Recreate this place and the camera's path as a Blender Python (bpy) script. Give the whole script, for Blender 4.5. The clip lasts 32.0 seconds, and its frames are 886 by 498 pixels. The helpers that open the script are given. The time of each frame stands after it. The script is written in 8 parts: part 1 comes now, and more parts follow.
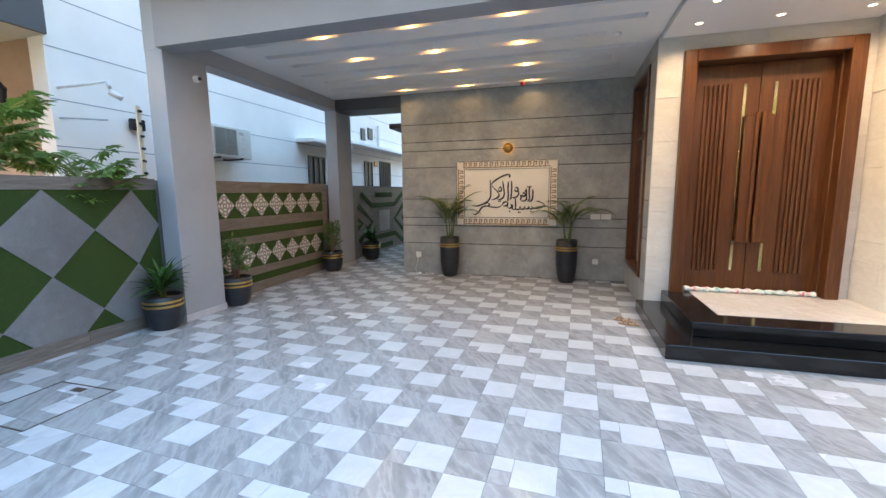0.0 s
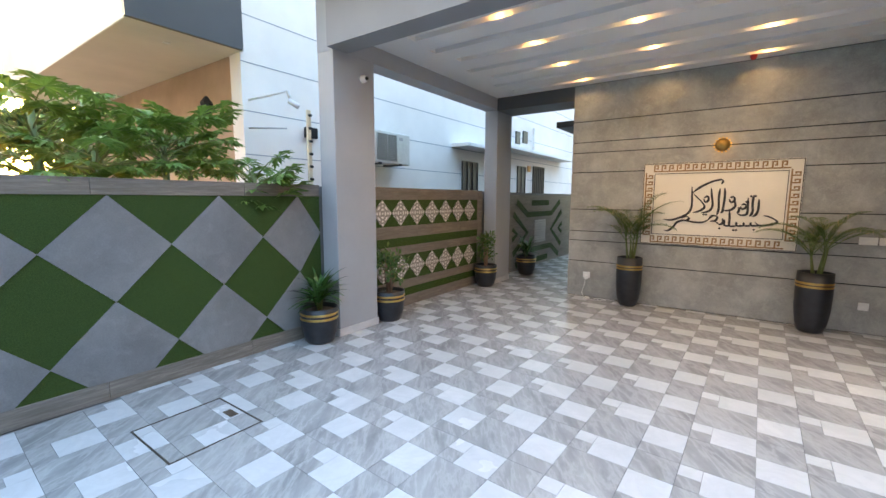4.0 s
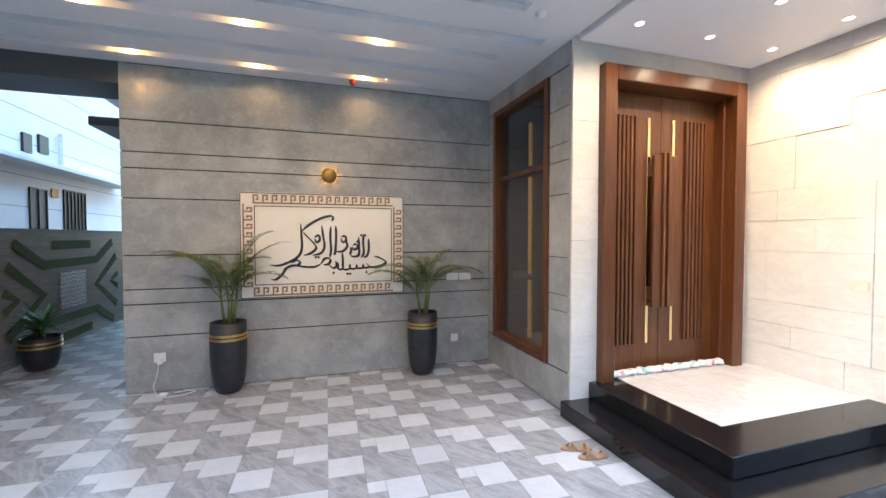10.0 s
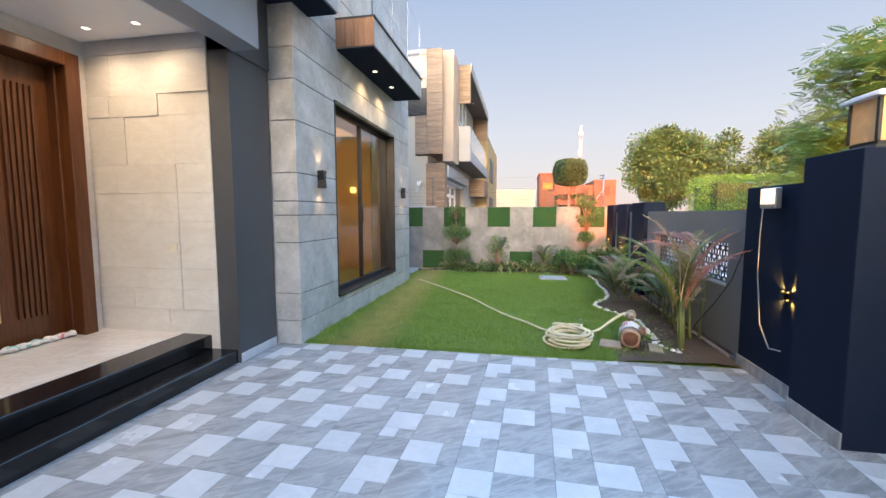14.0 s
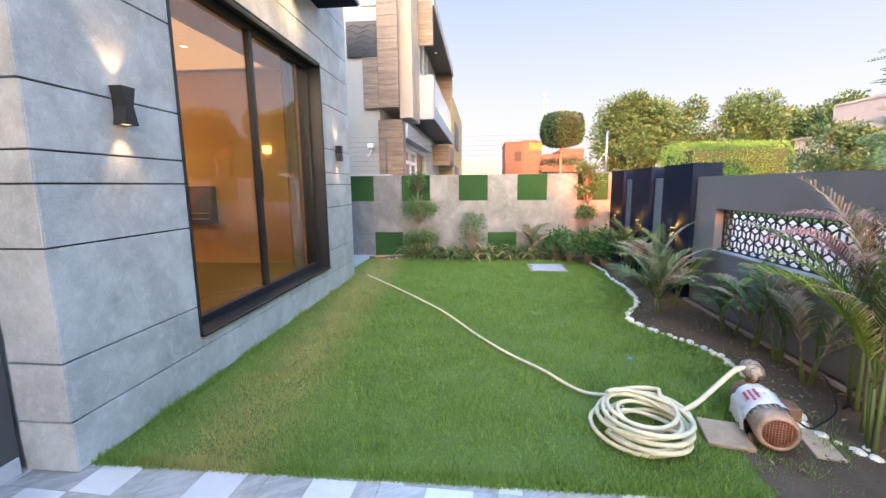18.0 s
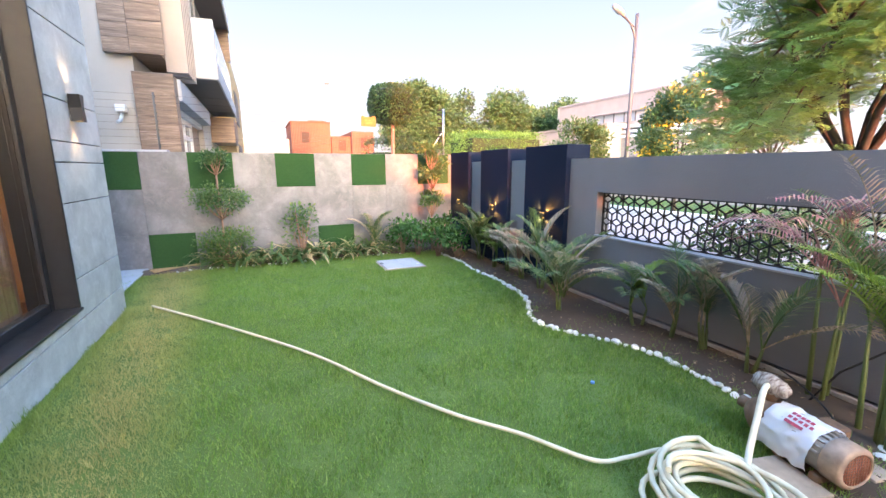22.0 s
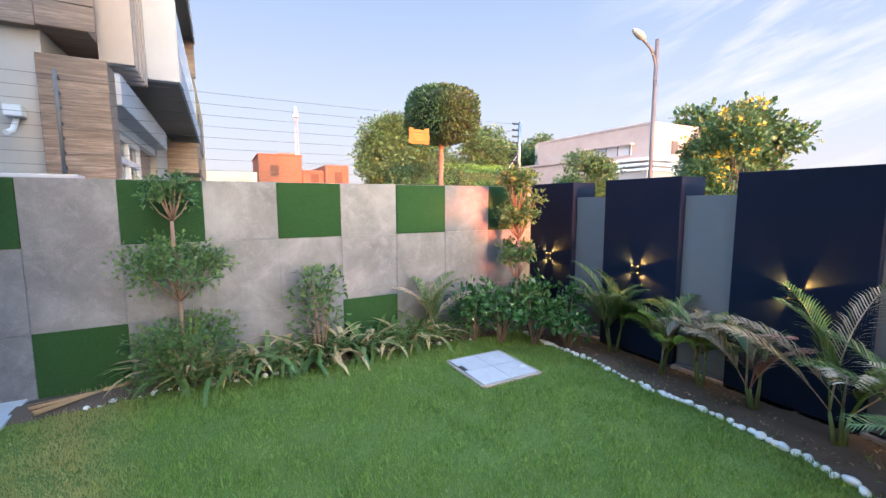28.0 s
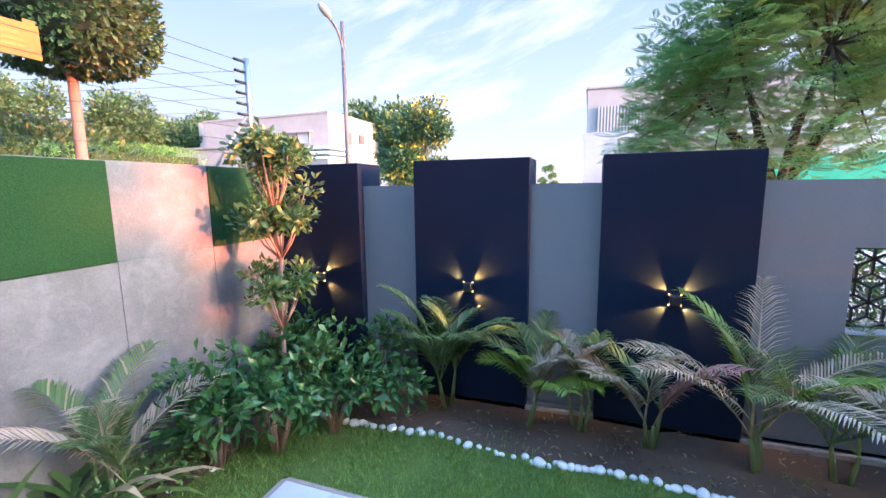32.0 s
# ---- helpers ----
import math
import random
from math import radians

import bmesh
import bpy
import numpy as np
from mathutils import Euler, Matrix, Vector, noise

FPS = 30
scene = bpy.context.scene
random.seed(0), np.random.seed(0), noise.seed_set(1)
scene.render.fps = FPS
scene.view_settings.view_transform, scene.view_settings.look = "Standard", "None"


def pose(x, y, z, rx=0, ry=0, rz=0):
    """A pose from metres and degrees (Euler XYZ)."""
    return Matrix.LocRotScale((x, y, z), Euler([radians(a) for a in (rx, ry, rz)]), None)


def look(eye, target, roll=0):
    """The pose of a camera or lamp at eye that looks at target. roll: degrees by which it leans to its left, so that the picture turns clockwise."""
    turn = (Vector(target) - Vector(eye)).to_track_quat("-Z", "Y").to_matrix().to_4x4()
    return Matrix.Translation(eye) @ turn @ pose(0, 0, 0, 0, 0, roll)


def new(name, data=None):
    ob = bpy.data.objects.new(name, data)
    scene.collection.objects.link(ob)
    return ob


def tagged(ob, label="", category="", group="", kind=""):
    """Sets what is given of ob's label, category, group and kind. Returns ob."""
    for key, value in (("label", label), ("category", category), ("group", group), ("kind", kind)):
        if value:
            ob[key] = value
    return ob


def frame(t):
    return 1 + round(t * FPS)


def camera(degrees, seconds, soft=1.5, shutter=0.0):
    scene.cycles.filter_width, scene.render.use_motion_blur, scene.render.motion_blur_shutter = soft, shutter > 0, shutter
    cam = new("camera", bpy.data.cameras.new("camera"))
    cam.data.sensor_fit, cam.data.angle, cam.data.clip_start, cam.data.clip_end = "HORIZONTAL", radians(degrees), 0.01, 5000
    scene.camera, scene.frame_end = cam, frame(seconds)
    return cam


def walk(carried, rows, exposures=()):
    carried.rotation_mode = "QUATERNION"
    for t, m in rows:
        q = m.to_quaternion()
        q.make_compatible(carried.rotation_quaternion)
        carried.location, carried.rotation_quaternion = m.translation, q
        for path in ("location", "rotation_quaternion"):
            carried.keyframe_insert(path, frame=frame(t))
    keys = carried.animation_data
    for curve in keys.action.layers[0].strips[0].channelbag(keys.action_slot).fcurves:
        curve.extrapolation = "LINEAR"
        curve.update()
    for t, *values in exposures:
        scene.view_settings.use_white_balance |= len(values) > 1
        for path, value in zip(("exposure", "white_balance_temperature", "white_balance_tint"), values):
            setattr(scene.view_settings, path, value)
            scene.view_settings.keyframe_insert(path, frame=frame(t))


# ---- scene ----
cam = camera(93.8, 32.0)
PATH = [
    (0, (0.326, 0.615, 1.569), (-0.226, 2.518, 1.297), -0.5),
    (0.5, (0.224, 0.78, 1.559), (-0.098, 2.736, 1.295), -0.6),
    (1, (0.13, 0.962, 1.58), (-0.04, 2.943, 1.36), 0.1),
    (1.5, (-0.003, 0.982, 1.596), (-0.092, 2.969, 1.389), 0.0),
    (2, (-0.177, 0.925, 1.606), (-0.307, 2.908, 1.382), -0.8),
    (2.5, (-0.253, 0.949, 1.605), (-0.537, 2.914, 1.358), -0.9),
    (3, (-0.236, 1.152, 1.601), (-0.815, 3.051, 1.366), 0.3),
    (3.5, (-0.313, 1.285, 1.598), (-1.249, 3.038, 1.372), 0.7),
    (5.5, (-0.596, 1.729, 1.654), (-1.893, 3.224, 1.363), -0.6),
    (6, (-0.565, 1.923, 1.642), (-1.774, 3.488, 1.346), -0.4),
    (6.5, (-0.625, 2.092, 1.586), (-1.638, 3.794, 1.306), 0.1),
    (7, (-0.703, 2.314, 1.598), (-1.323, 4.199, 1.352), -0.0),
    (7.5, (-0.724, 2.483, 1.615), (-0.952, 4.457, 1.383), -0.4),
    (8, (-0.721, 2.779, 1.611), (-0.746, 4.768, 1.402), -0.3),
    (8.5, (-0.716, 2.984, 1.623), (-0.67, 4.975, 1.447), -0.3),
    (9, (-0.778, 3.149, 1.627), (-0.562, 5.133, 1.502), 0.1),
    (9.5, (-0.83, 3.289, 1.636), (-0.369, 5.234, 1.559), -0.1),
    (10, (-0.874, 3.225, 1.635), (-0.263, 5.129, 1.575), 0.0),
    (10.5, (-0.919, 3.034, 1.664), (-0.144, 4.876, 1.594), -0.0),
    (11, (-1.057, 2.844, 1.657), (-0.051, 4.57, 1.564), -0.3),
    (11.5, (-1.17, 2.653, 1.633), (0.089, 4.202, 1.52), -0.3),
    (12, (-1.116, 2.392, 1.617), (0.383, 3.708, 1.482), 0.0),
    (12.5, (-1.033, 2.103, 1.589), (0.665, 3.147, 1.429), 0.4),
    (13, (-0.844, 1.975, 1.561), (1.005, 2.716, 1.377), 0.9),
    (13.5, (-0.569, 1.945, 1.57), (1.364, 2.415, 1.364), 0.9),
    (14, (-0.268, 1.836, 1.572), (1.69, 2.202, 1.401), -0.1),
    (14.5, (0.056, 1.777, 1.559), (2.027, 2.069, 1.385), -0.3),
    (16.5, (1.469, 1.956, 1.538), (3.441, 2.175, 1.285), 0.8),
    (17, (1.789, 2.043, 1.554), (3.771, 2.142, 1.308), -0.2),
    (17.5, (2.116, 2.088, 1.549), (4.094, 2.239, 1.297), -0.5),
    (18, (2.366, 2.225, 1.525), (4.333, 2.415, 1.222), -0.6),
    (18.5, (2.543, 2.44, 1.513), (4.502, 2.518, 1.118), -1.5),
    (19, (2.747, 2.59, 1.462), (4.686, 2.512, 0.977), -1.3),
    (19.5, (3.006, 2.688, 1.466), (4.924, 2.431, 0.961), -1.3),
    (20, (3.113, 2.88, 1.453), (4.948, 2.28, 0.929), -0.3),
    (20.5, (3.197, 3.035, 1.478), (4.967, 2.25, 0.978), 0.8),
    (21, (3.42, 3.018, 1.475), (5.215, 2.253, 1.034), 0.6),
    (21.5, (3.636, 2.972, 1.481), (5.457, 2.256, 1.069), 0.0),
    (22, (3.867, 2.961, 1.502), (5.668, 2.182, 1.117), -0.2),
    (22.5, (4.084, 2.936, 1.513), (5.832, 2.032, 1.155), 0.3),
    (23, (4.296, 2.792, 1.516), (6.009, 1.81, 1.196), 0.9),
    (23.5, (4.462, 2.707, 1.527), (6.16, 1.692, 1.232), 1.2),
    (24, (4.7, 2.747, 1.499), (6.377, 1.699, 1.201), 0.9),
    (24.5, (4.96, 2.883, 1.518), (6.616, 1.807, 1.198), 0.4),
    (25, (5.283, 2.837, 1.503), (6.94, 1.767, 1.173), -0.1),
    (25.5, (5.583, 2.891, 1.526), (7.263, 1.853, 1.209), 0.6),
    (26, (5.872, 3.069, 1.519), (7.58, 2.07, 1.225), 0.4),
    (26.5, (6.085, 3.149, 1.543), (7.824, 2.198, 1.278), 0.0),
    (28.5, (7.278, 3.217, 1.546), (9.027, 2.27, 1.336), -0.2),
    (29, (7.606, 3.145, 1.566), (9.299, 2.102, 1.349), 0.0),
    (29.5, (7.832, 3.066, 1.521), (9.367, 1.802, 1.31), 0.8),
    (30, (8.07, 3.024, 1.556), (9.379, 1.533, 1.304), 0.4),
    (30.5, (8.282, 2.93, 1.529), (9.386, 1.284, 1.263), -0.1),
    (31, (8.516, 2.703, 1.53), (9.473, 0.969, 1.254), -0.5),
    (31.5, (8.732, 2.577, 1.605), (9.471, 0.75, 1.262), 0.3),
    (32, (8.825, 2.398, 1.577), (9.48, 0.531, 1.287), -0.7),
]
walk(cam, [(t, look(eye, target, roll)) for t, eye, target, roll in PATH],
     [(0.0, 5.05, 8200, 12), (3.0, 5.25, 8900, 13), (5.5, 5.22, 8900, 13), (7.0, 5.4, 8600, 13), (8.5, 5.58, 7600, 12), (10.0, 5.42, 7000, 11), (11.0, 5.22, 6900, 11), (12.0, 4.95, 7200, 10), (13.5, 4.45, 7100, 11), (17.0, 4.52, 6800, 13), (18.0, 4.75, 6900, 15), (19.0, 5.05, 6700, 17),
      (21.0, 5.05, 6700, 16), (23.0, 4.9, 6500, 14), (26.0, 4.68, 6300, 13), (29.0, 4.55, 6200, 12), (31.0, 4.65, 5800, 13), (32.0, 4.82, 5600, 16)])

# ---- world, sun ----
SUN_AZ, SUN_EL = 173.6, 5.1
world = bpy.data.worlds.new("sky")
scene.world = world
world.use_nodes = True
wn, wl = world.node_tree.nodes, world.node_tree.links
sky = wn.new("ShaderNodeTexSky")
sky.sky_type, sky.sun_disc = "NISHITA", False
sky.sun_elevation, sky.sun_rotation = radians(SUN_EL), radians(90 - SUN_AZ)
sky.air_density, sky.dust_density, sky.ozone_density = 1.0, 4.0, 2.5
wn["Background"].inputs[1].default_value = 0.15
wl.new(sky.outputs[0], wn["Background"].inputs[0])
sun = new("sun", bpy.data.lights.new("sun", "SUN"))
sun.data.energy, sun.data.angle, sun.data.color = 0.6, radians(0.6), (1.0, 0.25, 0.1)
_d = Vector((math.cos(radians(SUN_AZ)) * math.cos(radians(SUN_EL)), math.sin(radians(SUN_AZ)) * math.cos(radians(SUN_EL)), math.sin(radians(SUN_EL))))
sun.matrix_world = look(_d * 60, (0, 0, 0))

# ---- materials ----
class Net:
    """Small wrapper round a node tree."""
    def __init__(self, name):
        self.m = bpy.data.materials.new(name)
        self.m.use_nodes = True
        self.t = self.m.node_tree
        self.b = self.t.nodes["Principled BSDF"]
        self.out = self.t.nodes["Material Output"]
        self.tc = self.t.nodes.new("ShaderNodeTexCoord")

    def add(self, kind, **props):
        n = self.t.nodes.new(kind)
        for k, v in props.items():
            setattr(n, k, v)
        return n

    def link(self, a, b):
        self.t.links.new(a, b)

    def coords(self, scale=(1, 1, 1), world=False):
        mp = self.add("ShaderNodeMapping")
        mp.inputs["Scale"].default_value = scale
        if world:
            g = self.add("ShaderNodeNewGeometry")
            self.link(g.outputs["Position"], mp.inputs[0])
        else:
            self.link(self.tc.outputs["Object"], mp.inputs[0])
        return mp.outputs[0]

    def noise(self, vec, scale, detail=4.0, rough=0.55, distort=0.0):
        n = self.add("ShaderNodeTexNoise")
        n.inputs["Scale"].default_value, n.inputs["Detail"].default_value = scale, detail
        n.inputs["Roughness"].default_value, n.inputs["Distortion"].default_value = rough, distort
        self.link(vec, n.inputs["Vector"])
        return n.outputs["Fac"]

    def ramp(self, fac, stops):
        r = self.add("ShaderNodeValToRGB")
        el = r.color_ramp.elements
        while len(el) < len(stops):
            el.new(0.5)
        for e, (p, c) in zip(el, stops):
            e.position, e.color = p, (*c, 1) if len(c) == 3 else c
        self.link(fac, r.inputs[0])
        return r.outputs[0]

    def mix(self, fac, a, b, kind="MIX"):
        n = self.add("ShaderNodeMix", data_type="RGBA", blend_type=kind)
        for s, v in ((n.inputs[0], fac), (n.inputs[6], a), (n.inputs[7], b)):
            if isinstance(v, (int, float)):
                s.default_value = v
            elif isinstance(v, tuple):
                s.default_value = (*v, 1)
            else:
                self.link(v, s)
        return n.outputs[2]

    def maths(self, op, a, b=0.0):
        n = self.add("ShaderNodeMath", operation=op)
        for s, v in ((n.inputs[0], a), (n.inputs[1], b)):
            if isinstance(v, (int, float)):
                s.default_value = v
            else:
                self.link(v, s)
        return n.outputs[0]

    def rand(self):
        return self.add("ShaderNodeObjectInfo").outputs["Random"]

    def island(self):
        return self.add("ShaderNodeNewGeometry").outputs["Random Per Island"]

    def bump(self, height, strength=0.2, dist=0.01):
        n = self.add("ShaderNodeBump")
        n.inputs["Strength"].default_value, n.inputs["Distance"].default_value = strength, dist
        self.link(height, n.inputs["Height"])
        self.link(n.outputs[0], self.b.inputs["Normal"])

    def set(self, colour=None, rough=None, metal=None, spec=None, **more):
        for key, v in (("Base Color", colour), ("Roughness", rough), ("Metallic", metal), ("Specular IOR Level", spec), *more.items()):
            if v is None:
                continue
            s = self.b.inputs[key]
            if isinstance(v, (int, float)):
                s.default_value = v
            elif isinstance(v, tuple):
                s.default_value = (*v, 1) if len(v) == 3 else v
            else:
                self.link(v, s)
        return self.m


def shade(c, k):
    return tuple(min(1.0, v * k) for v in c)


def paint(name, c, rough=0.55, wear=0.12, bumpy=0.12, grain=60.0, spec=0.5):
    """Rolled wall paint: faint cloudy dirt and a fine orange-peel relief."""
    n = Net(name)
    v = n.coords(world=True)
    big, fine = n.noise(v, 0.9, 5.0, 0.6), n.noise(v, grain, 3.0)
    col = n.ramp(big, [(0.3, shade(c, 1 - wear)), (0.7, shade(c, 1 + wear * 0.5))])
    n.bump(fine, bumpy, 0.004)
    rr = n.maths("ADD", n.maths("MULTIPLY", big, 0.15), rough - 0.07)
    return n.set(col, rr, spec=spec)


def stone_tile(name, a, b, c, rough=0.5, scale=2.2, rnd=0.0):
    """Cement-look porcelain: clouded mottling at two scales with pale scuffs."""
    n = Net(name)
    v = n.coords(world=True)
    cl, md, fn = n.noise(v, scale, 6.0, 0.65, 0.3), n.noise(v, scale * 4.3, 6.0, 0.7, 0.5), n.noise(v, 90.0, 3.0)
    col = n.ramp(cl, [(0.28, a), (0.5, b), (0.74, c)])
    sc = n.ramp(md, [(0.5, (0, 0, 0)), (0.72, (1, 1, 1))])
    col = n.mix(n.maths("MULTIPLY", sc, 0.35), col, shade(c, 1.25))
    col = n.mix(0.12, col, n.ramp(fn, [(0.3, shade(a, 0.6)), (0.7, shade(c, 1.3))]))
    if rnd:
        col = n.mix(n.maths("MULTIPLY", n.rand(), rnd), col, shade(a, 0.7))
    n.bump(md, 0.08, 0.006)
    return n.set(col, n.maths("ADD", n.maths("MULTIPLY", md, 0.25), rough - 0.12))


def marble(name, a, b, vein, rough=0.22, scale=1.4, veins=0.55, stretch=(1, 1, 1), rnd=True, swirl=1.0):
    """Polished marble: drifting cloud and thin twisted veins, shifted from piece to piece."""
    n = Net(name)
    mp = n.add("ShaderNodeMapping")
    g = n.add("ShaderNodeNewGeometry")
    n.link(g.outputs["Position"], mp.inputs[0])
    mp.vector_type = "TEXTURE"
    mp.inputs["Scale"].default_value = tuple(1 / k for k in stretch)
    mp.inputs["Rotation"].default_value = (0, 0, -0.98)
    v = mp.outputs[0]
    if rnd:
        off = n.add("ShaderNodeVectorMath", operation="ADD")
        cm = n.add("ShaderNodeCombineXYZ")
        r = n.maths("MULTIPLY", n.island(), 37.0)
        n.link(r, cm.inputs[0])
        n.link(r, cm.inputs[1])
        n.link(v, off.inputs[0])
        n.link(cm.outputs[0], off.inputs[1])
        v = off.outputs[0]
    cl = n.noise(v, scale, 6.0, 0.6, 0.8 * swirl)
    ve = n.noise(v, scale * 1.7, 8.0, 0.62, 1.6 * swirl)
    line = n.ramp(n.maths("ABSOLUTE", n.maths("SUBTRACT", ve, 0.5)), [(0.0, (1, 1, 1)), (0.06, (0.3, 0.3, 0.3)), (0.16, (0, 0, 0))])
    col = n.ramp(cl, [(0.3, a), (0.7, b)])
    col = n.mix(n.maths("MULTIPLY", line, veins), col, vein)
    if rnd:
        col = n.mix(n.maths("MULTIPLY", n.rand(), 0.16), col, shade(a, 0.75))
    dirt = n.noise(n.coords(world=True), 0.7, 5.0, 0.6)
    col = n.mix(n.maths("MULTIPLY", n.ramp(dirt, [(0.45, (0, 0, 0)), (0.75, (1, 1, 1))]), 0.18), col, (0.3, 0.28, 0.26))
    return n.set(col, n.maths("ADD", n.maths("MULTIPLY", dirt, 0.25), rough - 0.1))


def wood(name, dark, mid, light, rough=0.38, axis="Z", scale=1.0, rnd=0.25):
    """Grained timber along one axis."""
    n = Net(name)
    st = {"X": (0.6, 9, 9), "Y": (9, 0.6, 9), "Z": (9, 9, 0.6)}[axis]
    v = n.coords(tuple(s * scale for s in st), world=True)
    off = n.add("ShaderNodeVectorMath", operation="ADD")
    cm = n.add("ShaderNodeCombineXYZ")
    r = n.maths("MULTIPLY", n.rand(), 23.0)
    for i in range(3):
        n.link(r, cm.inputs[i])
    n.link(v, off.inputs[0])
    n.link(cm.outputs[0], off.inputs[1])
    v = off.outputs[0]
    band, fine = n.noise(v, 1.1, 5.0, 0.6, 1.5), n.noise(v, 6.5, 6.0, 0.7, 0.4)
    col = n.ramp(band, [(0.25, dark), (0.5, mid), (0.75, light)])
    col = n.mix(n.maths("MULTIPLY", n.ramp(fine, [(0.45, (1, 1, 1)), (0.6, (0, 0, 0))]), 0.45), col, shade(dark, 0.6))
    col = n.mix(n.maths("MULTIPLY", n.rand(), rnd), col, shade(dark, 0.9))
    n.bump(fine, 0.12, 0.003)
    return n.set(col, n.maths("ADD", n.maths("MULTIPLY", fine, 0.2), rough - 0.1))


def plain(name, c, rough=0.5, metal=0.0, var=0.08, **more):
    """Small parts: one colour with faint smudges."""
    n = Net(name)
    f = n.noise(n.coords(), 14.0, 4.0)
    col = n.ramp(f, [(0.3, shade(c, 1 - var)), (0.7, shade(c, 1 + var))])
    return n.set(col, n.maths("ADD", n.maths("MULTIPLY", f, 0.14), rough - 0.07), metal, **more)


def glow(name, c, strength):
    n = Net(name)
    n.b.inputs["Emission Color"].default_value = (*c, 1)
    n.b.inputs["Emission Strength"].default_value = strength
    return n.set(c, 0.4)


def leafy(name, a, b, dry=None, dry_amount=0.0, rough=0.45):
    """Leaves: colour varies from leaf to leaf, a little light passes through."""
    n = Net(name)
    isl = n.island()
    col = n.ramp(isl, [(0.0, a), (1.0, b)])
    if dry:
        w = n.add("ShaderNodeTexWhiteNoise", noise_dimensions="1D")
        n.link(n.maths("MULTIPLY", isl, 91.7), w.inputs["W"])
        col = n.mix(n.ramp(w.outputs["Value"], [(1 - dry_amount - 0.02, (0, 0, 0)), (1 - dry_amount + 0.02, (1, 1, 1))]), col, dry)
    f = n.noise(n.coords(world=True), 25.0, 3.0)
    col = n.mix(n.maths("MULTIPLY", f, 0.3), col, shade(a, 0.7))
    tr = n.add("ShaderNodeBsdfTranslucent")
    n.link(col, tr.inputs[0])
    mx = n.add("ShaderNodeMixShader")
    mx.inputs[0].default_value = 0.28
    n.set(col, rough)
    n.link(n.b.outputs[0], mx.inputs[1])
    n.link(tr.outputs[0], mx.inputs[2])
    n.link(mx.outputs[0], n.out.inputs[0])
    return n.m


def turf_material(name, a, b):
    n = Net(name)
    v = n.coords(world=True)
    f, big = n.noise(v, 160.0, 3.0, 0.7), n.noise(v, 1.3, 4.0)
    col = n.ramp(f, [(0.3, a), (0.7, b)])
    col = n.mix(n.maths("MULTIPLY", big, 0.35), col, shade(a, 0.7))
    n.bump(f, 0.9, 0.012)
    return n.set(col, 0.75, spec=0.25)


def glass_material(name, tint=(1, 1, 1), rough=0.0):
    n = Net(name)
    return n.set(tint, rough, spec=0.5, **{"Transmission Weight": 1.0, "IOR": 1.45})


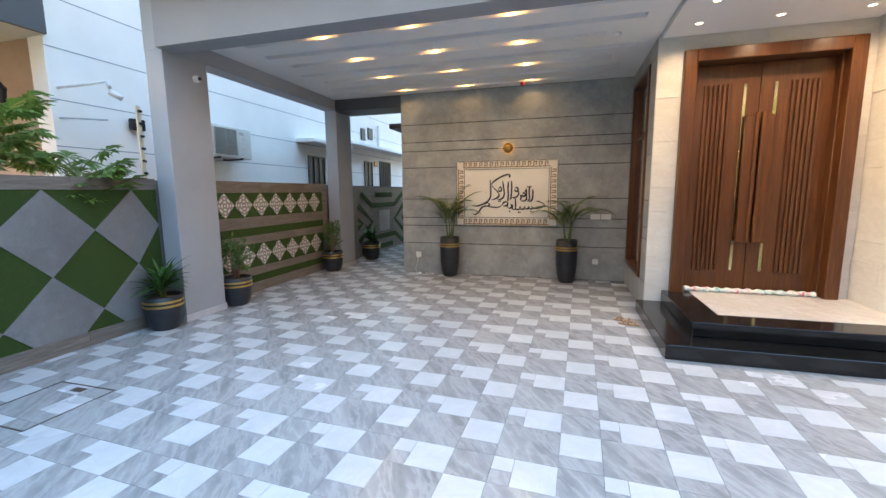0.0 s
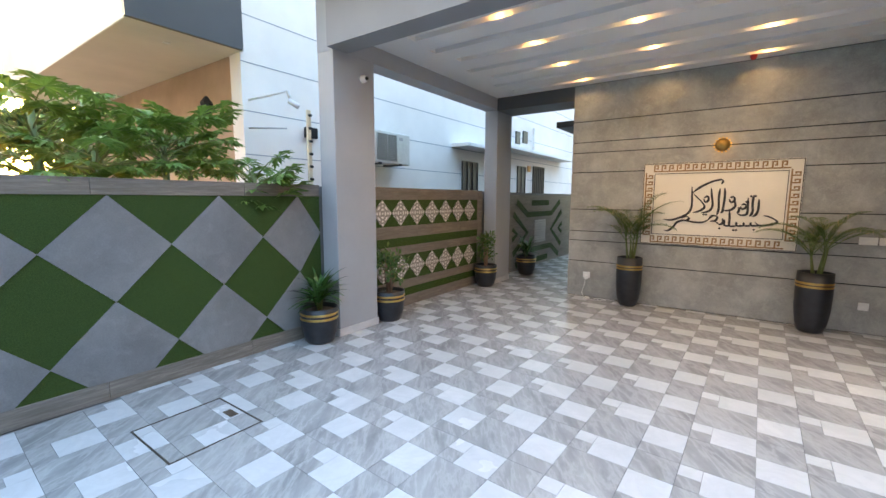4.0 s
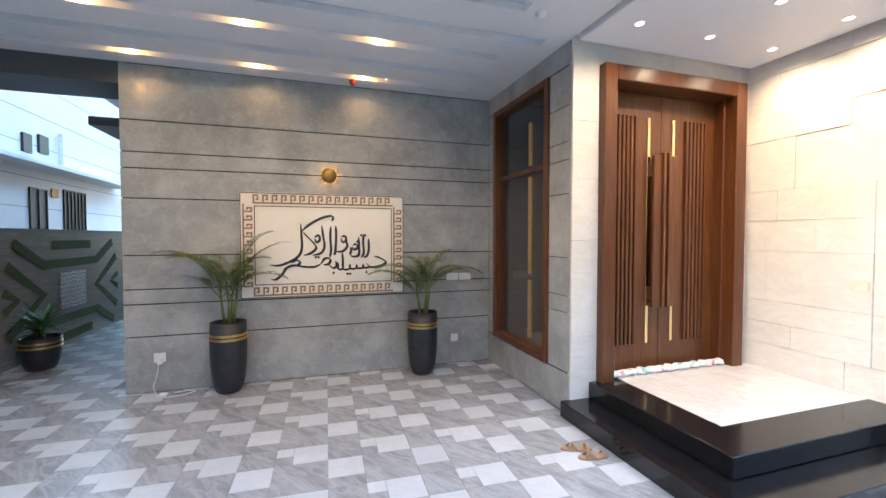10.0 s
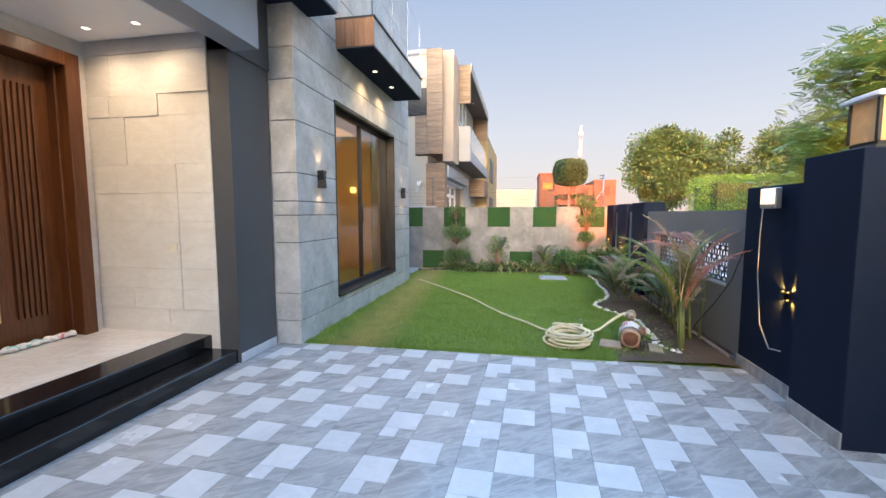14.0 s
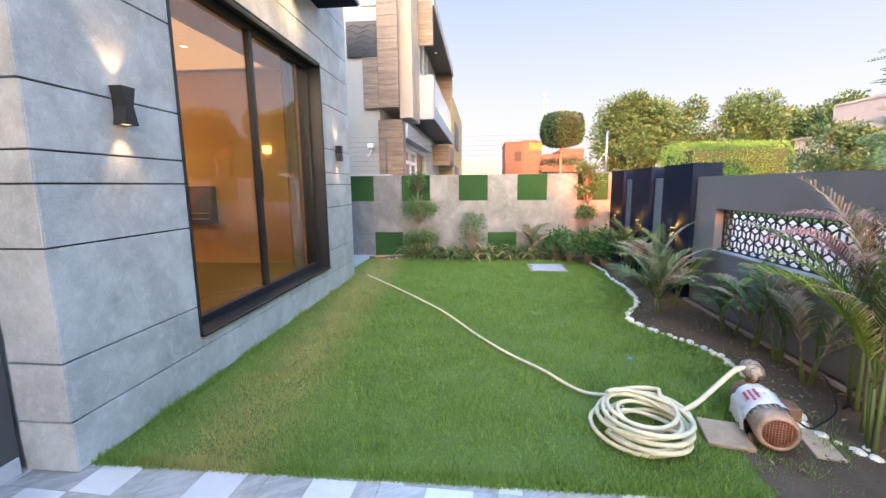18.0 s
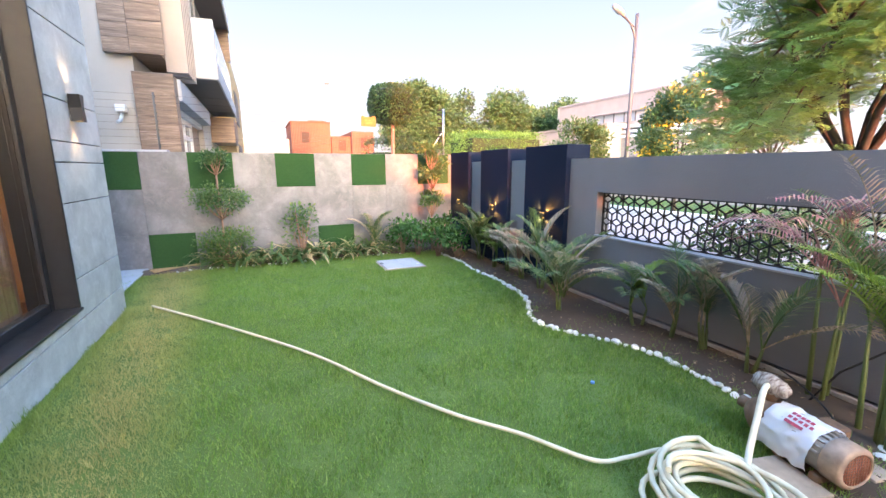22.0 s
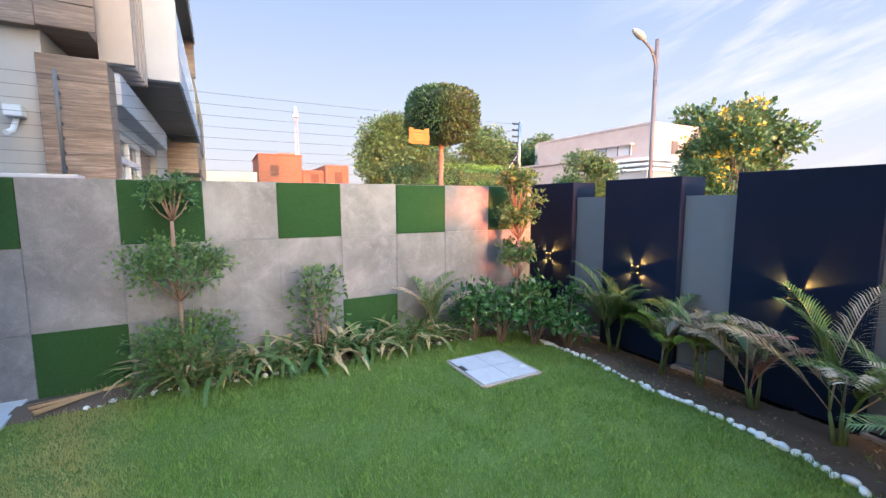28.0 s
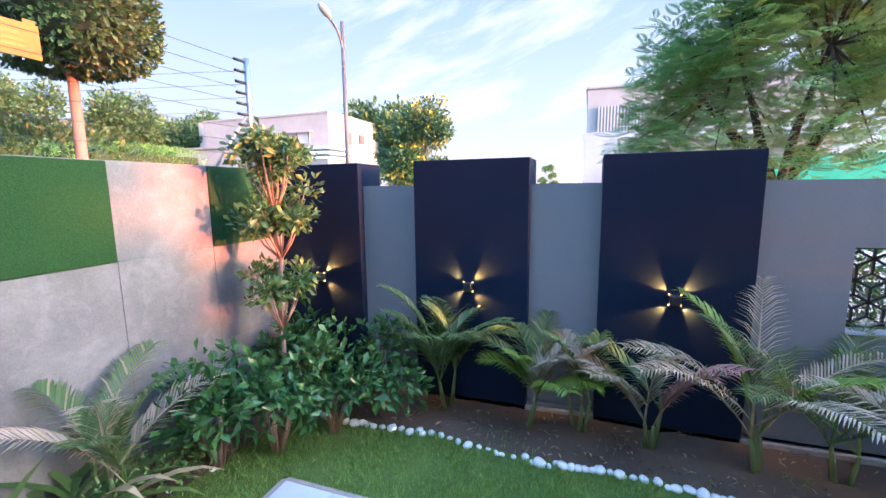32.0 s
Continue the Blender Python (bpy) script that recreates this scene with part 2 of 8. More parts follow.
M = {
    "wall_dark": stone_tile("cement_tile_dark", (0.215, 0.223, 0.22), (0.315, 0.325, 0.32), (0.465, 0.477, 0.47), 0.5, 2.2),
    "wall_house": stone_tile("cement_tile_pale", (0.27, 0.27, 0.262), (0.42, 0.42, 0.408), (0.62, 0.62, 0.605), 0.38, 2.6),
    "groove": plain("groove_shadow_gap", (0.02, 0.021, 0.022), 0.7),
    "floor_white": marble("floor_marble_white", (0.5, 0.515, 0.545), (0.62, 0.63, 0.655), (0.42, 0.435, 0.465), 0.22, 2.0, 0.25),
    "floor_grey": marble("floor_marble_grey", (0.2, 0.202, 0.21), (0.36, 0.363, 0.372), (0.5, 0.5, 0.51), 0.2, 1.5, 0.5, (1, 3.6, 1), True, 0.2),
    "grout": plain("floor_grout", (0.24, 0.24, 0.25), 0.85),
    "paint_grey": paint("paint_grey", (0.36, 0.38, 0.41)),
    "paint_cream": paint("paint_cream", (0.6, 0.56, 0.5)),
    "paint_beam": paint("paint_beam_grey", (0.27, 0.28, 0.3)),
    "paint_dark": paint("paint_dark_grey", (0.07, 0.072, 0.078), 0.5),
    "paint_wall": paint("paint_boundary_grey", (0.185, 0.185, 0.2), 0.6, 0.12, 0.3),
    "paint_white": paint("paint_white", (0.74, 0.76, 0.79), 0.6),
    "paint_ceiling": paint("paint_ceiling", (0.74, 0.745, 0.75), 0.5, 0.05, 0.05),
    "navy": paint("paint_navy_black", (0.004, 0.0108, 0.03), 0.85, 0.2, 0.15, spec=0.2),
    "granite": plain("black_granite", (0.008, 0.008, 0.009), 0.14, 0.0, 0.5),
    "cream": marble("cream_marble", (0.7, 0.645, 0.575), (0.8, 0.755, 0.695), (0.56, 0.48, 0.4), 0.35, 1.3, 0.3, (1, 1, 2.5)),
    "cream_floor": marble("cream_floor_marble", (0.68, 0.62, 0.56), (0.78, 0.74, 0.69), (0.5, 0.4, 0.32), 0.16, 1.6, 0.4, (1, 2.5, 1), False),
    "door": wood("walnut_door", (0.075, 0.022, 0.007), (0.13, 0.042, 0.012), (0.195, 0.068, 0.02), 0.33),
    "strip": wood("wood_look_tile", (0.15, 0.125, 0.105), (0.23, 0.2, 0.175), (0.32, 0.285, 0.25), 0.45, "Y", 1.4),
    "turf": turf_material("artificial_turf", (0.016, 0.055, 0.014), (0.04, 0.115, 0.03)),
    "turf_olive": turf_material("artificial_turf_olive", (0.03, 0.06, 0.013), (0.065, 0.12, 0.028)),
    "grey_tile": stone_tile("grey_diamond_tile", (0.14, 0.142, 0.15), (0.19, 0.193, 0.203), (0.25, 0.252, 0.262), 0.42, 1.6, 0.15),
    "taupe_tile": stone_tile("taupe_wall_tile", (0.1, 0.1, 0.107), (0.175, 0.174, 0.184), (0.3, 0.298, 0.312), 0.5, 2.0, 0.12),
    "gold": plain("gold_band", (0.75, 0.48, 0.16), 0.3, 1.0),
    "brass": plain("brass_inlay", (0.86, 0.66, 0.36), 0.16, 1.0, 0.03),
    "pot": plain("black_pot_glaze", (0.018, 0.02, 0.026), 0.42, 0.0, 0.3),
    "soil": paint("soil", (0.1, 0.072, 0.052), 0.9, 0.5, 1.0, 30.0),
    "chrome": plain("chrome", (0.75, 0.75, 0.76), 0.2, 1.0),
    "steel": plain("galvanised_steel", (0.45, 0.46, 0.47), 0.4, 0.9),
    "alu_dark": plain("dark_aluminium", (0.035, 0.036, 0.04), 0.35, 0.6),
    "white_plastic": plain("white_plastic", (0.75, 0.75, 0.74), 0.4),
    "black_plastic": plain("black_plastic", (0.015, 0.015, 0.016), 0.45),
    "glass": glass_material("clear_glass"),
    "lamp_warm": glow("lamp_warm", (1.0, 0.62, 0.26), 0.1),
    "lamp_amber": glow("lamp_amber", (1.0, 0.6, 0.16), 0.14),
    "lamp_white": glow("lamp_white", (1.0, 0.85, 0.6), 0.2),
}

# ---- geometry helpers ----
def link_mesh(name, bm, mats, parent=None, label="", smooth=False):
    me = bpy.data.meshes.new(name)
    bm.to_mesh(me)
    bm.free()
    for m in mats if isinstance(mats, (list, tuple)) else [mats]:
        me.materials.append(M[m] if isinstance(m, str) else m)
    if smooth:
        for p in me.polygons:
            p.use_smooth = True
    ob = new(name, me)
    if parent is not None:
        ob.parent = parent
    if label:
        ob["label"] = label
    return ob


def part(name, bm, mats, parent, label="", smooth=False):
    return link_mesh(name, bm, mats, parent, label, smooth)


def struct(name, bm, mats, label, category, smooth=False):
    return tagged(link_mesh(name, bm, mats, None, "", smooth), label, category, "", "structure")


def thing(name, label, category, x=0.0, y=0.0, z=0.0, rz=0.0, group=""):
    e = new(name)
    e.empty_display_size = 0.05
    e.matrix_world = pose(x, y, z, 0, 0, rz)
    return tagged(e, label, category, group)


def box(bm, x0, x1, y0, y1, z0, z1, bev=0.0, mat=0, m=None):
    """A box between two corners, its edges bevelled."""
    vs = [bm.verts.new((x, y, z)) for z in (z0, z1) for y in (y0, y1) for x in (x0, x1)]
    fs = [bm.faces.new([vs[i] for i in q]) for q in ((0, 2, 3, 1), (4, 5, 7, 6), (0, 1, 5, 4), (2, 6, 7, 3), (0, 4, 6, 2), (1, 3, 7, 5))]
    for f in fs:
        f.material_index = mat
    geo = vs
    if bev > 0:
        es = list({e for f in fs for e in f.edges})
        r = bmesh.ops.bevel(bm, geom=es, offset=bev, segments=1, affect="EDGES", profile=0.5)
        for f in r["faces"]:
            f.material_index = mat
        geo = list({v for f in r["faces"] for v in f.verts})
    if m is not None:
        bmesh.ops.transform(bm, matrix=m, verts=list(set(geo)))
    return bm


def boxes(*rows, bev=0.0):
    bm = bmesh.new()
    for r in rows:
        box(bm, *r, bev=bev)
    return bm


def lathe(profile, seg=28, mats=None):
    """A turned body from (radius, height) pairs, closed where the radius is nought."""
    bm = bmesh.new()
    rings = []
    for r, z in profile:
        if r < 1e-5:
            rings.append([bm.verts.new((0, 0, z))])
        else:
            rings.append([bm.verts.new((r * math.cos(2 * math.pi * i / seg), r * math.sin(2 * math.pi * i / seg), z)) for i in range(seg)])
    for k in range(len(rings) - 1):
        a, b = rings[k], rings[k + 1]
        for i in range(seg):
            j = (i + 1) % seg
            if len(a) == 1 and len(b) == 1:
                continue
            if len(a) == 1:
                f = bm.faces.new((a[0], b[j], b[i]))
            elif len(b) == 1:
                f = bm.faces.new((a[i], a[j], b[0]))
            else:
                f = bm.faces.new((a[i], a[j], b[j], b[i]))
            if mats:
                f.material_index = mats[k]
    bmesh.ops.recalc_face_normals(bm, faces=bm.faces)
    return bm


def tube(bm, pts, radius, seg=8, mat=0, closed=False):
    """A round tube along points; radius is one number or one for each point."""
    pts = [Vector(p) for p in pts]
    n = len(pts)
    rad = radius if isinstance(radius, (list, tuple)) else [radius] * n
    rings, up = [], None
    for i, p in enumerate(pts):
        d = (pts[min(i + 1, n - 1)] - pts[max(i - 1, 0)])
        d = d.normalized() if d.length > 1e-9 else Vector((0, 0, 1))
        if up is None:
            up = d.orthogonal().normalized()
        up = (up - d * up.dot(d))
        up = up.normalized() if up.length > 1e-6 else d.orthogonal().normalized()
        w = d.cross(up)
        rings.append([bm.verts.new(p + (up * math.cos(2 * math.pi * k / seg) + w * math.sin(2 * math.pi * k / seg)) * rad[i]) for k in range(seg)])
    for a, b in zip(rings, rings[1:]):
        for k in range(seg):
            f = bm.faces.new((a[k], a[(k + 1) % seg], b[(k + 1) % seg], b[k]))
            f.material_index, f.smooth = mat, True
    for r, rev in ((rings[0], True), (rings[-1], False)):
        f = bm.faces.new(r[::-1] if rev else r)
        f.material_index = mat
    return bm


def rod(bm, a, b, r, seg=8, mat=0):
    return tube(bm, [a, b], r, seg, mat)


def wall_with_hole(bm, axis, at0, at1, u0, u1, z0, z1, holes):
    """A thick wall in the plane across `axis`, its run u0..u1, cut by openings (a, b, low, high) given from left to right."""
    def b(a0, a1, low, high):
        if a1 - a0 > 1e-4 and high - low > 1e-4:
            box(bm, at0, at1, a0, a1, low, high) if axis == "x" else box(bm, a0, a1, at0, at1, low, high)
    u = u0
    for a, c, low, high in holes:
        b(u, a, z0, z1)
        b(a, c, z0, low)
        b(a, c, high, z1)
        u = c
    b(u, u1, z0, z1)
    return bm


def spot(name, eye, target, watts, colour, angle=70.0, blend=0.6, size=0.03):
    la = bpy.data.lights.new(name, "SPOT")
    la.energy, la.color, la.spot_size, la.spot_blend, la.shadow_soft_size = watts, colour, radians(angle), blend, size
    ob = new(name, la)
    ob.matrix_world = look(eye, target)
    return ob


def mesh_from(name, verts, faces, mats, parent=None, label="", indices=None, smooth=False):
    me = bpy.data.meshes.new(name)
    me.from_pydata(verts, [], faces)
    for m in mats if isinstance(mats, (list, tuple)) else [mats]:
        me.materials.append(M[m] if isinstance(m, str) else m)
    if indices is not None:
        me.polygons.foreach_set("material_index", indices)
    if smooth:
        me.polygons.foreach_set("use_smooth", [True] * len(me.polygons))
    me.update()
    ob = new(name, me)
    if parent is not None:
        ob.parent = parent
    if label:
        ob["label"] = label
    return ob

# ---- ground, walls, porch ----
XL, XS, XR = -4.42, 1.37, 3.53          # boundary wall, side wall with the tall window, marble side of the entrance
YB, YD, YG = 8.25, 6.45, 4.42            # back wall of the porch, door wall, garden front of the house
ZC = 3.40                                # porch ceiling
XE, YF = 11.225, -0.455                   # far garden wall, street wall

struct("ground", boxes((-300, 300, -300, 300, -0.4, -0.12)), paint("ground_earth", (0.16, 0.14, 0.11), 0.9, 0.3, 0.8, 8.0), "dusty open ground around the plots", "ground")
struct("floor", boxes((XL - 0.2, 4.29, -1.2, 16.0, -0.12, -0.008)), "grout", "grouted bed under the porch floor tiles", "floor")

# boundary wall on the neighbour's side
struct("wall_west", boxes((XL - 0.2, XL, -1.2, 16.0, -0.1, 1.74)), "paint_wall", "rendered boundary wall beside the car porch", "wall")

# columns and beams
def column(name, x0, x1, y0, y1):
    return struct(name, boxes((x0, x1, y0, y1, 0, 3.2), bev=0.006), "paint_grey", "square grey painted porch column", "column")
column("column_1", -4.36, -4.1, 4.5, 5.12)
column("column_2", -4.36, -4.1, 8.27, 8.85)
struct("beam_side", boxes((-4.36, -4.1, 4.5, 8.85, 3.2, 4.1)), "paint_grey", "grey painted beam along the porch side", "beam")
struct("beam_front", boxes((-4.1, 3.6, 4.42, 4.70, 3.2, 4.1)), "paint_beam", "deep grey painted beam across the porch front", "beam")
struct("beam_passage", boxes((-4.1, -2.7, 8.25, 8.85, 3.18, 4.1)), "paint_dark", "dark beam over the side passage", "beam")
struct("roof_slab", boxes((-4.36, 9.9, 5.0, 16.0, 4.1, 4.3)), "paint_white", "roof slab over the porch", "roof")

struct("pier_dark", boxes((XR, 4.19, 4.72, 4.95, 0, 4.1)), "paint_dark", "dark grey painted pier", "wall")

# garden front of the house
bm = bmesh.new()
wall_with_hole(bm, "y", YG, YG + 0.3, 4.23, 9.12, 0, 7.0, [(5.26, 8.0, 0.38, 3.15)])
struct("wall_house", bm, "groove", "pale grey cement tile house wall with grooves", "wall")
struct("wall_house_end", boxes((8.85, 9.12, YG + 0.3, 12.0, 0, 7.0), (4.23, 4.5, YG + 0.3, 4.95, 0, 7.0)), "wall_house", "pale grey tiled return of the house wall", "wall")

# garden walls
struct("wall_east", boxes((XE, XE + 0.2, -1.0, 14.0, -0.1, 1.745)), "taupe_tile", "taupe tiled garden boundary wall", "wall")
bm = bmesh.new()
wall_with_hole(bm, "y", YF - 0.2, YF, 3.4, XE, -0.1, 1.6, [(4.87, 7.44, 0.75, 1.23)])
struct("wall_south", bm, "paint_wall", "grey rendered street wall with a screened opening", "wall")
for i, (a, b) in enumerate(((7.90, 8.745), (9.195, 10.02), (10.475, 11.215))):
    struct("pier_navy_%d" % (i + 1), boxes((a, b, -0.74, -0.385, 0, 1.772), bev=0.004), "navy", "navy black projecting pier on the street wall", "wall")
struct("lawn", boxes((4.29, XE, YF, YG, -0.1, 0.0), (9.12, XE, YG, 14, -0.1, 0.0)), turf_material("lawn_soil", (0.1, 0.16, 0.035), (0.165, 0.24, 0.055)), "mown green lawn", "lawn")


# ---- porch: ceiling, wall cladding, lamps ----
# slots in the ceiling: lamps sit in every second one
SLOTS = [(5.22, -3.6, 1.0), (5.68, -3.65, 1.12), (6.11, -3.55, 0.75), (6.6, -3.7, 1.16), (7.03, -3.55, 0.90), (7.5, -3.75, 1.06), (7.95, -3.65, 0.94)]
bm = bmesh.new()
box(bm, -4.1, XS, 4.70, YB, 3.462, 3.6)
y = 4.70
for c, a, b in SLOTS:
    box(bm, -4.1, XS, y, c - 0.065, ZC, 3.458)
    box(bm, -4.1, a, c - 0.065, c + 0.065, ZC, 3.458)
    box(bm, b, XS, c - 0.065, c + 0.065, ZC, 3.458)
    y = c + 0.065
box(bm, -4.1, XS, y, YB, ZC, 3.458)
box(bm, XS, XR, 4.70, 6.6, 3.43, 3.6)
box(bm, 1.40, 3.47, 5.0, 6.38, 3.36, 3.426, bev=0.006)
struct("ceiling", bm, "paint_ceiling", "white porch ceiling with long recessed slots", "ceiling")

def downlight(x, y, z, hot, group):
    t = thing("downlight", "small round recessed downlight with a white rim, switched on", "ceiling lamp", x, y, z, 0, group)
    part("rim", lathe([(0.046, 0.0), (0.046, -0.006), (0.036, -0.008), (0.034, 0.0)], 20), "white_plastic", t)
    part("lens", lathe([(0.0, -0.004), (0.034, -0.004), (0.034, 0.0)], 20), hot, t)
    return t
def slot_bulb(x, y, z, watts):
    la = bpy.data.lights.new("slot_lamp", "POINT")
    la.energy, la.color, la.shadow_soft_size = watts, (1.0, 0.55, 0.18), 0.01
    new("slot_lamp", la).location = (x, y, z)
for c in (5.22, 6.11, 7.03, 7.95):
    for x in (-2.51, -1.39, -0.26):
        downlight(x, c, 3.46, "lamp_warm", "porch slot lights")
        slot_bulb(x, c, 3.45, 0.06)
        spot("slot_beam", (x, c, 3.41), (x, c, 0), 0.12 if c > 7.5 else 0.55, (1.0, 0.74, 0.46), 160.0, 0.7, 0.03)
for x in (1.68, 2.43, 3.19):
    for y in (5.41, 5.98):
        downlight(x, y, 3.36, "lamp_white", "entrance ceiling lights")
        spot("entrance_lamp", (x, y, 3.34), (x, y, 0), 1.35, (1.0, 0.82, 0.62), 160.0, 1.0, 0.03)

# the cladding of the tiled walls: bands with a sunk joint between them
def clad(wall, rows, mat):
    for r in rows:
        part("panel", boxes(r, bev=0.0025), mat, wall)

BANDS = [0.0, 0.59, 0.93, 1.085, 1.44, 2.03, 2.34, 2.505, 2.83, 3.40]
wn_ = struct("wall_north", boxes((-2.69, XS + 0.2, YB + 0.012, YB + 0.25, 0, 4.1)), "groove", "dark grey cement tile porch wall with horizontal grooves", "wall")
clad(wn_, [(-2.70, XS, YB, YB + 0.05, a + 0.006, b - 0.006) for a, b in zip(BANDS, BANDS[1:])], "wall_dark")
clad(wn_, [(-2.70, -2.65, YB + 0.05, YB + 0.26, a + 0.006, b - 0.006) for a, b in zip(BANDS, BANDS[1:])], "wall_dark")
bm = bmesh.new()
wall_with_hole(bm, "x", XS + 0.012, XS + 0.2, YD, YB, 0, 4.1, [(6.80, 8.06, 0.37, 3.19)])
ws_ = struct("wall_side", bm, "groove", "dark grey tiled wall round the tall side window", "wall")
rows = [(XS, XS + 0.05, YD, YB, 0, 0.364), (XS, XS + 0.05, YD, YB, 3.196, 3.40)]
for a, b in zip([0.376] + BANDS[2:-1], BANDS[2:-1] + [3.184]):
    rows += [(XS, XS + 0.05, YD, 6.80, a + 0.004, b - 0.004), (XS, XS + 0.05, 8.06, YB, a + 0.004, b - 0.004)]
clad(ws_, rows, "wall_dark")

# cream marble slabs round the front door
bm = bmesh.new()
wall_with_hole(bm, "y", YD + 0.02, YD + 0.25, XS + 0.03, XR, 0, 4.1, [(1.69, 3.36, 0.2, 3.17)])
we_ = struct("wall_entrance", bm, "cream", "cream marble wall round the front door", "wall")
rows, zs = [], [0.13, 0.42, 0.72, 1.30, 1.60, 2.16, 2.68, 3.43]
for a, b in zip(zs, zs[1:]):
    rows += [(XS + 0.004, 1.655, YD - 0.02, YD + 0.03, a + 0.001, b - 0.001), (3.41, XR, YD - 0.02, YD + 0.03, a + 0.001, b - 0.001)]
rows += [(1.655, 2.5, YD - 0.02, YD + 0.03, 3.205, 3.43), (2.502, 3.41, YD - 0.02, YD + 0.03, 3.205, 3.43)]
clad(we_, rows, "cream")
wx_ = struct("wall_entrance_side", boxes((XR + 0.02, XR + 0.25, 4.95, 6.75, 0, 4.1)), "cream", "cream marble panels of mixed depth beside the front door", "wall")
random.seed(5)
rows, z = [], 0.13
while z < 3.40:
    h = random.choice((0.22, 0.3, 0.42, 0.5))
    h = min(h, 3.43 - z)
    y = 4.953
    while y < 6.42:
        w = random.choice((0.28, 0.42, 0.6, 0.75))
        w = w if y + w < 6.25 else 6.43 - y
        d = random.choice((0.0, 0.004, 0.009, 0.014))
        rows.append((XR - 0.004 - d, XR + 0.03, y + 0.001, y + w - 0.001, z + 0.001, z + h - 0.001))
        y += w
    z += h
clad(wx_, rows, "cream")

# ---- calligraphy wall panel ----
art = thing("calligraphy_panel", "cream stone wall panel with dark calligraphy and brown key border", "wall art", -0.692, YB, 1.535)
part("stone_slab", boxes((-0.915, 0.915, -0.02, 0.0, -0.59, 0.59), bev=0.004), paint("carved_cream_stone", (0.86, 0.8, 0.7), 0.7, 0.12, 0.8, 45.0), art)
BROWN, INK = plain("brown_inlay", (0.36, 0.21, 0.1), 0.6), plain("dark_inlay", (0.03, 0.028, 0.03), 0.55)
bm = bmesh.new()
for o in (0.004, 0.148):
    a, b = 0.915 - o, 0.59 - o
    for r in ((-a, a, b - 0.008, b), (-a, a, -b, -b + 0.008), (-a, -a + 0.008, -b, b), (a - 0.008, a, -b, b)):
        box(bm, r[0], r[1], -0.026, -0.02, r[2], r[3])
part("border_line", bm, INK, art)

def meander(bm, x0, x1, z0, z1, across):
    """Greek key along a strip: hooked bars."""
    long, wide = (x1 - x0, z1 - z0) if across else (z1 - z0, x1 - x0)
    n = max(2, round(long / (wide * 0.95)))
    p, t = long / n, wide * 0.17
    bars = ((0.0, 0.82, 0.0, 1), (0.82, 1, -0.0, 1), (0.0, 0.12, 0, 2))
    def b(u0, u1, v0, v1):
        if across:
            box(bm, x0 + u0, x0 + u1, -0.027, -0.02, z0 + v0, z0 + v1)
        else:
            box(bm, x0 + v0, x0 + v1, -0.027, -0.02, z0 + u0, z0 + u1)
    for i in range(n):
        u = i * p
        b(u, u + p * 0.8, 0, t)
        b(u, u + t, 0, wide)
        b(u, u + p * 0.62, wide - t, wide)
        b(u + p * 0.62 - t, u + p * 0.62, wide * 0.38, wide)
        b(u + p * 0.3, u + p * 0.62, wide * 0.38, wide * 0.38 + t)
        b(u + p * 0.8, u + p, 0, t)
bm = bmesh.new()
for z in (-0.565, 0.465):
    meander(bm, -0.78, 0.78, z, z + 0.1, True)
for x in (-0.885, 0.785):
    meander(bm, x, x + 0.1, -0.46, 0.46, False)
part("key_border", bm, BROWN, art)

def ribbon(bm, pts, w, y=-0.029, taper=True):
    """A pen stroke: a flat raised band along a smoothed line, slanted like a reed pen."""
    P = [Vector((p[0], p[1])) for p in pts]
    fine = []
    for i in range(len(P) - 1):
        p0, p1, p2, p3 = P[max(i - 1, 0)], P[i], P[i + 1], P[min(i + 2, len(P) - 1)]
        for k in range(6):
            s = k / 6
            fine.append(0.5 * ((2 * p1) + (p2 - p0) * s + (2 * p0 - 5 * p1 + 4 * p2 - p3) * s * s + (3 * p1 - p0 - 3 * p2 + p3) * s ** 3))
    fine.append(P[-1])
    n, rows = len(fine), []
    for i, p in enumerate(fine):
        d = (fine[min(i + 1, n - 1)] - fine[max(i - 1, 0)]).normalized()
        k = 0.55 + 0.6 * abs(d.x * 0.64 + d.y * 0.77)
        if taper:
            k *= min(1.0, 0.35 + 4.0 * min(i, n - 1 - i) / n)
        q = Vector((-d.y, d.x)) * w * k * 0.5
        rows.append([bm.verts.new((v.x, yy, v.y)) for v, yy in ((p - q, -0.02), (p - q * 0.9, y), (p + q * 0.9, y), (p + q, -0.02))])
    for a, b in zip(rows, rows[1:]):
        for k in range(3):
            bm.faces.new((a[k], a[k + 1], b[k + 1], b[k]))
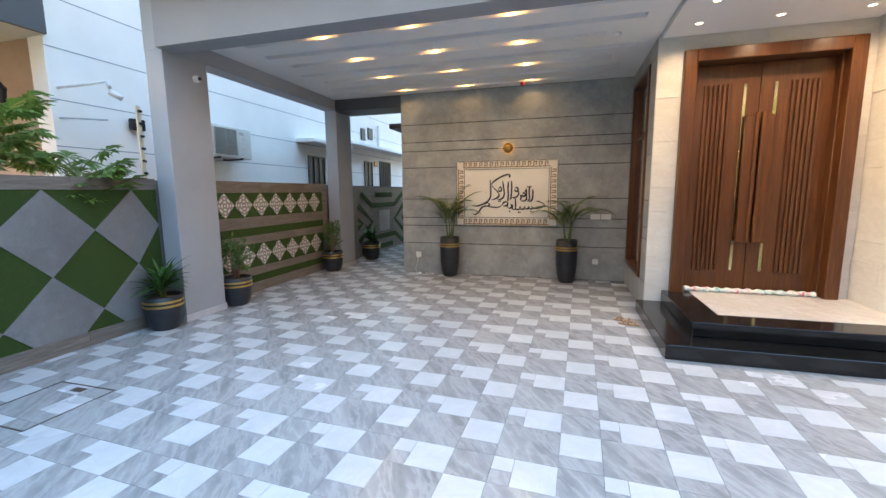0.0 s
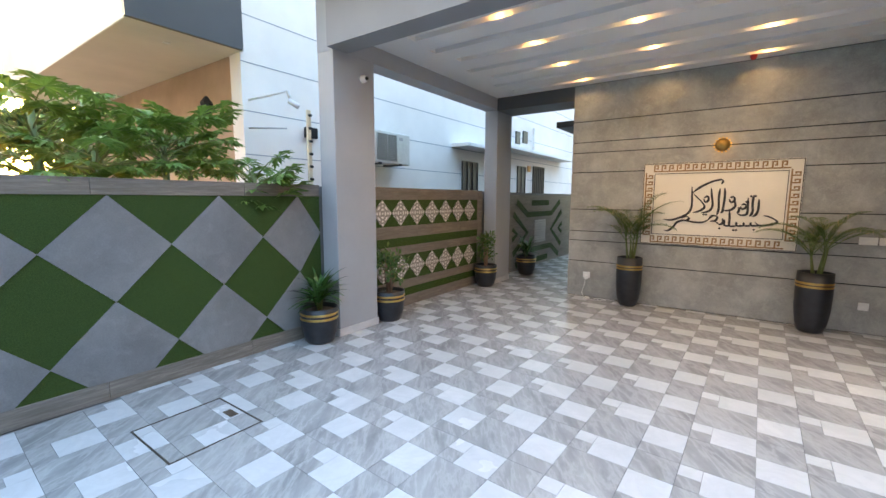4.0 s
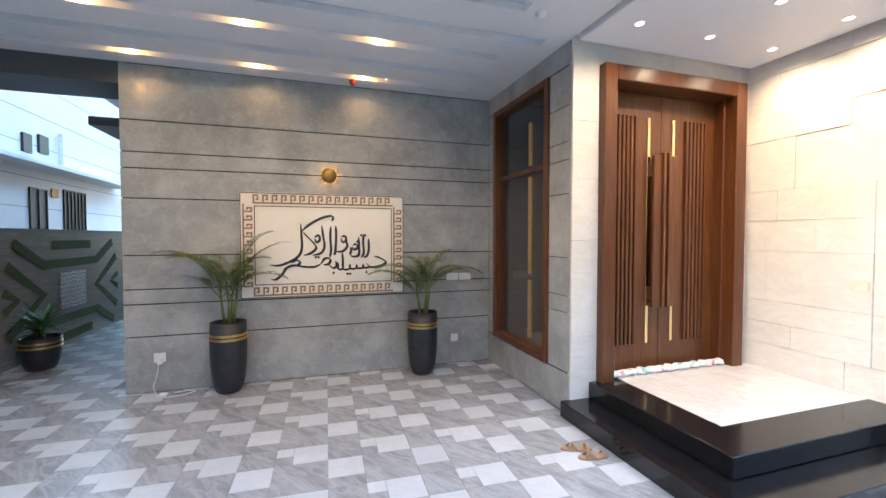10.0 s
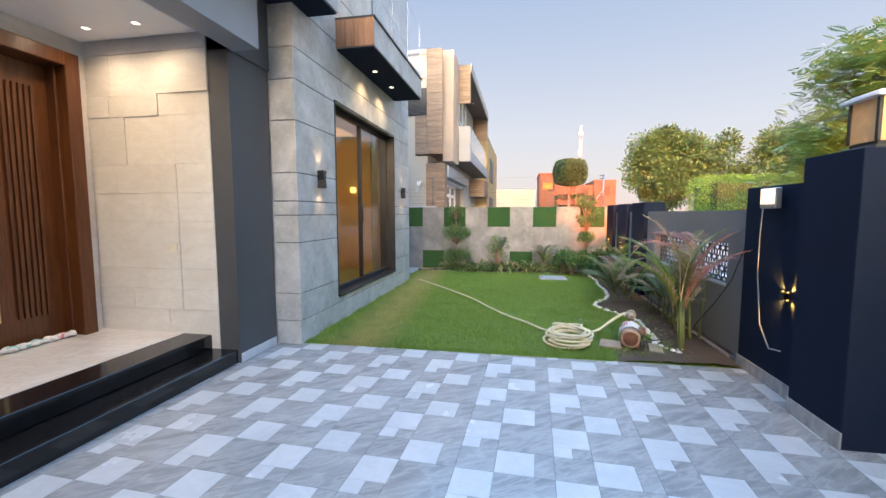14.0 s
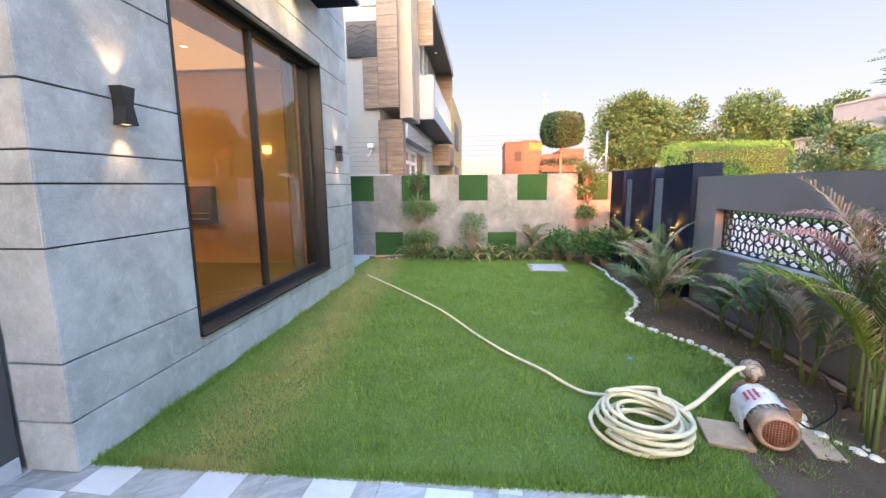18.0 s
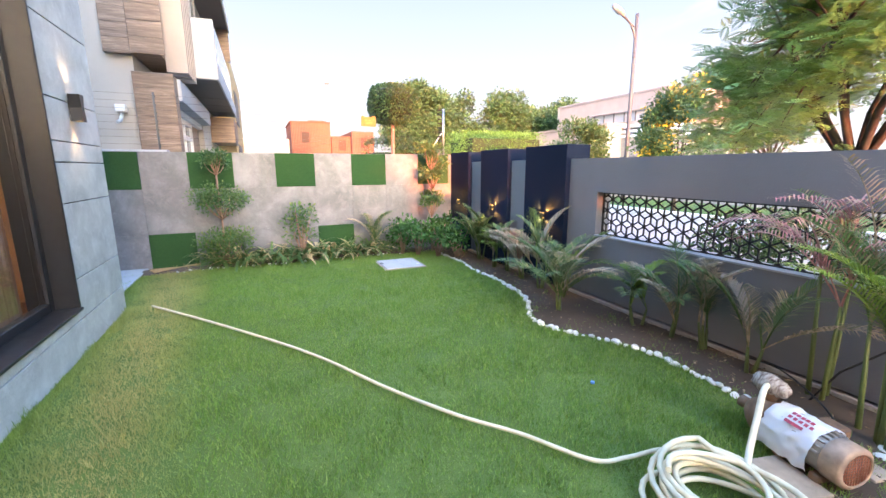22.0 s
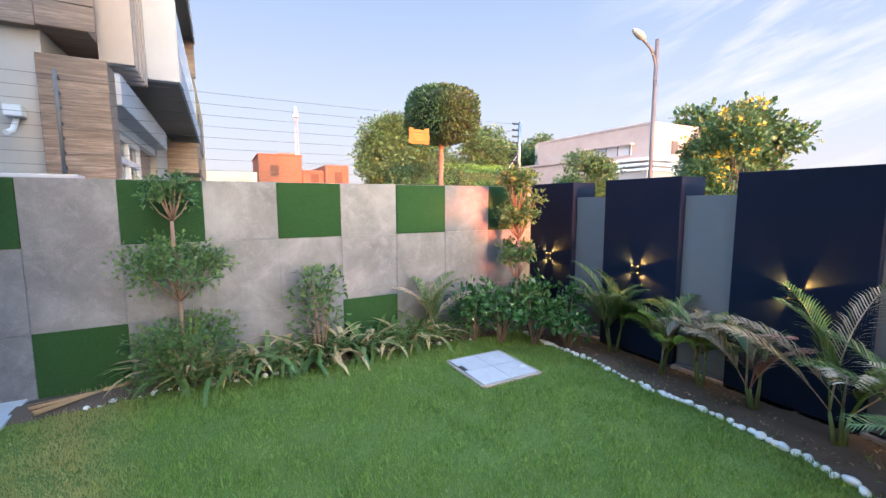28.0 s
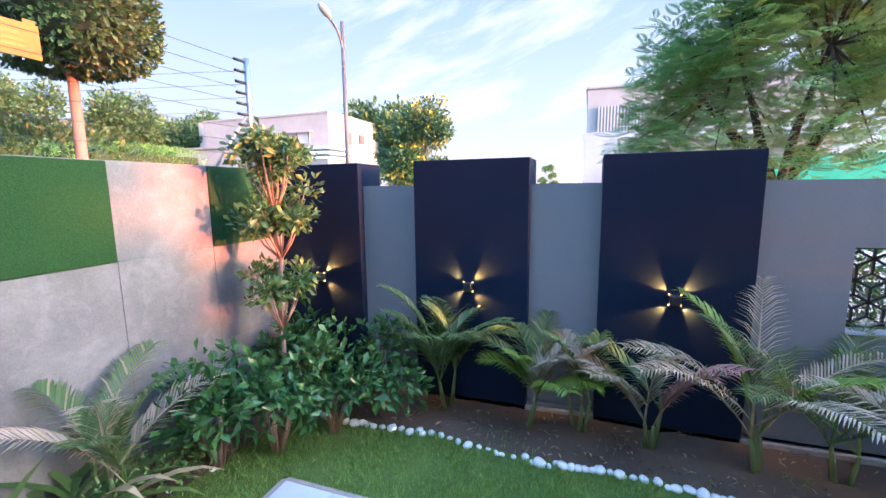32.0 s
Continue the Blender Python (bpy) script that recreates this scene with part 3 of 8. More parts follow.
STROKES = [
    ((503, 188), (525, 168), (560, 148), (590, 140), (597, 147), (592, 156)), ((500, 165), (502, 200), (503, 240), (492, 265), (465, 282), (435, 292), (410, 289)),
    ((506, 190), (520, 205), (536, 222), (545, 240), (530, 255), (508, 262)), ((562, 170), (566, 200), (570, 235), (560, 255), (535, 262)),
    ((541, 207), (553, 200), (556, 215), (546, 222), (541, 210)), ((590, 172), (588, 205), (590, 245), (586, 270)), ((604, 170), (606, 200), (603, 250), (598, 262)),
    ((622, 205), (634, 203), (636, 217), (625, 222), (621, 210)), ((636, 215), (640, 235), (626, 250), (606, 252)),
    ((692, 196), (690, 225), (692, 255), (684, 272)), ((707, 210), (708, 240), (704, 262), (692, 272)), ((676, 205), (677, 235), (676, 262), (660, 268), (648, 262)),
    ((658, 232), (668, 228), (672, 240), (660, 246), (656, 236)), ((648, 262), (652, 250), (650, 238)),
    ((724, 268), (742, 272), (764, 288), (740, 300), (715, 302), (700, 290)), ((715, 302), (692, 304), (690, 292)), ((692, 304), (672, 305), (669, 293)), ((672, 305), (650, 306), (648, 292)),
    ((650, 306), (628, 307), (626, 278), (624, 255)), ((628, 307), (612, 306), (611, 285)),
    ((414, 332), (428, 334), (446, 318), (458, 300), (480, 292), (510, 297), (540, 298), (560, 288)), ((560, 288), (572, 272), (588, 276), (582, 290), (566, 292)), ((582, 290), (596, 303), (606, 296), (604, 280)),
    ((472, 284), (486, 276), (498, 284), (486, 294)),
]
DOTS = ((690, 205), (697, 200), (684, 200), (640, 322), (648, 322), (597, 318), (672, 220), (544, 268), (552, 268), (700, 318))
bm = bmesh.new()
KX, KZ = 1.83 / 494.0, 1.18 / 316.0
for s in STROKES:
    ribbon(bm, [((x - 576) * KX, (231 - z) * KZ) for x, z in s], 0.027)
for x, z in DOTS:
    c = Matrix.Translation(((x - 576) * KX, -0.024, (231 - z) * KZ)) @ Matrix.Rotation(0.78, 4, "Y")
    box(bm, -0.012, 0.012, -0.005, 0.004, -0.012, 0.012, m=c)
part("calligraphy", bm, INK, art, "dark raised calligraphy strokes")

# round wall lamp above the panel
lamp = thing("wall_lamp", "round brass dome wall lamp with a scalloped halo, lit", "wall lamp", -0.655, YB, 2.34)
bm = lathe([(0.0, 0.055), (0.045, 0.05), (0.075, 0.03), (0.085, 0.008), (0.085, 0.0)], 28)
bmesh.ops.transform(bm, matrix=Matrix.Rotation(radians(90), 4, "X"), verts=bm.verts)
bmesh.ops.translate(bm, vec=(0, -0.03, 0), verts=bm.verts)
part("dome", bm, plain("aged_gold", (0.42, 0.25, 0.08), 0.4, 0.9), lamp, "", True)
bm = bmesh.new()
for i in range(14):
    a = 2 * math.pi * i / 14
    box(bm, -0.012, 0.012, -0.012, -0.004, 0.07, 0.105, m=Matrix.Rotation(a, 4, "Y"))
part("petal_ring", bm, "gold", lamp)
bm = lathe([(0.0, 0.0), (0.06, 0.0), (0.06, 0.02), (0.0, 0.02)], 20)
bmesh.ops.transform(bm, matrix=Matrix.Rotation(radians(90), 4, "X"), verts=bm.verts)
part("back_plate", bm, "lamp_warm", lamp)
for i in range(6):
    a = 2 * math.pi * i / 6 + 0.5
    spot("wall_lamp_light", (-0.655 + 0.09 * math.sin(a), YB - 0.025, 2.34 + 0.09 * math.cos(a)), (-0.655 + 0.3 * math.sin(a), YB, 2.34 + 0.3 * math.cos(a)), 0.012, (1.0, 0.5, 0.15), 150, 1.0, 0.02)

# switches, sockets, bell, sensors
def plate(name, label, x, z, w, h, cat, gangs=1):
    t = thing(name, label, cat, x, YB, z)
    part("plate", boxes((-w / 2, w / 2, -0.01, 0, -h / 2, h / 2), bev=0.003), "white_plastic", t)
    for g in range(gangs):
        u = -w / 2 + w * (g + 0.5) / gangs
        part("rocker", boxes((u - 0.012, u + 0.012, -0.014, -0.009, -0.02, 0.02), bev=0.002), "white_plastic", t)
    return t
plate("switch_plate", "white multi-gang switch plate on the tiled wall", 0.862, 1.123, 0.16, 0.09, "switch", 4)
plate("switch_plate", "white multi-gang switch plate on the tiled wall", 1.034, 1.123, 0.16, 0.09, "switch", 4)
plate("wall_socket", "white square power socket on the tiled wall", 0.889, 0.335, 0.095, 0.095, "socket", 1)
plate("wall_socket", "white power socket with a plug and cable", -2.386, 0.364, 0.11, 0.1, "socket", 1)
ch = thing("phone_charger", "white charger with a coiled cable on the floor tiles", "charger", -2.336, YB - 0.09, 0)
bm = bmesh.new()
tube(bm, [(-0.05, 0.06, 0.32), (-0.06, 0.02, 0.2), (-0.09, 0.0, 0.08), (-0.04, -0.05, 0.006), (0.05, -0.12, 0.006), (0.2, -0.1, 0.006), (0.3, -0.02, 0.006), (0.22, 0.04, 0.006), (0.1, 0.0, 0.006)], 0.004, 6)
part("cable", bm, "white_plastic", ch)
part("plug", boxes((-0.07, -0.02, 0.045, 0.078, 0.3, 0.36), bev=0.004), "white_plastic", ch)
part("adapter", boxes((-0.02, 0.05, -0.07, -0.03, 0.0, 0.03), bev=0.006), "white_plastic", ch)
part("night_light", boxes((0.52, 0.56, 0.0, 0.04, 0.0, 0.12), bev=0.006), "white_plastic", ch)
sw = thing("switch_plate", "cream switch plate on the marble wall", "switch", XR - 0.02, 5.45, 1.22)
part("plate", boxes((-0.012, 0, -0.06, 0.06, -0.04, 0.04), bev=0.003), plain("ivory_plastic", (0.7, 0.62, 0.48), 0.4), sw)
bell = thing("alarm_bell", "small red ceiling alarm", "alarm", -0.40, 8.05, ZC)
part("dome", lathe([(0.0, -0.06), (0.02, -0.055), (0.035, -0.03), (0.04, 0.0)], 18), plain("red_plastic", (0.35, 0.02, 0.02), 0.4), bell, "", True)
sm = thing("smoke_detector", "white round smoke detector on the ceiling", "detector", 0.88, 6.16, ZC)
part("body", lathe([(0.0, -0.03), (0.035, -0.028), (0.045, 0.0)], 20), "white_plastic", sm, "", True)
cd = thing("security_camera", "small white dome camera on the grey column", "camera", -4.1, 4.93, 2.98)
bm = lathe([(0.0, 0.07), (0.03, 0.06), (0.042, 0.03), (0.045, 0.0)], 18)
bmesh.ops.transform(bm, matrix=Matrix.Rotation(radians(90), 4, "Y"), verts=bm.verts)
part("shell", bm, "white_plastic", cd, "", True)
bm = lathe([(0.0, 0.085), (0.018, 0.08), (0.024, 0.06)], 14)
bmesh.ops.transform(bm, matrix=Matrix.Rotation(radians(90), 4, "Y"), verts=bm.verts)
part("lens", bm, "black_plastic", cd)

# skirting at the column feet
for x0, x1, y0, y1 in ((-4.37, -4.088, 4.488, 5.132), (-4.37, -4.088, 8.258, 8.862)):
    struct("baseboard", boxes((x0, x1, y0, y1, 0.002, 0.09), bev=0.003), "floor_white", "pale marble skirting round the column foot", "skirting")
struct("baseboard", boxes((XR + 0.01, 4.18, 4.705, 4.72, 0.002, 0.1), bev=0.003), "floor_white", "pale marble skirting along the dark pier", "skirting")

# ---- tall side window ----
w1 = tagged(new("window_1"), "tall side window in a walnut frame", "window", "", "structure")
w1.matrix_world = pose(XS, 7.43, 1.78)
HY, HZ = 0.63, 1.41
for r in ((-HY, -HY + 0.075, -HZ, HZ), (HY - 0.075, HY, -HZ, HZ)):
    part("window_frame", boxes((-0.025, 0.11, r[0], r[1], r[2], r[3]), bev=0.006), "door", w1)
for z in (-HZ, HZ - 0.075):
    part("window_frame", boxes((-0.025, 0.11, -HY + 0.075, HY - 0.075, z, z + 0.075), bev=0.006), "door", w1)
part("transom", boxes((0.03, 0.08, -HY + 0.075, HY - 0.075, 0.55, 0.59), bev=0.004), "door", w1)
for z0, z1 in ((-HZ + 0.075, 0.55), (0.59, HZ - 0.075)):
    p = part("pane", boxes((0.05, 0.056, -HY + 0.075, HY - 0.075, z0, z1)), "glass", w1)
    p.visible_shadow = False
GOLDSLAT = plain("brass_strip", (0.6, 0.42, 0.2), 0.35, 0.7)
for y in (-0.2,):
    for z0, z1 in ((-1.25, -0.62), (-0.55, 0.5), (0.62, 1.08)):
        part("brass_strip", boxes((0.028, 0.045, y - 0.03, y + 0.03, z0, z1)), GOLDSLAT, w1)

# ---- front door ----
d1 = tagged(new("door_1"), "closed double walnut front door with brass inlays and tall pulls", "door", "", "structure")
d1.matrix_world = pose(2.53, YD, 0.285)
W, H = 0.876, 2.915
for s in (-1, 1):
    x0, x1 = sorted((s * W, s * (W - 0.14)))
    part("door_frame", boxes((x0, x1, -0.1, 0.2, 0, H), bev=0.008), "door", d1)
    part("frame_bead", boxes((s * (W - 0.14) - 0.02, s * (W - 0.14) + 0.02, 0.03, 0.17, 0, H - 0.14), bev=0.006), "door", d1)
part("door_frame", boxes((-W + 0.14, W - 0.14, -0.1, 0.2, H - 0.14, H), bev=0.008), "door", d1)
for s in (-1, 1):
    leaf = part("door_leaf", boxes((0.003 if s > 0 else -0.733, 0.733 if s > 0 else -0.003, 0.14, 0.19, 0.01, H - 0.15), bev=0.003), "door", d1)
    for k in range(6):
        u = s * (0.325 + 0.05 * k)
        part("slat", boxes((u - 0.0155, u + 0.0155, 0.112, 0.14, 0.27, 2.54), bev=0.004), "door", leaf)
    u = s * 0.158
    part("brass_inlay", boxes((u - 0.017, u + 0.017, 0.130, 0.14, 0.27, 2.54), bev=0.002), "brass", leaf)
    x0, x1 = sorted((s * 0.045, s * 0.15))
    part("pull", boxes((x0, x1, 0.065, 0.098, 0.64, 2.16), bev=0.006), "door", leaf)
    x0, x1 = sorted((s * 0.015, s * 0.05))
    part("pull_edge", boxes((x0, x1, 0.04, 0.085, 0.64, 2.19), bev=0.005), "door", leaf)
    for z in (0.7, 1.95):
        part("pull_block", boxes((min(s * 0.05, s * 0.14), max(s * 0.05, s * 0.14), 0.095, 0.14, z, z + 0.14), bev=0.005), "door", leaf)
bm = bmesh.new()
box(bm, -0.035, 0.005, 0.09, 0.14, 0.9, 0.98, bev=0.008)
tube(bm, [(-0.015, 0.08, 0.96), (-0.015, 0.07, 0.94), (-0.015, 0.075, 0.89)], 0.008, 8)
part("lock", bm, "chrome", d1, "chrome lock with a key")

# entrance floor, steps
struct("step_lower", boxes((1.28, XR, 4.745, YD, 0, 0.143), bev=0.006), "granite", "polished black granite lower step", "step")
struct("step_upper", boxes((1.573, XR, 5.05, YD, 0.146, 0.29), bev=0.006), "granite", "polished black granite upper step", "step")
struct("landing", boxes((1.89, XR - 0.005, 5.38, YD + 0.2, 0.28, 0.294)), "cream_floor", "polished cream marble landing", "landing")

# crumpled cloth along the door foot
cl = thing("door_cloth", "crumpled white cloth with pink and green print along the door foot", "cloth", 2.53, YD + 0.02, 0.294)
n = Net("printed_cloth")
v = n.coords()
f = n.noise(v, 9.0, 2.0, 0.5, 1.0)
col = n.ramp(f, [(0.3, (0.7, 0.2, 0.22)), (0.42, (0.75, 0.72, 0.68)), (0.58, (0.75, 0.72, 0.68)), (0.68, (0.2, 0.5, 0.45))])
clothm = n.set(col, 0.9)
bm = bmesh.new()
random.seed(3)
rings = []
for i in range(60):
    x = -0.69 + 1.38 * i / 59
    rings.append([bm.verts.new((x, -0.01 + (0.05 + 0.015 * math.sin(i * 0.9)) * math.cos(a) + 0.01 * math.sin(i * 1.7), max(0.002, 0.028 + (0.028 + 0.01 * math.sin(i * 1.3)) * math.sin(a)))) for a in [k * math.pi / 4 for k in range(8)]])
for a, b in zip(rings, rings[1:]):
    for k in range(8):
        bm.faces.new((a[k], a[(k + 1) % 8], b[(k + 1) % 8], b[k]))
bm.faces.new(rings[0]); bm.faces.new(rings[-1][::-1])
part("folded_cloth", bm, clothm, cl, "", True)

# sandals
def sandal(x, y, rz):
    t = thing("sandal", "tan leather flat sandal with crossed straps", "sandal", x, y, 0, rz, "pair of sandals")
    bm = bmesh.new()
    top, bot = [], []
    for i in range(24):
        a = 2 * math.pi * i / 24
        px, py = 0.042 * math.sin(a) * (1 + 0.22 * math.cos(a)), 0.12 * math.cos(a)
        top.append(bm.verts.new((px, py, 0.014)))
        bot.append(bm.verts.new((px, py, 0.001)))
    bm.faces.new(top); bm.faces.new(bot[::-1])
    for i in range(24):
        j = (i + 1) % 24
        bm.faces.new((bot[i], bot[j], top[j], top[i]))
    tan = plain("tan_leather", (0.33, 0.2, 0.12), 0.6)
    part("sole", bm, tan, t)
    for a, b in (((-0.044, 0.0), (0.03, 0.07)), ((0.044, 0.0), (-0.03, 0.07)), ((-0.04, -0.07), (0.04, -0.07))):
        bm = bmesh.new()
        tube(bm, [(a[0], a[1], 0.012), (a[0] * 0.6 + b[0] * 0.4, a[1] * 0.6 + b[1] * 0.4, 0.045), (a[0] * 0.3 + b[0] * 0.7, a[1] * 0.3 + b[1] * 0.7, 0.043), (b[0], b[1], 0.012)], 0.009, 6)
        part("strap", bm, tan, t)
sandal(1.06, 5.90, 70)
sandal(1.11, 5.76, 80)

# floor access cover by the boundary wall
mh = thing("access_cover", "tiled floor access cover in a steel rim", "access cover", -3.42, 2.62, 0)
bm = bmesh.new()
for r in ((-0.3, 0.3, -0.306, -0.294), (-0.3, 0.3, 0.294, 0.306), (-0.306, -0.294, -0.306, 0.306), (0.294, 0.306, -0.306, 0.306)):
    box(bm, r[0], r[1], r[2], r[3], -0.004, 0.003)
part("rim", bm, plain("rusty_rim", (0.07, 0.055, 0.045), 0.7, 0.5), mh)
part("lift_hole", boxes((-0.06, 0.06, 0.2, 0.26, 0.0, 0.003)), plain("worn_steel", (0.12, 0.09, 0.07), 0.6, 0.6), mh)

# ---- boundary wall cladding beside the porch ----
WW = bpy.data.objects["wall_west"]
X0 = XL
def strip(y0, y1, z0, z1, mat="strip", t=0.022):
    part("wood_strip" if mat == "strip" else "turf_strip", boxes((X0, X0 + t, y0 + 0.001, y1 - 0.001, z0, z1), bev=0.003), mat, WW)
def run(y0, y1, z0, z1, mat="strip", step=1.2, t=0.022):
    y = y0
    while y < y1 - 0.01:
        e = min(y + step, y1)
        strip(y, e, z0, z1, mat, t)
        y = e

# first stretch: turf with grey tiles set on their points
run(-1.2, 4.5, 1.625, 1.755)
run(-1.2, 4.5, 0.0, 0.15)
part("turf_sheet", boxes((X0, X0 + 0.012, -1.2, 4.5, 0.15, 1.625)), "turf_olive", WW, "green artificial turf")
HD = 0.426
for row, zc in enumerate((1.205, 0.355)):
    for k in range(-6, 2):
        yc = 3.35 + 0.852 * k
        pts = [(yc + HD, zc), (yc, zc + HD), (yc - HD, zc), (yc, zc - HD)]
        poly = []
        for i in range(4):          # clip at the skirting and the column
            a, b = pts[i], pts[(i + 1) % 4]
            if a[1] >= 0.151:
                poly.append(a)
            if (a[1] - 0.151) * (b[1] - 0.151) < 0:
                s = (0.151 - a[1]) / (b[1] - a[1])
                poly.append((a[0] + (b[0] - a[0]) * s, 0.151))
        poly = [(min(p, 4.498), min(q, 1.624)) for p, q in poly]
        bm = bmesh.new()
        lo = [bm.verts.new((X0 + 0.004, p, q)) for p, q in poly]
        hi = [bm.verts.new((X0 + 0.022, p, q)) for p, q in poly]
        bm.faces.new(hi)
        for i in range(len(poly)):
            j = (i + 1) % len(poly)
            bm.faces.new((lo[i], lo[j], hi[j], hi[i]))
        bmesh.ops.recalc_face_normals(bm, faces=bm.faces)
        part("diamond_tile", bm, "grey_tile", WW)

# second stretch: bands of patterned white tiles on turf
A, B = 5.12, 8.27
for z0, z1, m in ((1.585, 1.755, "strip"), (1.035, 1.205, "strip"), (0.91, 1.035, "turf_olive"), (0.78, 0.91, "strip"), (0.275, 0.4, "strip"), (0.155, 0.275, "turf_olive"), (0.0, 0.155, "strip")):
    run(A, B, z0, z1, m, 1.2, 0.022 if m == "strip" else 0.016)
run(8.1, 8.27, 0.0, 1.75, "strip", 1.0, 0.024)
n = Net("patterned_white_tile")
v = n.coords()
sx = n.add("ShaderNodeSeparateXYZ")
n.link(v, sx.inputs[0])
u1, u2 = n.maths("ADD", sx.outputs[1], sx.outputs[2]), n.maths("SUBTRACT", sx.outputs[1], sx.outputs[2])
wv = n.maths("MULTIPLY", n.maths("COSINE", n.maths("MULTIPLY", u1, 48.0)), n.maths("COSINE", n.maths("MULTIPLY", u2, 48.0)))
rr = n.maths("SQRT", n.maths("ADD", n.maths("MULTIPLY", sx.outputs[1], sx.outputs[1]), n.maths("MULTIPLY", sx.outputs[2], sx.outputs[2])))
rg = n.maths("COSINE", n.maths("MULTIPLY", rr, 120.0))
pat = n.maths("ADD", n.maths("MULTIPLY", wv, 0.5), n.maths("MULTIPLY", rg, 0.5))
PATT = n.set(n.ramp(pat, [(0.0, (0.28, 0.26, 0.25)), (0.12, (0.3, 0.28, 0.27)), (0.22, (0.72, 0.69, 0.67)), (1.0, (0.76, 0.73, 0.71))]), 0.3)
for zc in (1.395, 0.59):
    part("turf_sheet", boxes((X0, X0 + 0.01, A, 8.1, zc - 0.19, zc + 0.19)), "turf_olive", WW, "green artificial turf")
    for k in range(8):
        yc = 5.55 + 0.379 * k
        if yc > 8.0:
            break
        t = bmesh.new()
        h = 0.189
        lo = [t.verts.new((0, a, b)) for a, b in ((h, 0), (0, h), (-h, 0), (0, -h))]
        hi = [t.verts.new((0.012, a * 0.985, b * 0.985)) for a, b in ((h, 0), (0, h), (-h, 0), (0, -h))]
        t.faces.new(hi)
        for i in range(4):
            t.faces.new((lo[i], lo[(i + 1) % 4], hi[(i + 1) % 4], hi[i]))
        ob = part("patterned_tile", t, PATT, WW, "white tile with a grey rosette pattern")
        ob.location = (X0 + 0.009, yc, zc)

# third stretch along the passage: mitred wood strips round a patterned square
run(8.85, 9.5, 0.0, 1.69, "strip", 0.5, 0.02)
part("wood_sheet", boxes((X0, X0 + 0.012, 9.5, 16.0, 0.0, 1.69)), "strip", WW)
YC, ZM = 11.15, 0.82
def band(pts, w=0.13):
    bm = bmesh.new()
    n_ = len(pts)
    rowsl = []
    for i in range(n_):
        a, b, c = Vector(pts[max(i - 1, 0)]), Vector(pts[i]), Vector(pts[min(i + 1, n_ - 1)])
        d = ((b - a).normalized() if i else (c - b).normalized()) + ((c - b).normalized() if i < n_ - 1 else (b - a).normalized())
        d.normalize()
        q = Vector((-d.y, d.x)) * w / 2
        rowsl.append([bm.verts.new((X0 + x, p.x, p.y)) for p, x in ((b - q, 0.01), (b - q, 0.022), (b + q, 0.022), (b + q, 0.01))])
    for a, b in zip(rowsl, rowsl[1:]):
        for k in range(3):
            bm.faces.new((a[k], a[k + 1], b[k + 1], b[k]))
    bmesh.ops.recalc_face_normals(bm, faces=bm.faces)
    part("turf_strip", bm, "turf_olive", WW)
for s in (-1, 1):
    band([(YC - 1.35, ZM + s * 0.72), (YC - 0.75, ZM + s * 0.42), (YC + 0.75, ZM + s * 0.42), (YC + 1.35, ZM + s * 0.72)])
    band([(YC - 0.55, ZM + s * 0.69), (YC + 0.55, ZM + s * 0.69)])
    band([(YC + s * 1.5, ZM + 0.45), (YC + s * 0.75, ZM), (YC + s * 1.5, ZM - 0.45)])
    band([(YC + s * 1.55, ZM + 0.12), (YC + s * 1.3, ZM), (YC + s * 1.55, ZM - 0.12)], 0.1)
ob = part("patterned_tile", boxes((0, 0.016, -0.36, 0.36, -0.27, 0.27), bev=0.003), PATT, WW, "square tile with a floral pattern")
ob.location = (X0 + 0.01, YC, ZM)

# ---- garden front: cladding, window, lamps, canopy ----
HB = [0.0, 0.29, 0.62, 1.23, 1.555, 1.72, 2.05, 2.65, 3.115, 3.47, 3.95, 4.6, 5.4, 6.2, 7.0]
WH = bpy.data.objects["wall_house"]
rows = []
for a, b in zip(HB, HB[1:]):
    lo, hi = a + 0.005, b - 0.005
    if b <= 0.36 or a >= 3.11:
        rows.append((4.22, 9.12, YG - 0.02, YG + 0.03, lo, hi))
    elif a < 0.37:
        rows += [(4.22, 5.26, YG - 0.02, YG + 0.03, lo, hi), (8.0, 9.12, YG - 0.02, YG + 0.03, lo, hi), (5.26, 8.0, YG - 0.02, YG + 0.03, lo, 0.365)]
    else:
        rows += [(4.22, 5.26, YG - 0.02, YG + 0.03, lo, hi), (8.0, 9.12, YG - 0.02, YG + 0.03, lo, hi)]
    rows.append((4.21, 4.26, YG - 0.018, 4.72, lo, hi))
    rows.append((9.09, 9.14, YG - 0.018, 12.0, lo, hi))
clad(WH, rows, "wall_house")

w2 = tagged(new("window_2"), "large two-pane sliding window in a dark aluminium frame", "window", "", "structure")
w2.matrix_world = pose(6.63, YG, 1.765)
HX, HZ = 1.37, 1.385
for s in (-1, 1):
    part("window_reveal", boxes((s * HX - 0.012, s * HX + 0.012, -0.03, 0.3, -HZ, HZ), bev=0.003), "alu_dark", w2)
    part("window_frame", boxes((min(s * HX, s * (HX - 0.07)), max(s * HX, s * (HX - 0.07)), 0.13, 0.2, -HZ, HZ), bev=0.004), "alu_dark", w2)
part("window_reveal", boxes((-HX, HX, -0.03, 0.3, HZ - 0.02, HZ), bev=0.003), "alu_dark", w2)
part("window_sill", boxes((-HX, HX, -0.05, 0.3, -HZ - 0.005, -HZ + 0.02), bev=0.004), "alu_dark", w2)
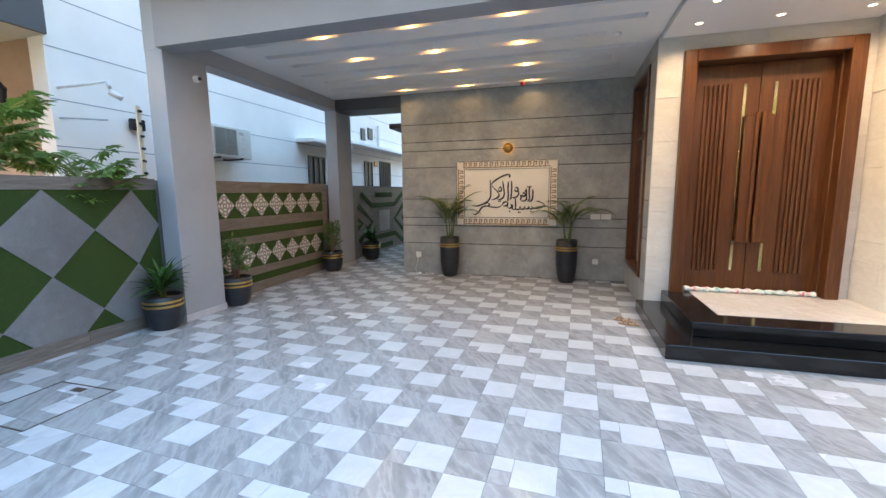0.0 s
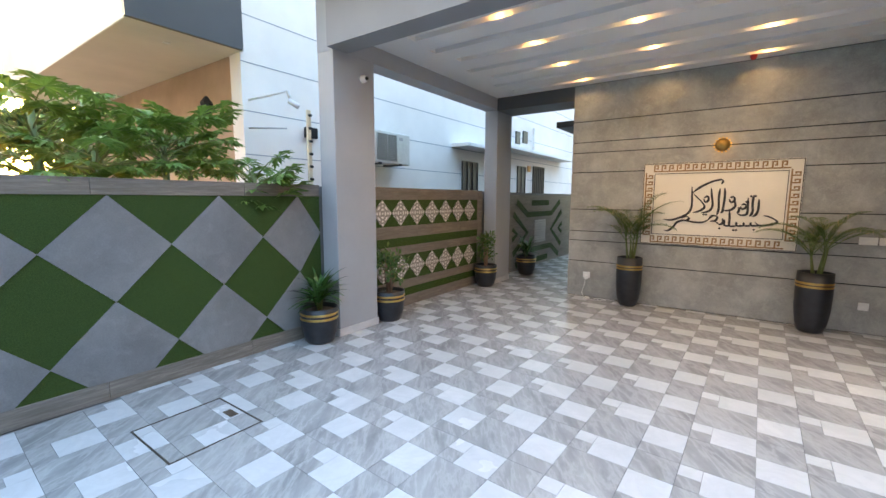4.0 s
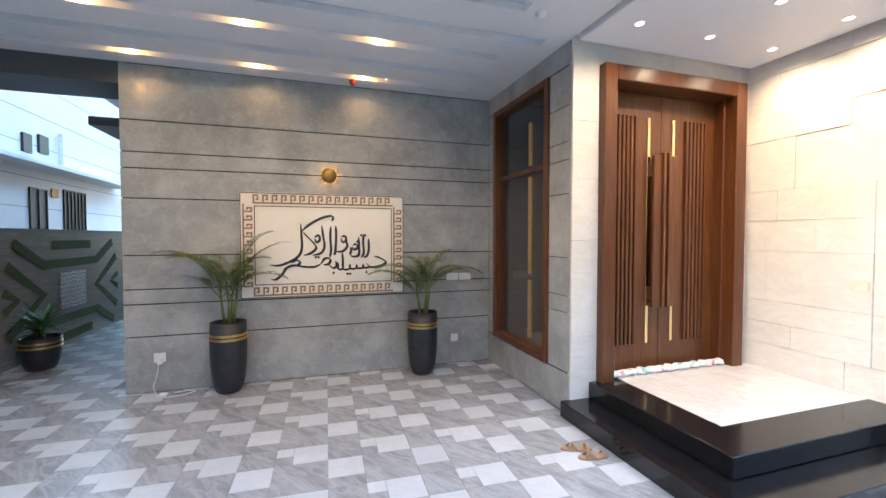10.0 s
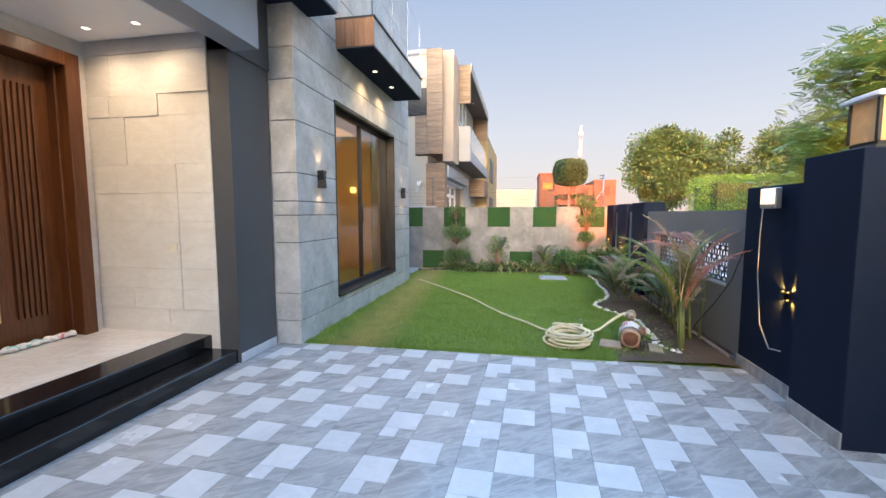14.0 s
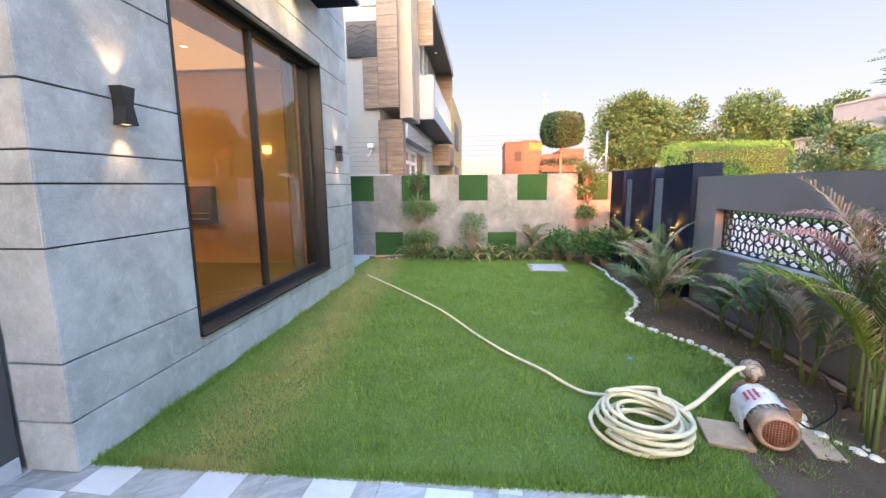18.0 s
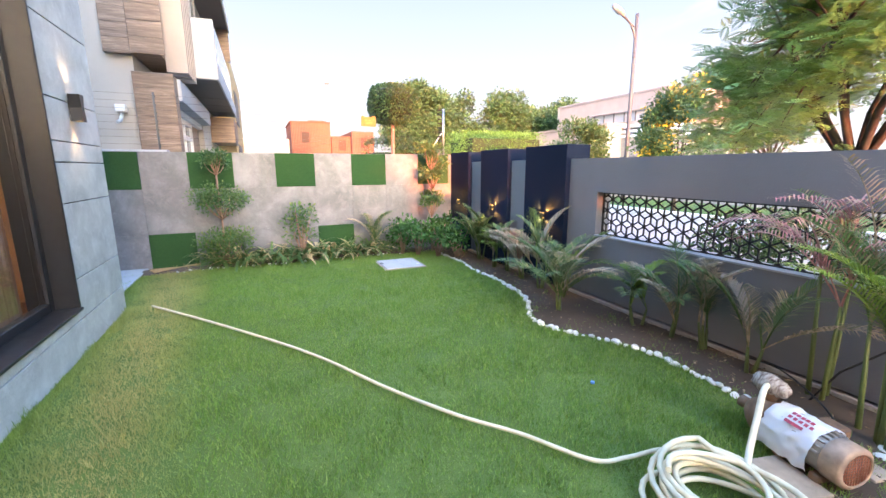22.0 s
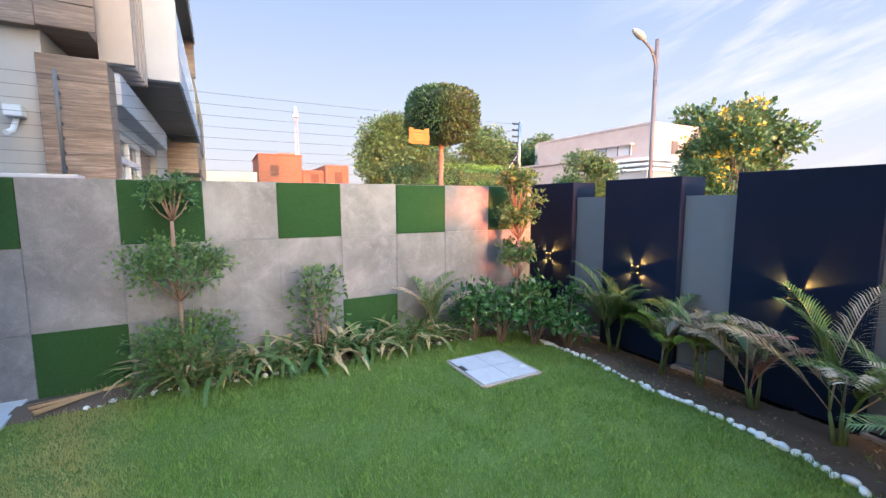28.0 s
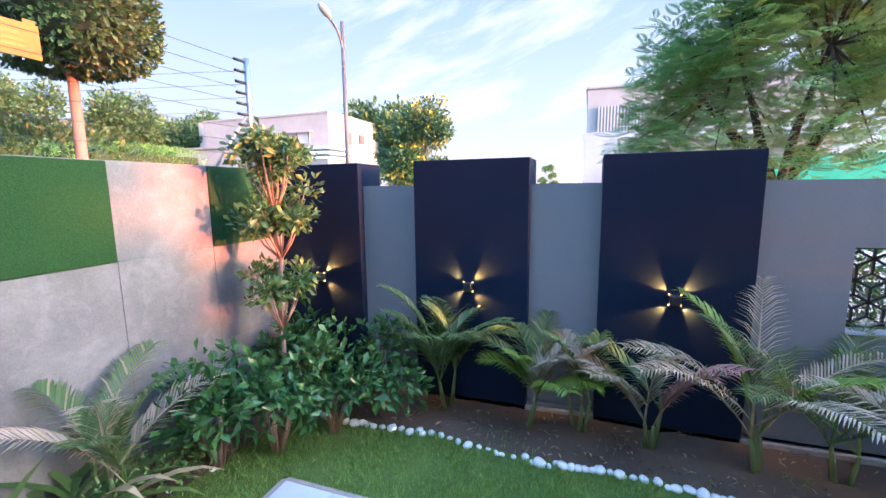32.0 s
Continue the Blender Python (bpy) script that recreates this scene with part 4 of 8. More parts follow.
for z in (-HZ + 0.02, HZ - 0.09):
    part("window_frame", boxes((-HX + 0.07, HX - 0.07, 0.13, 0.2, z, z + 0.07), bev=0.004), "alu_dark", w2)
part("mullion", boxes((-0.08, -0.03, 0.12, 0.19, -HZ + 0.09, HZ - 0.09), bev=0.004), "alu_dark", w2)
part("pull_handle", boxes((-0.062, -0.048, 0.1, 0.13, -0.35, -0.05), bev=0.004), "black_plastic", w2)
for a, b in ((-HX + 0.07, -0.08), (-0.03, HX - 0.07)):
    p = part("pane", boxes((a, b, 0.158, 0.164, -HZ + 0.09, HZ - 0.09)), "glass", w2)
    p.visible_shadow = False

# the lit room behind the window
room = paint("room_wall_tan", (0.5, 0.34, 0.2), 0.7)
struct("room_floor", boxes((4.5, 8.85, 4.72, 9.5, 0.2, 0.3)), wood("room_parquet", (0.16, 0.07, 0.025), (0.25, 0.12, 0.045), (0.33, 0.17, 0.07), 0.3, "X"), "glossy orange brown wooden room floor", "floor")
struct("room_wall_back", boxes((4.5, 8.85, 9.5, 9.7, 0.2, 3.5)), room, "tan wall at the back of the lit room", "wall")
struct("room_wall_end", boxes((8.75, 8.85, 4.72, 9.5, 0.2, 3.5), (4.5, 4.6, 4.95, 9.5, 0.2, 3.5)), room, "tan end wall of the lit room", "wall")
struct("room_ceiling", boxes((4.5, 8.85, 4.72, 9.5, 3.3, 3.5)), "paint_ceiling", "white ceiling of the lit room", "ceiling")
fp = thing("media_unit", "black recessed media unit with shelves in the lit room", "media unit", 8.73, 7.2, 1.0)
part("case", boxes((-0.12, 0.0, -0.7, 0.7, -0.05, 0.55), bev=0.01), "black_plastic", fp)
for z in (0.03, 0.12):
    part("shelf", boxes((-0.16, -0.1, -0.66, 0.66, z, z + 0.015)), "chrome", fp)
rl = thing("room_wall_lamp", "glowing amber wall lamp inside the room", "wall lamp", 8.73, 5.6, 2.1)
part("shade", lathe([(0.0, -0.06), (0.06, -0.05), (0.07, 0.06), (0.0, 0.07)], 16), "lamp_amber", rl)
cur = thing("curtain", "brown gathered curtain beside the window", "curtain", 7.87, 4.78, 0.3)
bm = bmesh.new()
pr = None
for i in range(25):
    x = -0.16 + 0.32 * i / 24
    y = 0.03 * math.sin(i * 1.4)
    c = (bm.verts.new((x, y, 0)), bm.verts.new((x, y, 2.95)))
    if pr:
        bm.faces.new((pr[0], c[0], c[1], pr[1]))
    pr = c
part("drape", bm, plain("curtain_fabric", (0.22, 0.13, 0.08), 0.9), cur, "", True)
la = bpy.data.lights.new("room_light", "AREA")
la.energy, la.color, la.shape, la.size, la.size_y = 0.9, (1.0, 0.55, 0.22), "RECTANGLE", 3.5, 3.5
lo_ = new("room_light", la)
lo_.matrix_world = look((6.8, 7.2, 3.28), (6.8, 7.2, 0))
for x, y in ((5.6, 6.0), (6.6, 6.8), (7.6, 6.0), (6.0, 8.2)):
    downlight(x, y, 3.3, "lamp_white", "room ceiling lights")
bm = boxes((5.2, 8.2, 8.6, 8.66, 3.24, 3.29), (5.2, 5.26, 6.0, 8.6, 3.24, 3.29))
cv = thing("cove_light", "warm strip light along the room ceiling", "strip light", 0, 0, 0)
part("strip", bm, glow("cove_glow", (1.0, 0.55, 0.15), 1.0), cv)

# the room behind the tall side window is unlit
struct("hall_wall", boxes((1.58, 3.6, 8.3, 8.45, 0, 3.5), (3.5, 3.6, 6.75, 8.3, 0, 3.5), (1.58, 3.6, 6.75, 8.3, 3.4, 3.5), (1.58, 3.6, 6.75, 8.3, 0.2, 0.3)), "paint_wall", "dim hall behind the side window", "wall")

# up-and-down wall lamps
def updown(x):
    t = thing("outdoor_wall_lamp", "dark bow-tie wall lamp casting light up and down", "wall lamp", x, YG - 0.02, 2.01, 0, "house wall lamps")
    bm = bmesh.new()
    prof = [(0.05, -0.11), (0.025, 0.0), (0.05, 0.11)]
    ringv = []
    for w, z in prof:
        ringv.append([bm.verts.new(p) for p in ((-w, -0.09, z), (w, -0.09, z), (w, -0.01, z), (-w, -0.01, z))])
    for a, b in zip(ringv, ringv[1:]):
        for k in range(4):
            bm.faces.new((a[k], a[(k + 1) % 4], b[(k + 1) % 4], b[k]))
    part("body", bm, "black_plastic", t)
    part("back_plate", boxes((-0.03, 0.03, -0.012, 0.0, -0.06, 0.06), bev=0.003), "black_plastic", t)
    for z in (-0.1, 0.1):
        part("lens", boxes((-0.035, 0.035, -0.08, -0.02, z - 0.004, z + 0.004)), "lamp_warm", t)
    for s in (-1, 1):
        spot("wall_wash", (x, YG - 0.09, 2.01 + s * 0.12), (x, YG - 0.045, 2.01 + s * 0.6), 0.3, (1.0, 0.66, 0.34), 75, 0.7, 0.02)
updown(4.74)
updown(8.5)

# balcony slab over the window, with its glass rail
CN = thing("balcony_slab", "projecting balcony slab with wood-look ends and a navy soffit", "balcony", 0, 0, 0)
part("slab", boxes((5.36, 8.1, 3.84, YG - 0.02, 3.87, 4.24), bev=0.004), "wall_house", CN)
part("soffit", boxes((5.38, 8.08, 3.86, YG - 0.02, 3.85, 3.869)), "navy", CN)
PLANK = wood("wood_look_cladding", (0.15, 0.07, 0.035), (0.24, 0.12, 0.065), (0.33, 0.18, 0.1), 0.45)
for k in range(4):
    part("end_plank", boxes((5.345, 5.36, 3.84 + 0.14 * k, 3.975 + 0.14 * k, 3.87, 4.24), bev=0.002), PLANK, CN)
part("coping", boxes((5.34, 8.12, 3.82, YG - 0.02, 4.24, 4.27), bev=0.003), "alu_dark", CN)
for a, b in ((5.38, 6.3), (6.32, 7.2), (7.22, 8.08)):
    p = part("glass_panel", boxes((a, b, 3.865, 3.877, 4.27, 5.3)), "glass", CN)
    p.visible_shadow = False
p = part("glass_panel", boxes((5.38, 5.392, 3.88, YG - 0.03, 4.27, 5.3)), "glass", CN)
p.visible_shadow = False
for x in (6.3, 7.16):
    downlight(x, 4.17, 3.85, "lamp_white", "balcony soffit lights")
    spot("soffit_lamp", (x, 4.17, 3.83), (x, 4.17, 0), 2.2, (1.0, 0.72, 0.42), 120, 0.9, 0.03)

# upper slab over the porch front
UP = thing("porch_canopy", "navy soffit canopy above the porch beam", "canopy", 0, 0, 0)
part("slab", boxes((-4.4, 4.6, 4.02, 5.0, 3.96, 4.32), bev=0.004), "paint_grey", UP)
part("soffit", boxes((-4.38, 4.58, 4.04, 4.98, 3.94, 3.959)), "navy", UP)
part("coping", boxes((-4.42, 4.62, 4.0, 5.0, 4.32, 4.36), bev=0.003), "alu_dark", UP)
downlight(3.05, 4.25, 3.94, "lamp_white", "canopy lights")
struct("upper_wall", boxes((-4.1, 9.1, 4.95, 5.1, 4.3, 7.2)), "wall_house", "pale tiled upper storey wall", "wall")
struct("beam_pier_cap", boxes((3.53, 4.2, 4.7, 4.95, 3.2, 4.1)), "paint_dark", "dark painted end of the porch beam", "beam")
# side passage: the house wall and a sunshade
struct("wall_passage", boxes((-2.69, -2.5, YB + 0.26, 16.0, 0, 4.1)), "paint_wall", "grey side wall of the house along the passage", "wall")
struct("sunshade", boxes((-3.25, -2.69, 8.95, 10.2, 2.9, 3.0), bev=0.004), "paint_dark", "dark concrete sunshade over the passage", "sunshade")

# ---- street wall, gate end ----
struct("pier_navy_gate", boxes((3.36, 4.42, YF - 0.28, -0.40, 0, 1.815), bev=0.004), "navy", "navy black pier beside the gate", "wall")
struct("gate_post", boxes((2.8, 3.36, YF - 0.4, -0.27, 0, 1.98), bev=0.004), "navy", "navy black gate post", "wall")
struct("baseboard", boxes((3.36, 4.42, -0.40, -0.385, 0.002, 0.12), (2.79, 3.36, -0.27, -0.255, 0.002, 0.12), bev=0.003), "floor_grey", "grey marble skirting along the gate pier", "skirting")
gate = thing("metal_gate", "closed dark sheet metal driveway gate", "gate", -0.5, -0.85, 0)
part("gate_leaf", boxes((-3.7, -0.02, 0, 0.05, 0.05, 2.1), bev=0.005), "navy", gate)
part("gate_leaf", boxes((0.02, 3.4, 0, 0.05, 0.05, 2.1), bev=0.005), "navy", gate)

gl = thing("gate_lantern", "square gate lantern with amber panes and a pale overhanging cap", "lantern", 3.06, -0.55, 1.98)
part("base", boxes((-0.15, 0.15, -0.15, 0.15, 0.0, 0.03), (-0.12, 0.12, -0.12, 0.12, 0.03, 0.06), bev=0.004), "black_plastic", gl)
for sx in (-1, 1):
    for sy in (-1, 1):
        part("post", boxes((sx * 0.12 - 0.012, sx * 0.12 + 0.012, sy * 0.12 - 0.012, sy * 0.12 + 0.012, 0.06, 0.34), bev=0.003), "black_plastic", gl)
AMB = plain("amber_glass", (0.75, 0.42, 0.18), 0.25)
for r in ((-0.108, 0.108, -0.122, -0.116), (-0.108, 0.108, 0.116, 0.122), (-0.122, -0.116, -0.108, 0.108), (0.116, 0.122, -0.108, 0.108)):
    part("pane", boxes((r[0], r[1], r[2], r[3], 0.06, 0.34)), AMB, gl)
part("cap", boxes((-0.17, 0.17, -0.17, 0.17, 0.34, 0.365), (-0.13, 0.13, -0.13, 0.13, 0.365, 0.385), bev=0.004), "paint_white", gl)

# starburst lamps on the navy piers
def starlamp(x, y, z):
    t = thing("starburst_wall_lamp", "tiny black wall lamp throwing four amber rays", "wall lamp", x, y, z, 0, "street wall lamps")
    part("body", boxes((-0.03, 0.03, 0.0, 0.05, -0.03, 0.03), bev=0.004), "black_plastic", t)
    for sx in (-1, 1):
        for sz in (-1, 1):
            part("lens", boxes((sx * 0.033 - 0.004, sx * 0.033 + 0.004, 0.012, 0.024, sz * 0.033 - 0.004, sz * 0.033 + 0.004)), "lamp_amber", t)
            spot("star_ray", (x + sx * 0.042, y + 0.014, z + sz * 0.042), (x + sx * 0.25, y - 0.03, z + sz * 0.25), 0.6, (1.0, 0.52, 0.1), 62, 0.45, 0.006)
for x, y, z in ((8.31, -0.385, 0.89), (9.61, -0.385, 0.885), (10.84, -0.385, 0.885), (3.68, -0.40, 0.87)):
    starlamp(x, y, z)

fl = thing("floodlight", "white LED floodlight on a bracket with a loose cable", "floodlight", 3.87, -0.33, 1.70)
part("housing", boxes((-0.12, 0.12, -0.02, 0.03, -0.09, 0.09), bev=0.008), "steel", fl)
part("led_panel", boxes((-0.1, 0.1, 0.03, 0.034, -0.05, 0.08)), glow("led_panel_glow", (1.0, 0.78, 0.45), 0.12), fl)
part("bracket", boxes((-0.02, 0.02, -0.07, -0.02, -0.02, 0.02)), "alu_dark", fl)
bm = bmesh.new()
tube(bm, [(0.2, -0.05, 0.06), (0.24, -0.05, -0.3), (0.22, -0.04, -0.7), (0.1, -0.02, -1.15), (-0.1, 0.0, -1.32), (-0.3, 0.02, -1.28)], 0.006, 6)
part("cable", bm, plain("grey_cable", (0.3, 0.3, 0.3), 0.5), fl)
cb = thing("wall_cable", "black cable hanging down the street wall", "cable", 4.47, YF + 0.012, 1.6)
bm = bmesh.new()
tube(bm, [(-0.05, 0, 0.02), (-0.08, 0, -0.1), (0.0, 0.0, -0.35), (0.12, 0.02, -0.6), (0.15, 0.05, -0.75), (0.3, 0.12, -1.0), (0.6, 0.2, -1.35), (0.7, 0.3, -1.6)], 0.007, 6)
part("wire", bm, "black_plastic", cb)

# ---- lattice screen in the street wall ----
SC = thing("lattice_screen", "black cut-metal screen with a cube lattice pattern", "screen", 6.155, YF - 0.1, 0.99)
bm = bmesh.new()
SW, SH = 1.285, 0.24
for r in ((-SW, SW, -SH, -SH + 0.018), (-SW, SW, SH - 0.018, SH), (-SW, -SW + 0.018, -SH, SH), (SW - 0.018, SW, -SH, SH)):
    box(bm, r[0], r[1], -0.008, 0.008, r[2], r[3])
part("frame", bm, "black_plastic", SC)
bm = bmesh.new()
R_ = 0.083
def seg(p, q):
    p, q = Vector(p), Vector(q)
    for lim, ax in ((SW, 0), (SH, 1)):
        for sgn in (-1, 1):
            a, b = p[ax] * sgn, q[ax] * sgn
            if a > lim and b > lim:
                return
            if a > lim or b > lim:
                s = (lim - a) / (b - a)
                m = p + (q - p) * s
                if a > lim:
                    p = m
                else:
                    q = m
    d = q - p
    if d.length < 0.005:
        return
    box(bm, 0, d.length, -0.006, 0.006, -0.0065, 0.0065, m=Matrix.Translation((p.x, 0, p.y)) @ Matrix.Rotation(-math.atan2(d.y, d.x), 4, "Y"))
for i in range(-12, 13):
    for j in range(-4, 5):
        cx, cz = (i + 0.5 * (j % 2)) * R_ * math.sqrt(3), j * R_ * 1.5
        hx = [(cx + R_ * math.cos(radians(30 + 60 * k)), cz + R_ * math.sin(radians(30 + 60 * k))) for k in range(6)]
        for k in (0, 1, 2):
            seg(hx[k], hx[(k + 1) % 6])
        for k in (0, 2, 4):
            seg((cx, cz), hx[k])
part("lattice", bm, "black_plastic", SC)
struct("sill_white", boxes((4.87, 7.44, YF - 0.2, YF + 0.012, 0.742, 0.756)), "paint_grey", "white sill under the lattice screen", "sill")

# ---- far garden wall: 60 cm tiles and turf squares ----
WE = bpy.data.objects["wall_east"]
P_ = 0.6115
zrows = [(0.0, 0.53), (0.53, 1.203), (1.203, 1.74)]
for r, (z0, z1) in enumerate(zrows):
    for k in range(-2, 12):
        y0 = -0.325 + P_ * k
        y1 = y0 + P_
        turf = (r == 2 and k % 2 == 0) or (r == 0 and k in (3, 7, 11))
        if y1 < YF:
            continue
        y0c = max(y0, YF)
        if turf:
            part("turf_square", boxes((XE - 0.022, XE, y0c + 0.002, y1 - 0.002, z0 + 0.002, z1), bev=0.004), "turf", WE, "green artificial turf square")
        else:
            part("wall_tile", boxes((XE - 0.014, XE, y0c + 0.0012, y1 - 0.0012, z0 + 0.001, z1 - 0.001), bev=0.0015), "taupe_tile", WE)
struct("wall_coping", boxes((XE + 0.02, XE + 0.24, 4.2, 14.0, 1.745, 1.775), bev=0.004), "floor_white", "white stone coping on the neighbour's wall", "coping")
struct("paving_slab", boxes((9.2, XE - 0.03, 4.62, 5.8, 0.0, 0.03), bev=0.004), "floor_white", "white paving at the house corner", "paving")
struct("kerb_bed", boxes((4.43, 7.88, YF, YF + 0.05, 0.0, 0.05), (8.76, 9.18, YF, YF + 0.05, 0.0, 0.07), bev=0.006), "paint_wall", "low concrete footing along the street wall", "footing")

# ---- plants ----
M["leaf_palm"] = leafy("palm_leaf", (0.068, 0.132, 0.036), (0.145, 0.215, 0.065), (0.4, 0.32, 0.17), 0.08)
M["leaf_palm_dry"] = leafy("palm_leaf_dry", (0.2, 0.19, 0.08), (0.5, 0.38, 0.25), (0.58, 0.42, 0.31), 0.5)
M["leaf_palm_pink"] = leafy("palm_leaf_pink", (0.36, 0.14, 0.14), (0.52, 0.26, 0.23), (0.35, 0.28, 0.14), 0.25)
M["leaf_lime"] = leafy("palm_leaf_lime", (0.16, 0.25, 0.03), (0.26, 0.36, 0.05))
M["leaf_bush"] = leafy("bush_leaf", (0.045, 0.115, 0.035), (0.12, 0.22, 0.055), (0.21, 0.26, 0.07), 0.12, 0.35)
M["leaf_glossy"] = leafy("glossy_leaf", (0.03, 0.095, 0.025), (0.08, 0.2, 0.055), None, 0, 0.25)
M["leaf_tree"] = leafy("tree_leaf", (0.035, 0.085, 0.028), (0.085, 0.16, 0.045), (0.14, 0.18, 0.05), 0.12)
M["leaf_far"] = leafy("far_tree_leaf", (0.04, 0.095, 0.032), (0.075, 0.15, 0.048), (0.1, 0.15, 0.05), 0.15)
M["leaf_flame"] = leafy("feather_leaf", (0.13, 0.26, 0.065), (0.26, 0.42, 0.12))
M["leaf_papaya"] = leafy("lobed_leaf", (0.09, 0.19, 0.04), (0.18, 0.32, 0.07))
M["leaf_hedge"] = leafy("hedge_leaf", (0.1, 0.22, 0.035), (0.17, 0.34, 0.06))
M["leaf_blade"] = leafy("blade_leaf", (0.06, 0.14, 0.035), (0.16, 0.26, 0.08), (0.62, 0.47, 0.28), 0.5)
M["petal_yellow"] = leafy("yellow_flower", (0.65, 0.42, 0.03), (0.8, 0.55, 0.06))
M["stem_green"] = plain("green_stem", (0.12, 0.16, 0.05), 0.6)
M["stem_pink"] = plain("pale_bark", (0.28, 0.17, 0.13), 0.8)
M["bark"] = plain("tree_bark", (0.05, 0.042, 0.035), 0.9, 0, 0.35)


class Soup:
    """Verts and faces gathered for one mesh."""
    def __init__(self):
        self.v, self.f = [], []

    def leaf(self, p, d, n, length, width, fold=0.18, bend=0.25):
        """A pointed leaf of two halves folded along its rib, bent towards its tip."""
        s = d.cross(n)
        s = s.normalized() if s.length > 1e-6 else d.orthogonal().normalized()
        k = len(self.v)
        m = p + d * length * 0.5 + n * length * bend * 0.25
        e = p + d * length - n * length * bend * 0.2
        self.v += [tuple(p), tuple(m + s * width / 2 + n * width * fold), tuple(e), tuple(m - s * width / 2 + n * width * fold), tuple(m)]
        self.f += [(k, k + 1, k + 4), (k + 1, k + 2, k + 4), (k + 4, k + 2, k + 3), (k, k + 4, k + 3)]

    def blade(self, pts, width):
        """A strap leaf along points, narrowing to its tip."""
        n = len(pts)
        k = len(self.v)
        for i, p in enumerate(pts):
            d = (pts[min(i + 1, n - 1)] - pts[max(i - 1, 0)])
            s = d.cross(Vector((0, 0, 1)))
            s = s.normalized() if s.length > 1e-5 else Vector((1, 0, 0))
            w = width * (0.5 + 0.5 * min(1, i * 3 / n)) * (1 - (i / (n - 1)) ** 2.5) / 2 + 0.0004
            self.v += [tuple(p - s * w), tuple(p + s * w)]
        for i in range(n - 1):
            a = k + 2 * i
            self.f.append((a, a + 1, a + 3, a + 2))

    def make(self, name, mats, parent=None, label=""):
        return mesh_from(name, self.v, self.f, mats, parent, label)


def vec_in_ball(rng):
    while True:
        v = Vector((rng.uniform(-1, 1), rng.uniform(-1, 1), rng.uniform(-1, 1)))
        if v.length < 1:
            return v


def frond(rng, base, az, lift, length, leaflet, n, width=0.016, droop=1.0):
    """A feather leaf: arched rib with rows of narrow leaflets."""
    s = Soup()
    h = Vector((math.cos(az), math.sin(az), 0))
    p, ang, pts = Vector(base), lift, []
    step = length / 14
    for i in range(15):
        pts.append(p.copy())
        p = p + (h * math.cos(ang) + Vector((0, 0, math.sin(ang)))) * step
        ang -= droop * (0.05 + 0.011 * i)
    for i in range(14):                         # the rib
        a, b = pts[i], pts[i + 1]
        w = 0.006 * (1 - i / 15) + 0.0015
        side = h.cross(Vector((0, 0, 1)))
        k = len(s.v)
        s.v += [tuple(a - side * w), tuple(a + side * w), tuple(b + side * w), tuple(b - side * w), tuple(a + Vector((0, 0, w * 1.6))), tuple(b + Vector((0, 0, w * 1.6)))]
        s.f += [(k, k + 4, k + 5, k + 3), (k + 4, k + 1, k + 2, k + 5)]
    side = h.cross(Vector((0, 0, 1)))
    for j in range(n):
        t = 0.2 + 0.8 * j / (n - 1)
        q = t * 14
        i = min(int(q), 13)
        c = pts[i].lerp(pts[i + 1], q - i)
        d = (pts[i + 1] - pts[i]).normalized()
        L = leaflet * (0.35 + 0.65 * math.sin(math.pi * min(1, 0.12 + t * 0.86))) * rng.uniform(0.85, 1.1)
        for sg in (-1, 1):
            out = (side * sg * 0.8 + d * 0.75 + Vector((0, 0, 0.28 + rng.uniform(-0.12, 0.12)))).normalized()
            tip = c + out * L - Vector((0, 0, L * 0.42 * droop))
            mid = c + out * L * 0.5
            s.blade([c, mid, tip], width)
    return s


def palm(label, x, y, z, seed, n, length, leaflet=0.17, mats=("leaf_palm",), stems=3, lift=(0.7, 1.35), pairs=26, trunk=0.25, spread=0.05, name="potted_palm", parent=None, droop=1.0, group="", width=0.016, aim=None):
    rng = random.Random(seed)
    t = parent or thing(name, label, "palm", x, y, z, 0, group)
    base = Vector((0, 0, 0)) if parent is None else Vector((x, y, z))
    bm = bmesh.new()
    feet = []
    for i in range(stems):
        a = rng.uniform(0, 6.28)
        f = base + Vector((math.cos(a), math.sin(a), 0)) * spread * rng.uniform(0.3, 1)
        top = f + Vector((math.cos(a) * 0.04, math.sin(a) * 0.04, trunk * rng.uniform(0.7, 1.15)))
        tube(bm, [f, f.lerp(top, 0.5), top], [0.016, 0.013, 0.009], 7)
        feet.append(top)
    part("stem", bm, "stem_green", t)
    for i in range(n):
        a = aim[0] + rng.uniform(-1, 1) * aim[1] if aim else 2.399 * i + rng.uniform(-0.4, 0.4)
        s = frond(rng, feet[i % stems], a, rng.uniform(*lift), length * rng.uniform(0.7, 1.1), leaflet, pairs, width, droop)
        s.make("frond", mats[i % len(mats)], t)
    return t


def leaf_cloud(s, rng, c, r, n, size, aspect=0.45, shell=0.55):
    """Leaves through an ellipsoid, most of them near its skin and turned outwards."""
    for _ in range(n):
        v = vec_in_ball(rng)
        v = v.normalized() * (shell + (1 - shell) * rng.random()) if v.length > 1e-4 else Vector((0, 0, 1))
        p = Vector((c[0] + v.x * r[0], c[1] + v.y * r[1], c[2] + v.z * r[2]))
        d = (v + vec_in_ball(rng) * 0.9 + Vector((0, 0, 0.15)))
        d = d.normalized() if d.length > 1e-3 else Vector((0, 0, 1))
        nn = (v * 0.5 + vec_in_ball(rng) + Vector((0, 0, 0.6))).normalized()
        L = size * rng.uniform(0.7, 1.25)
        s.leaf(p, d, nn, L, L * aspect)


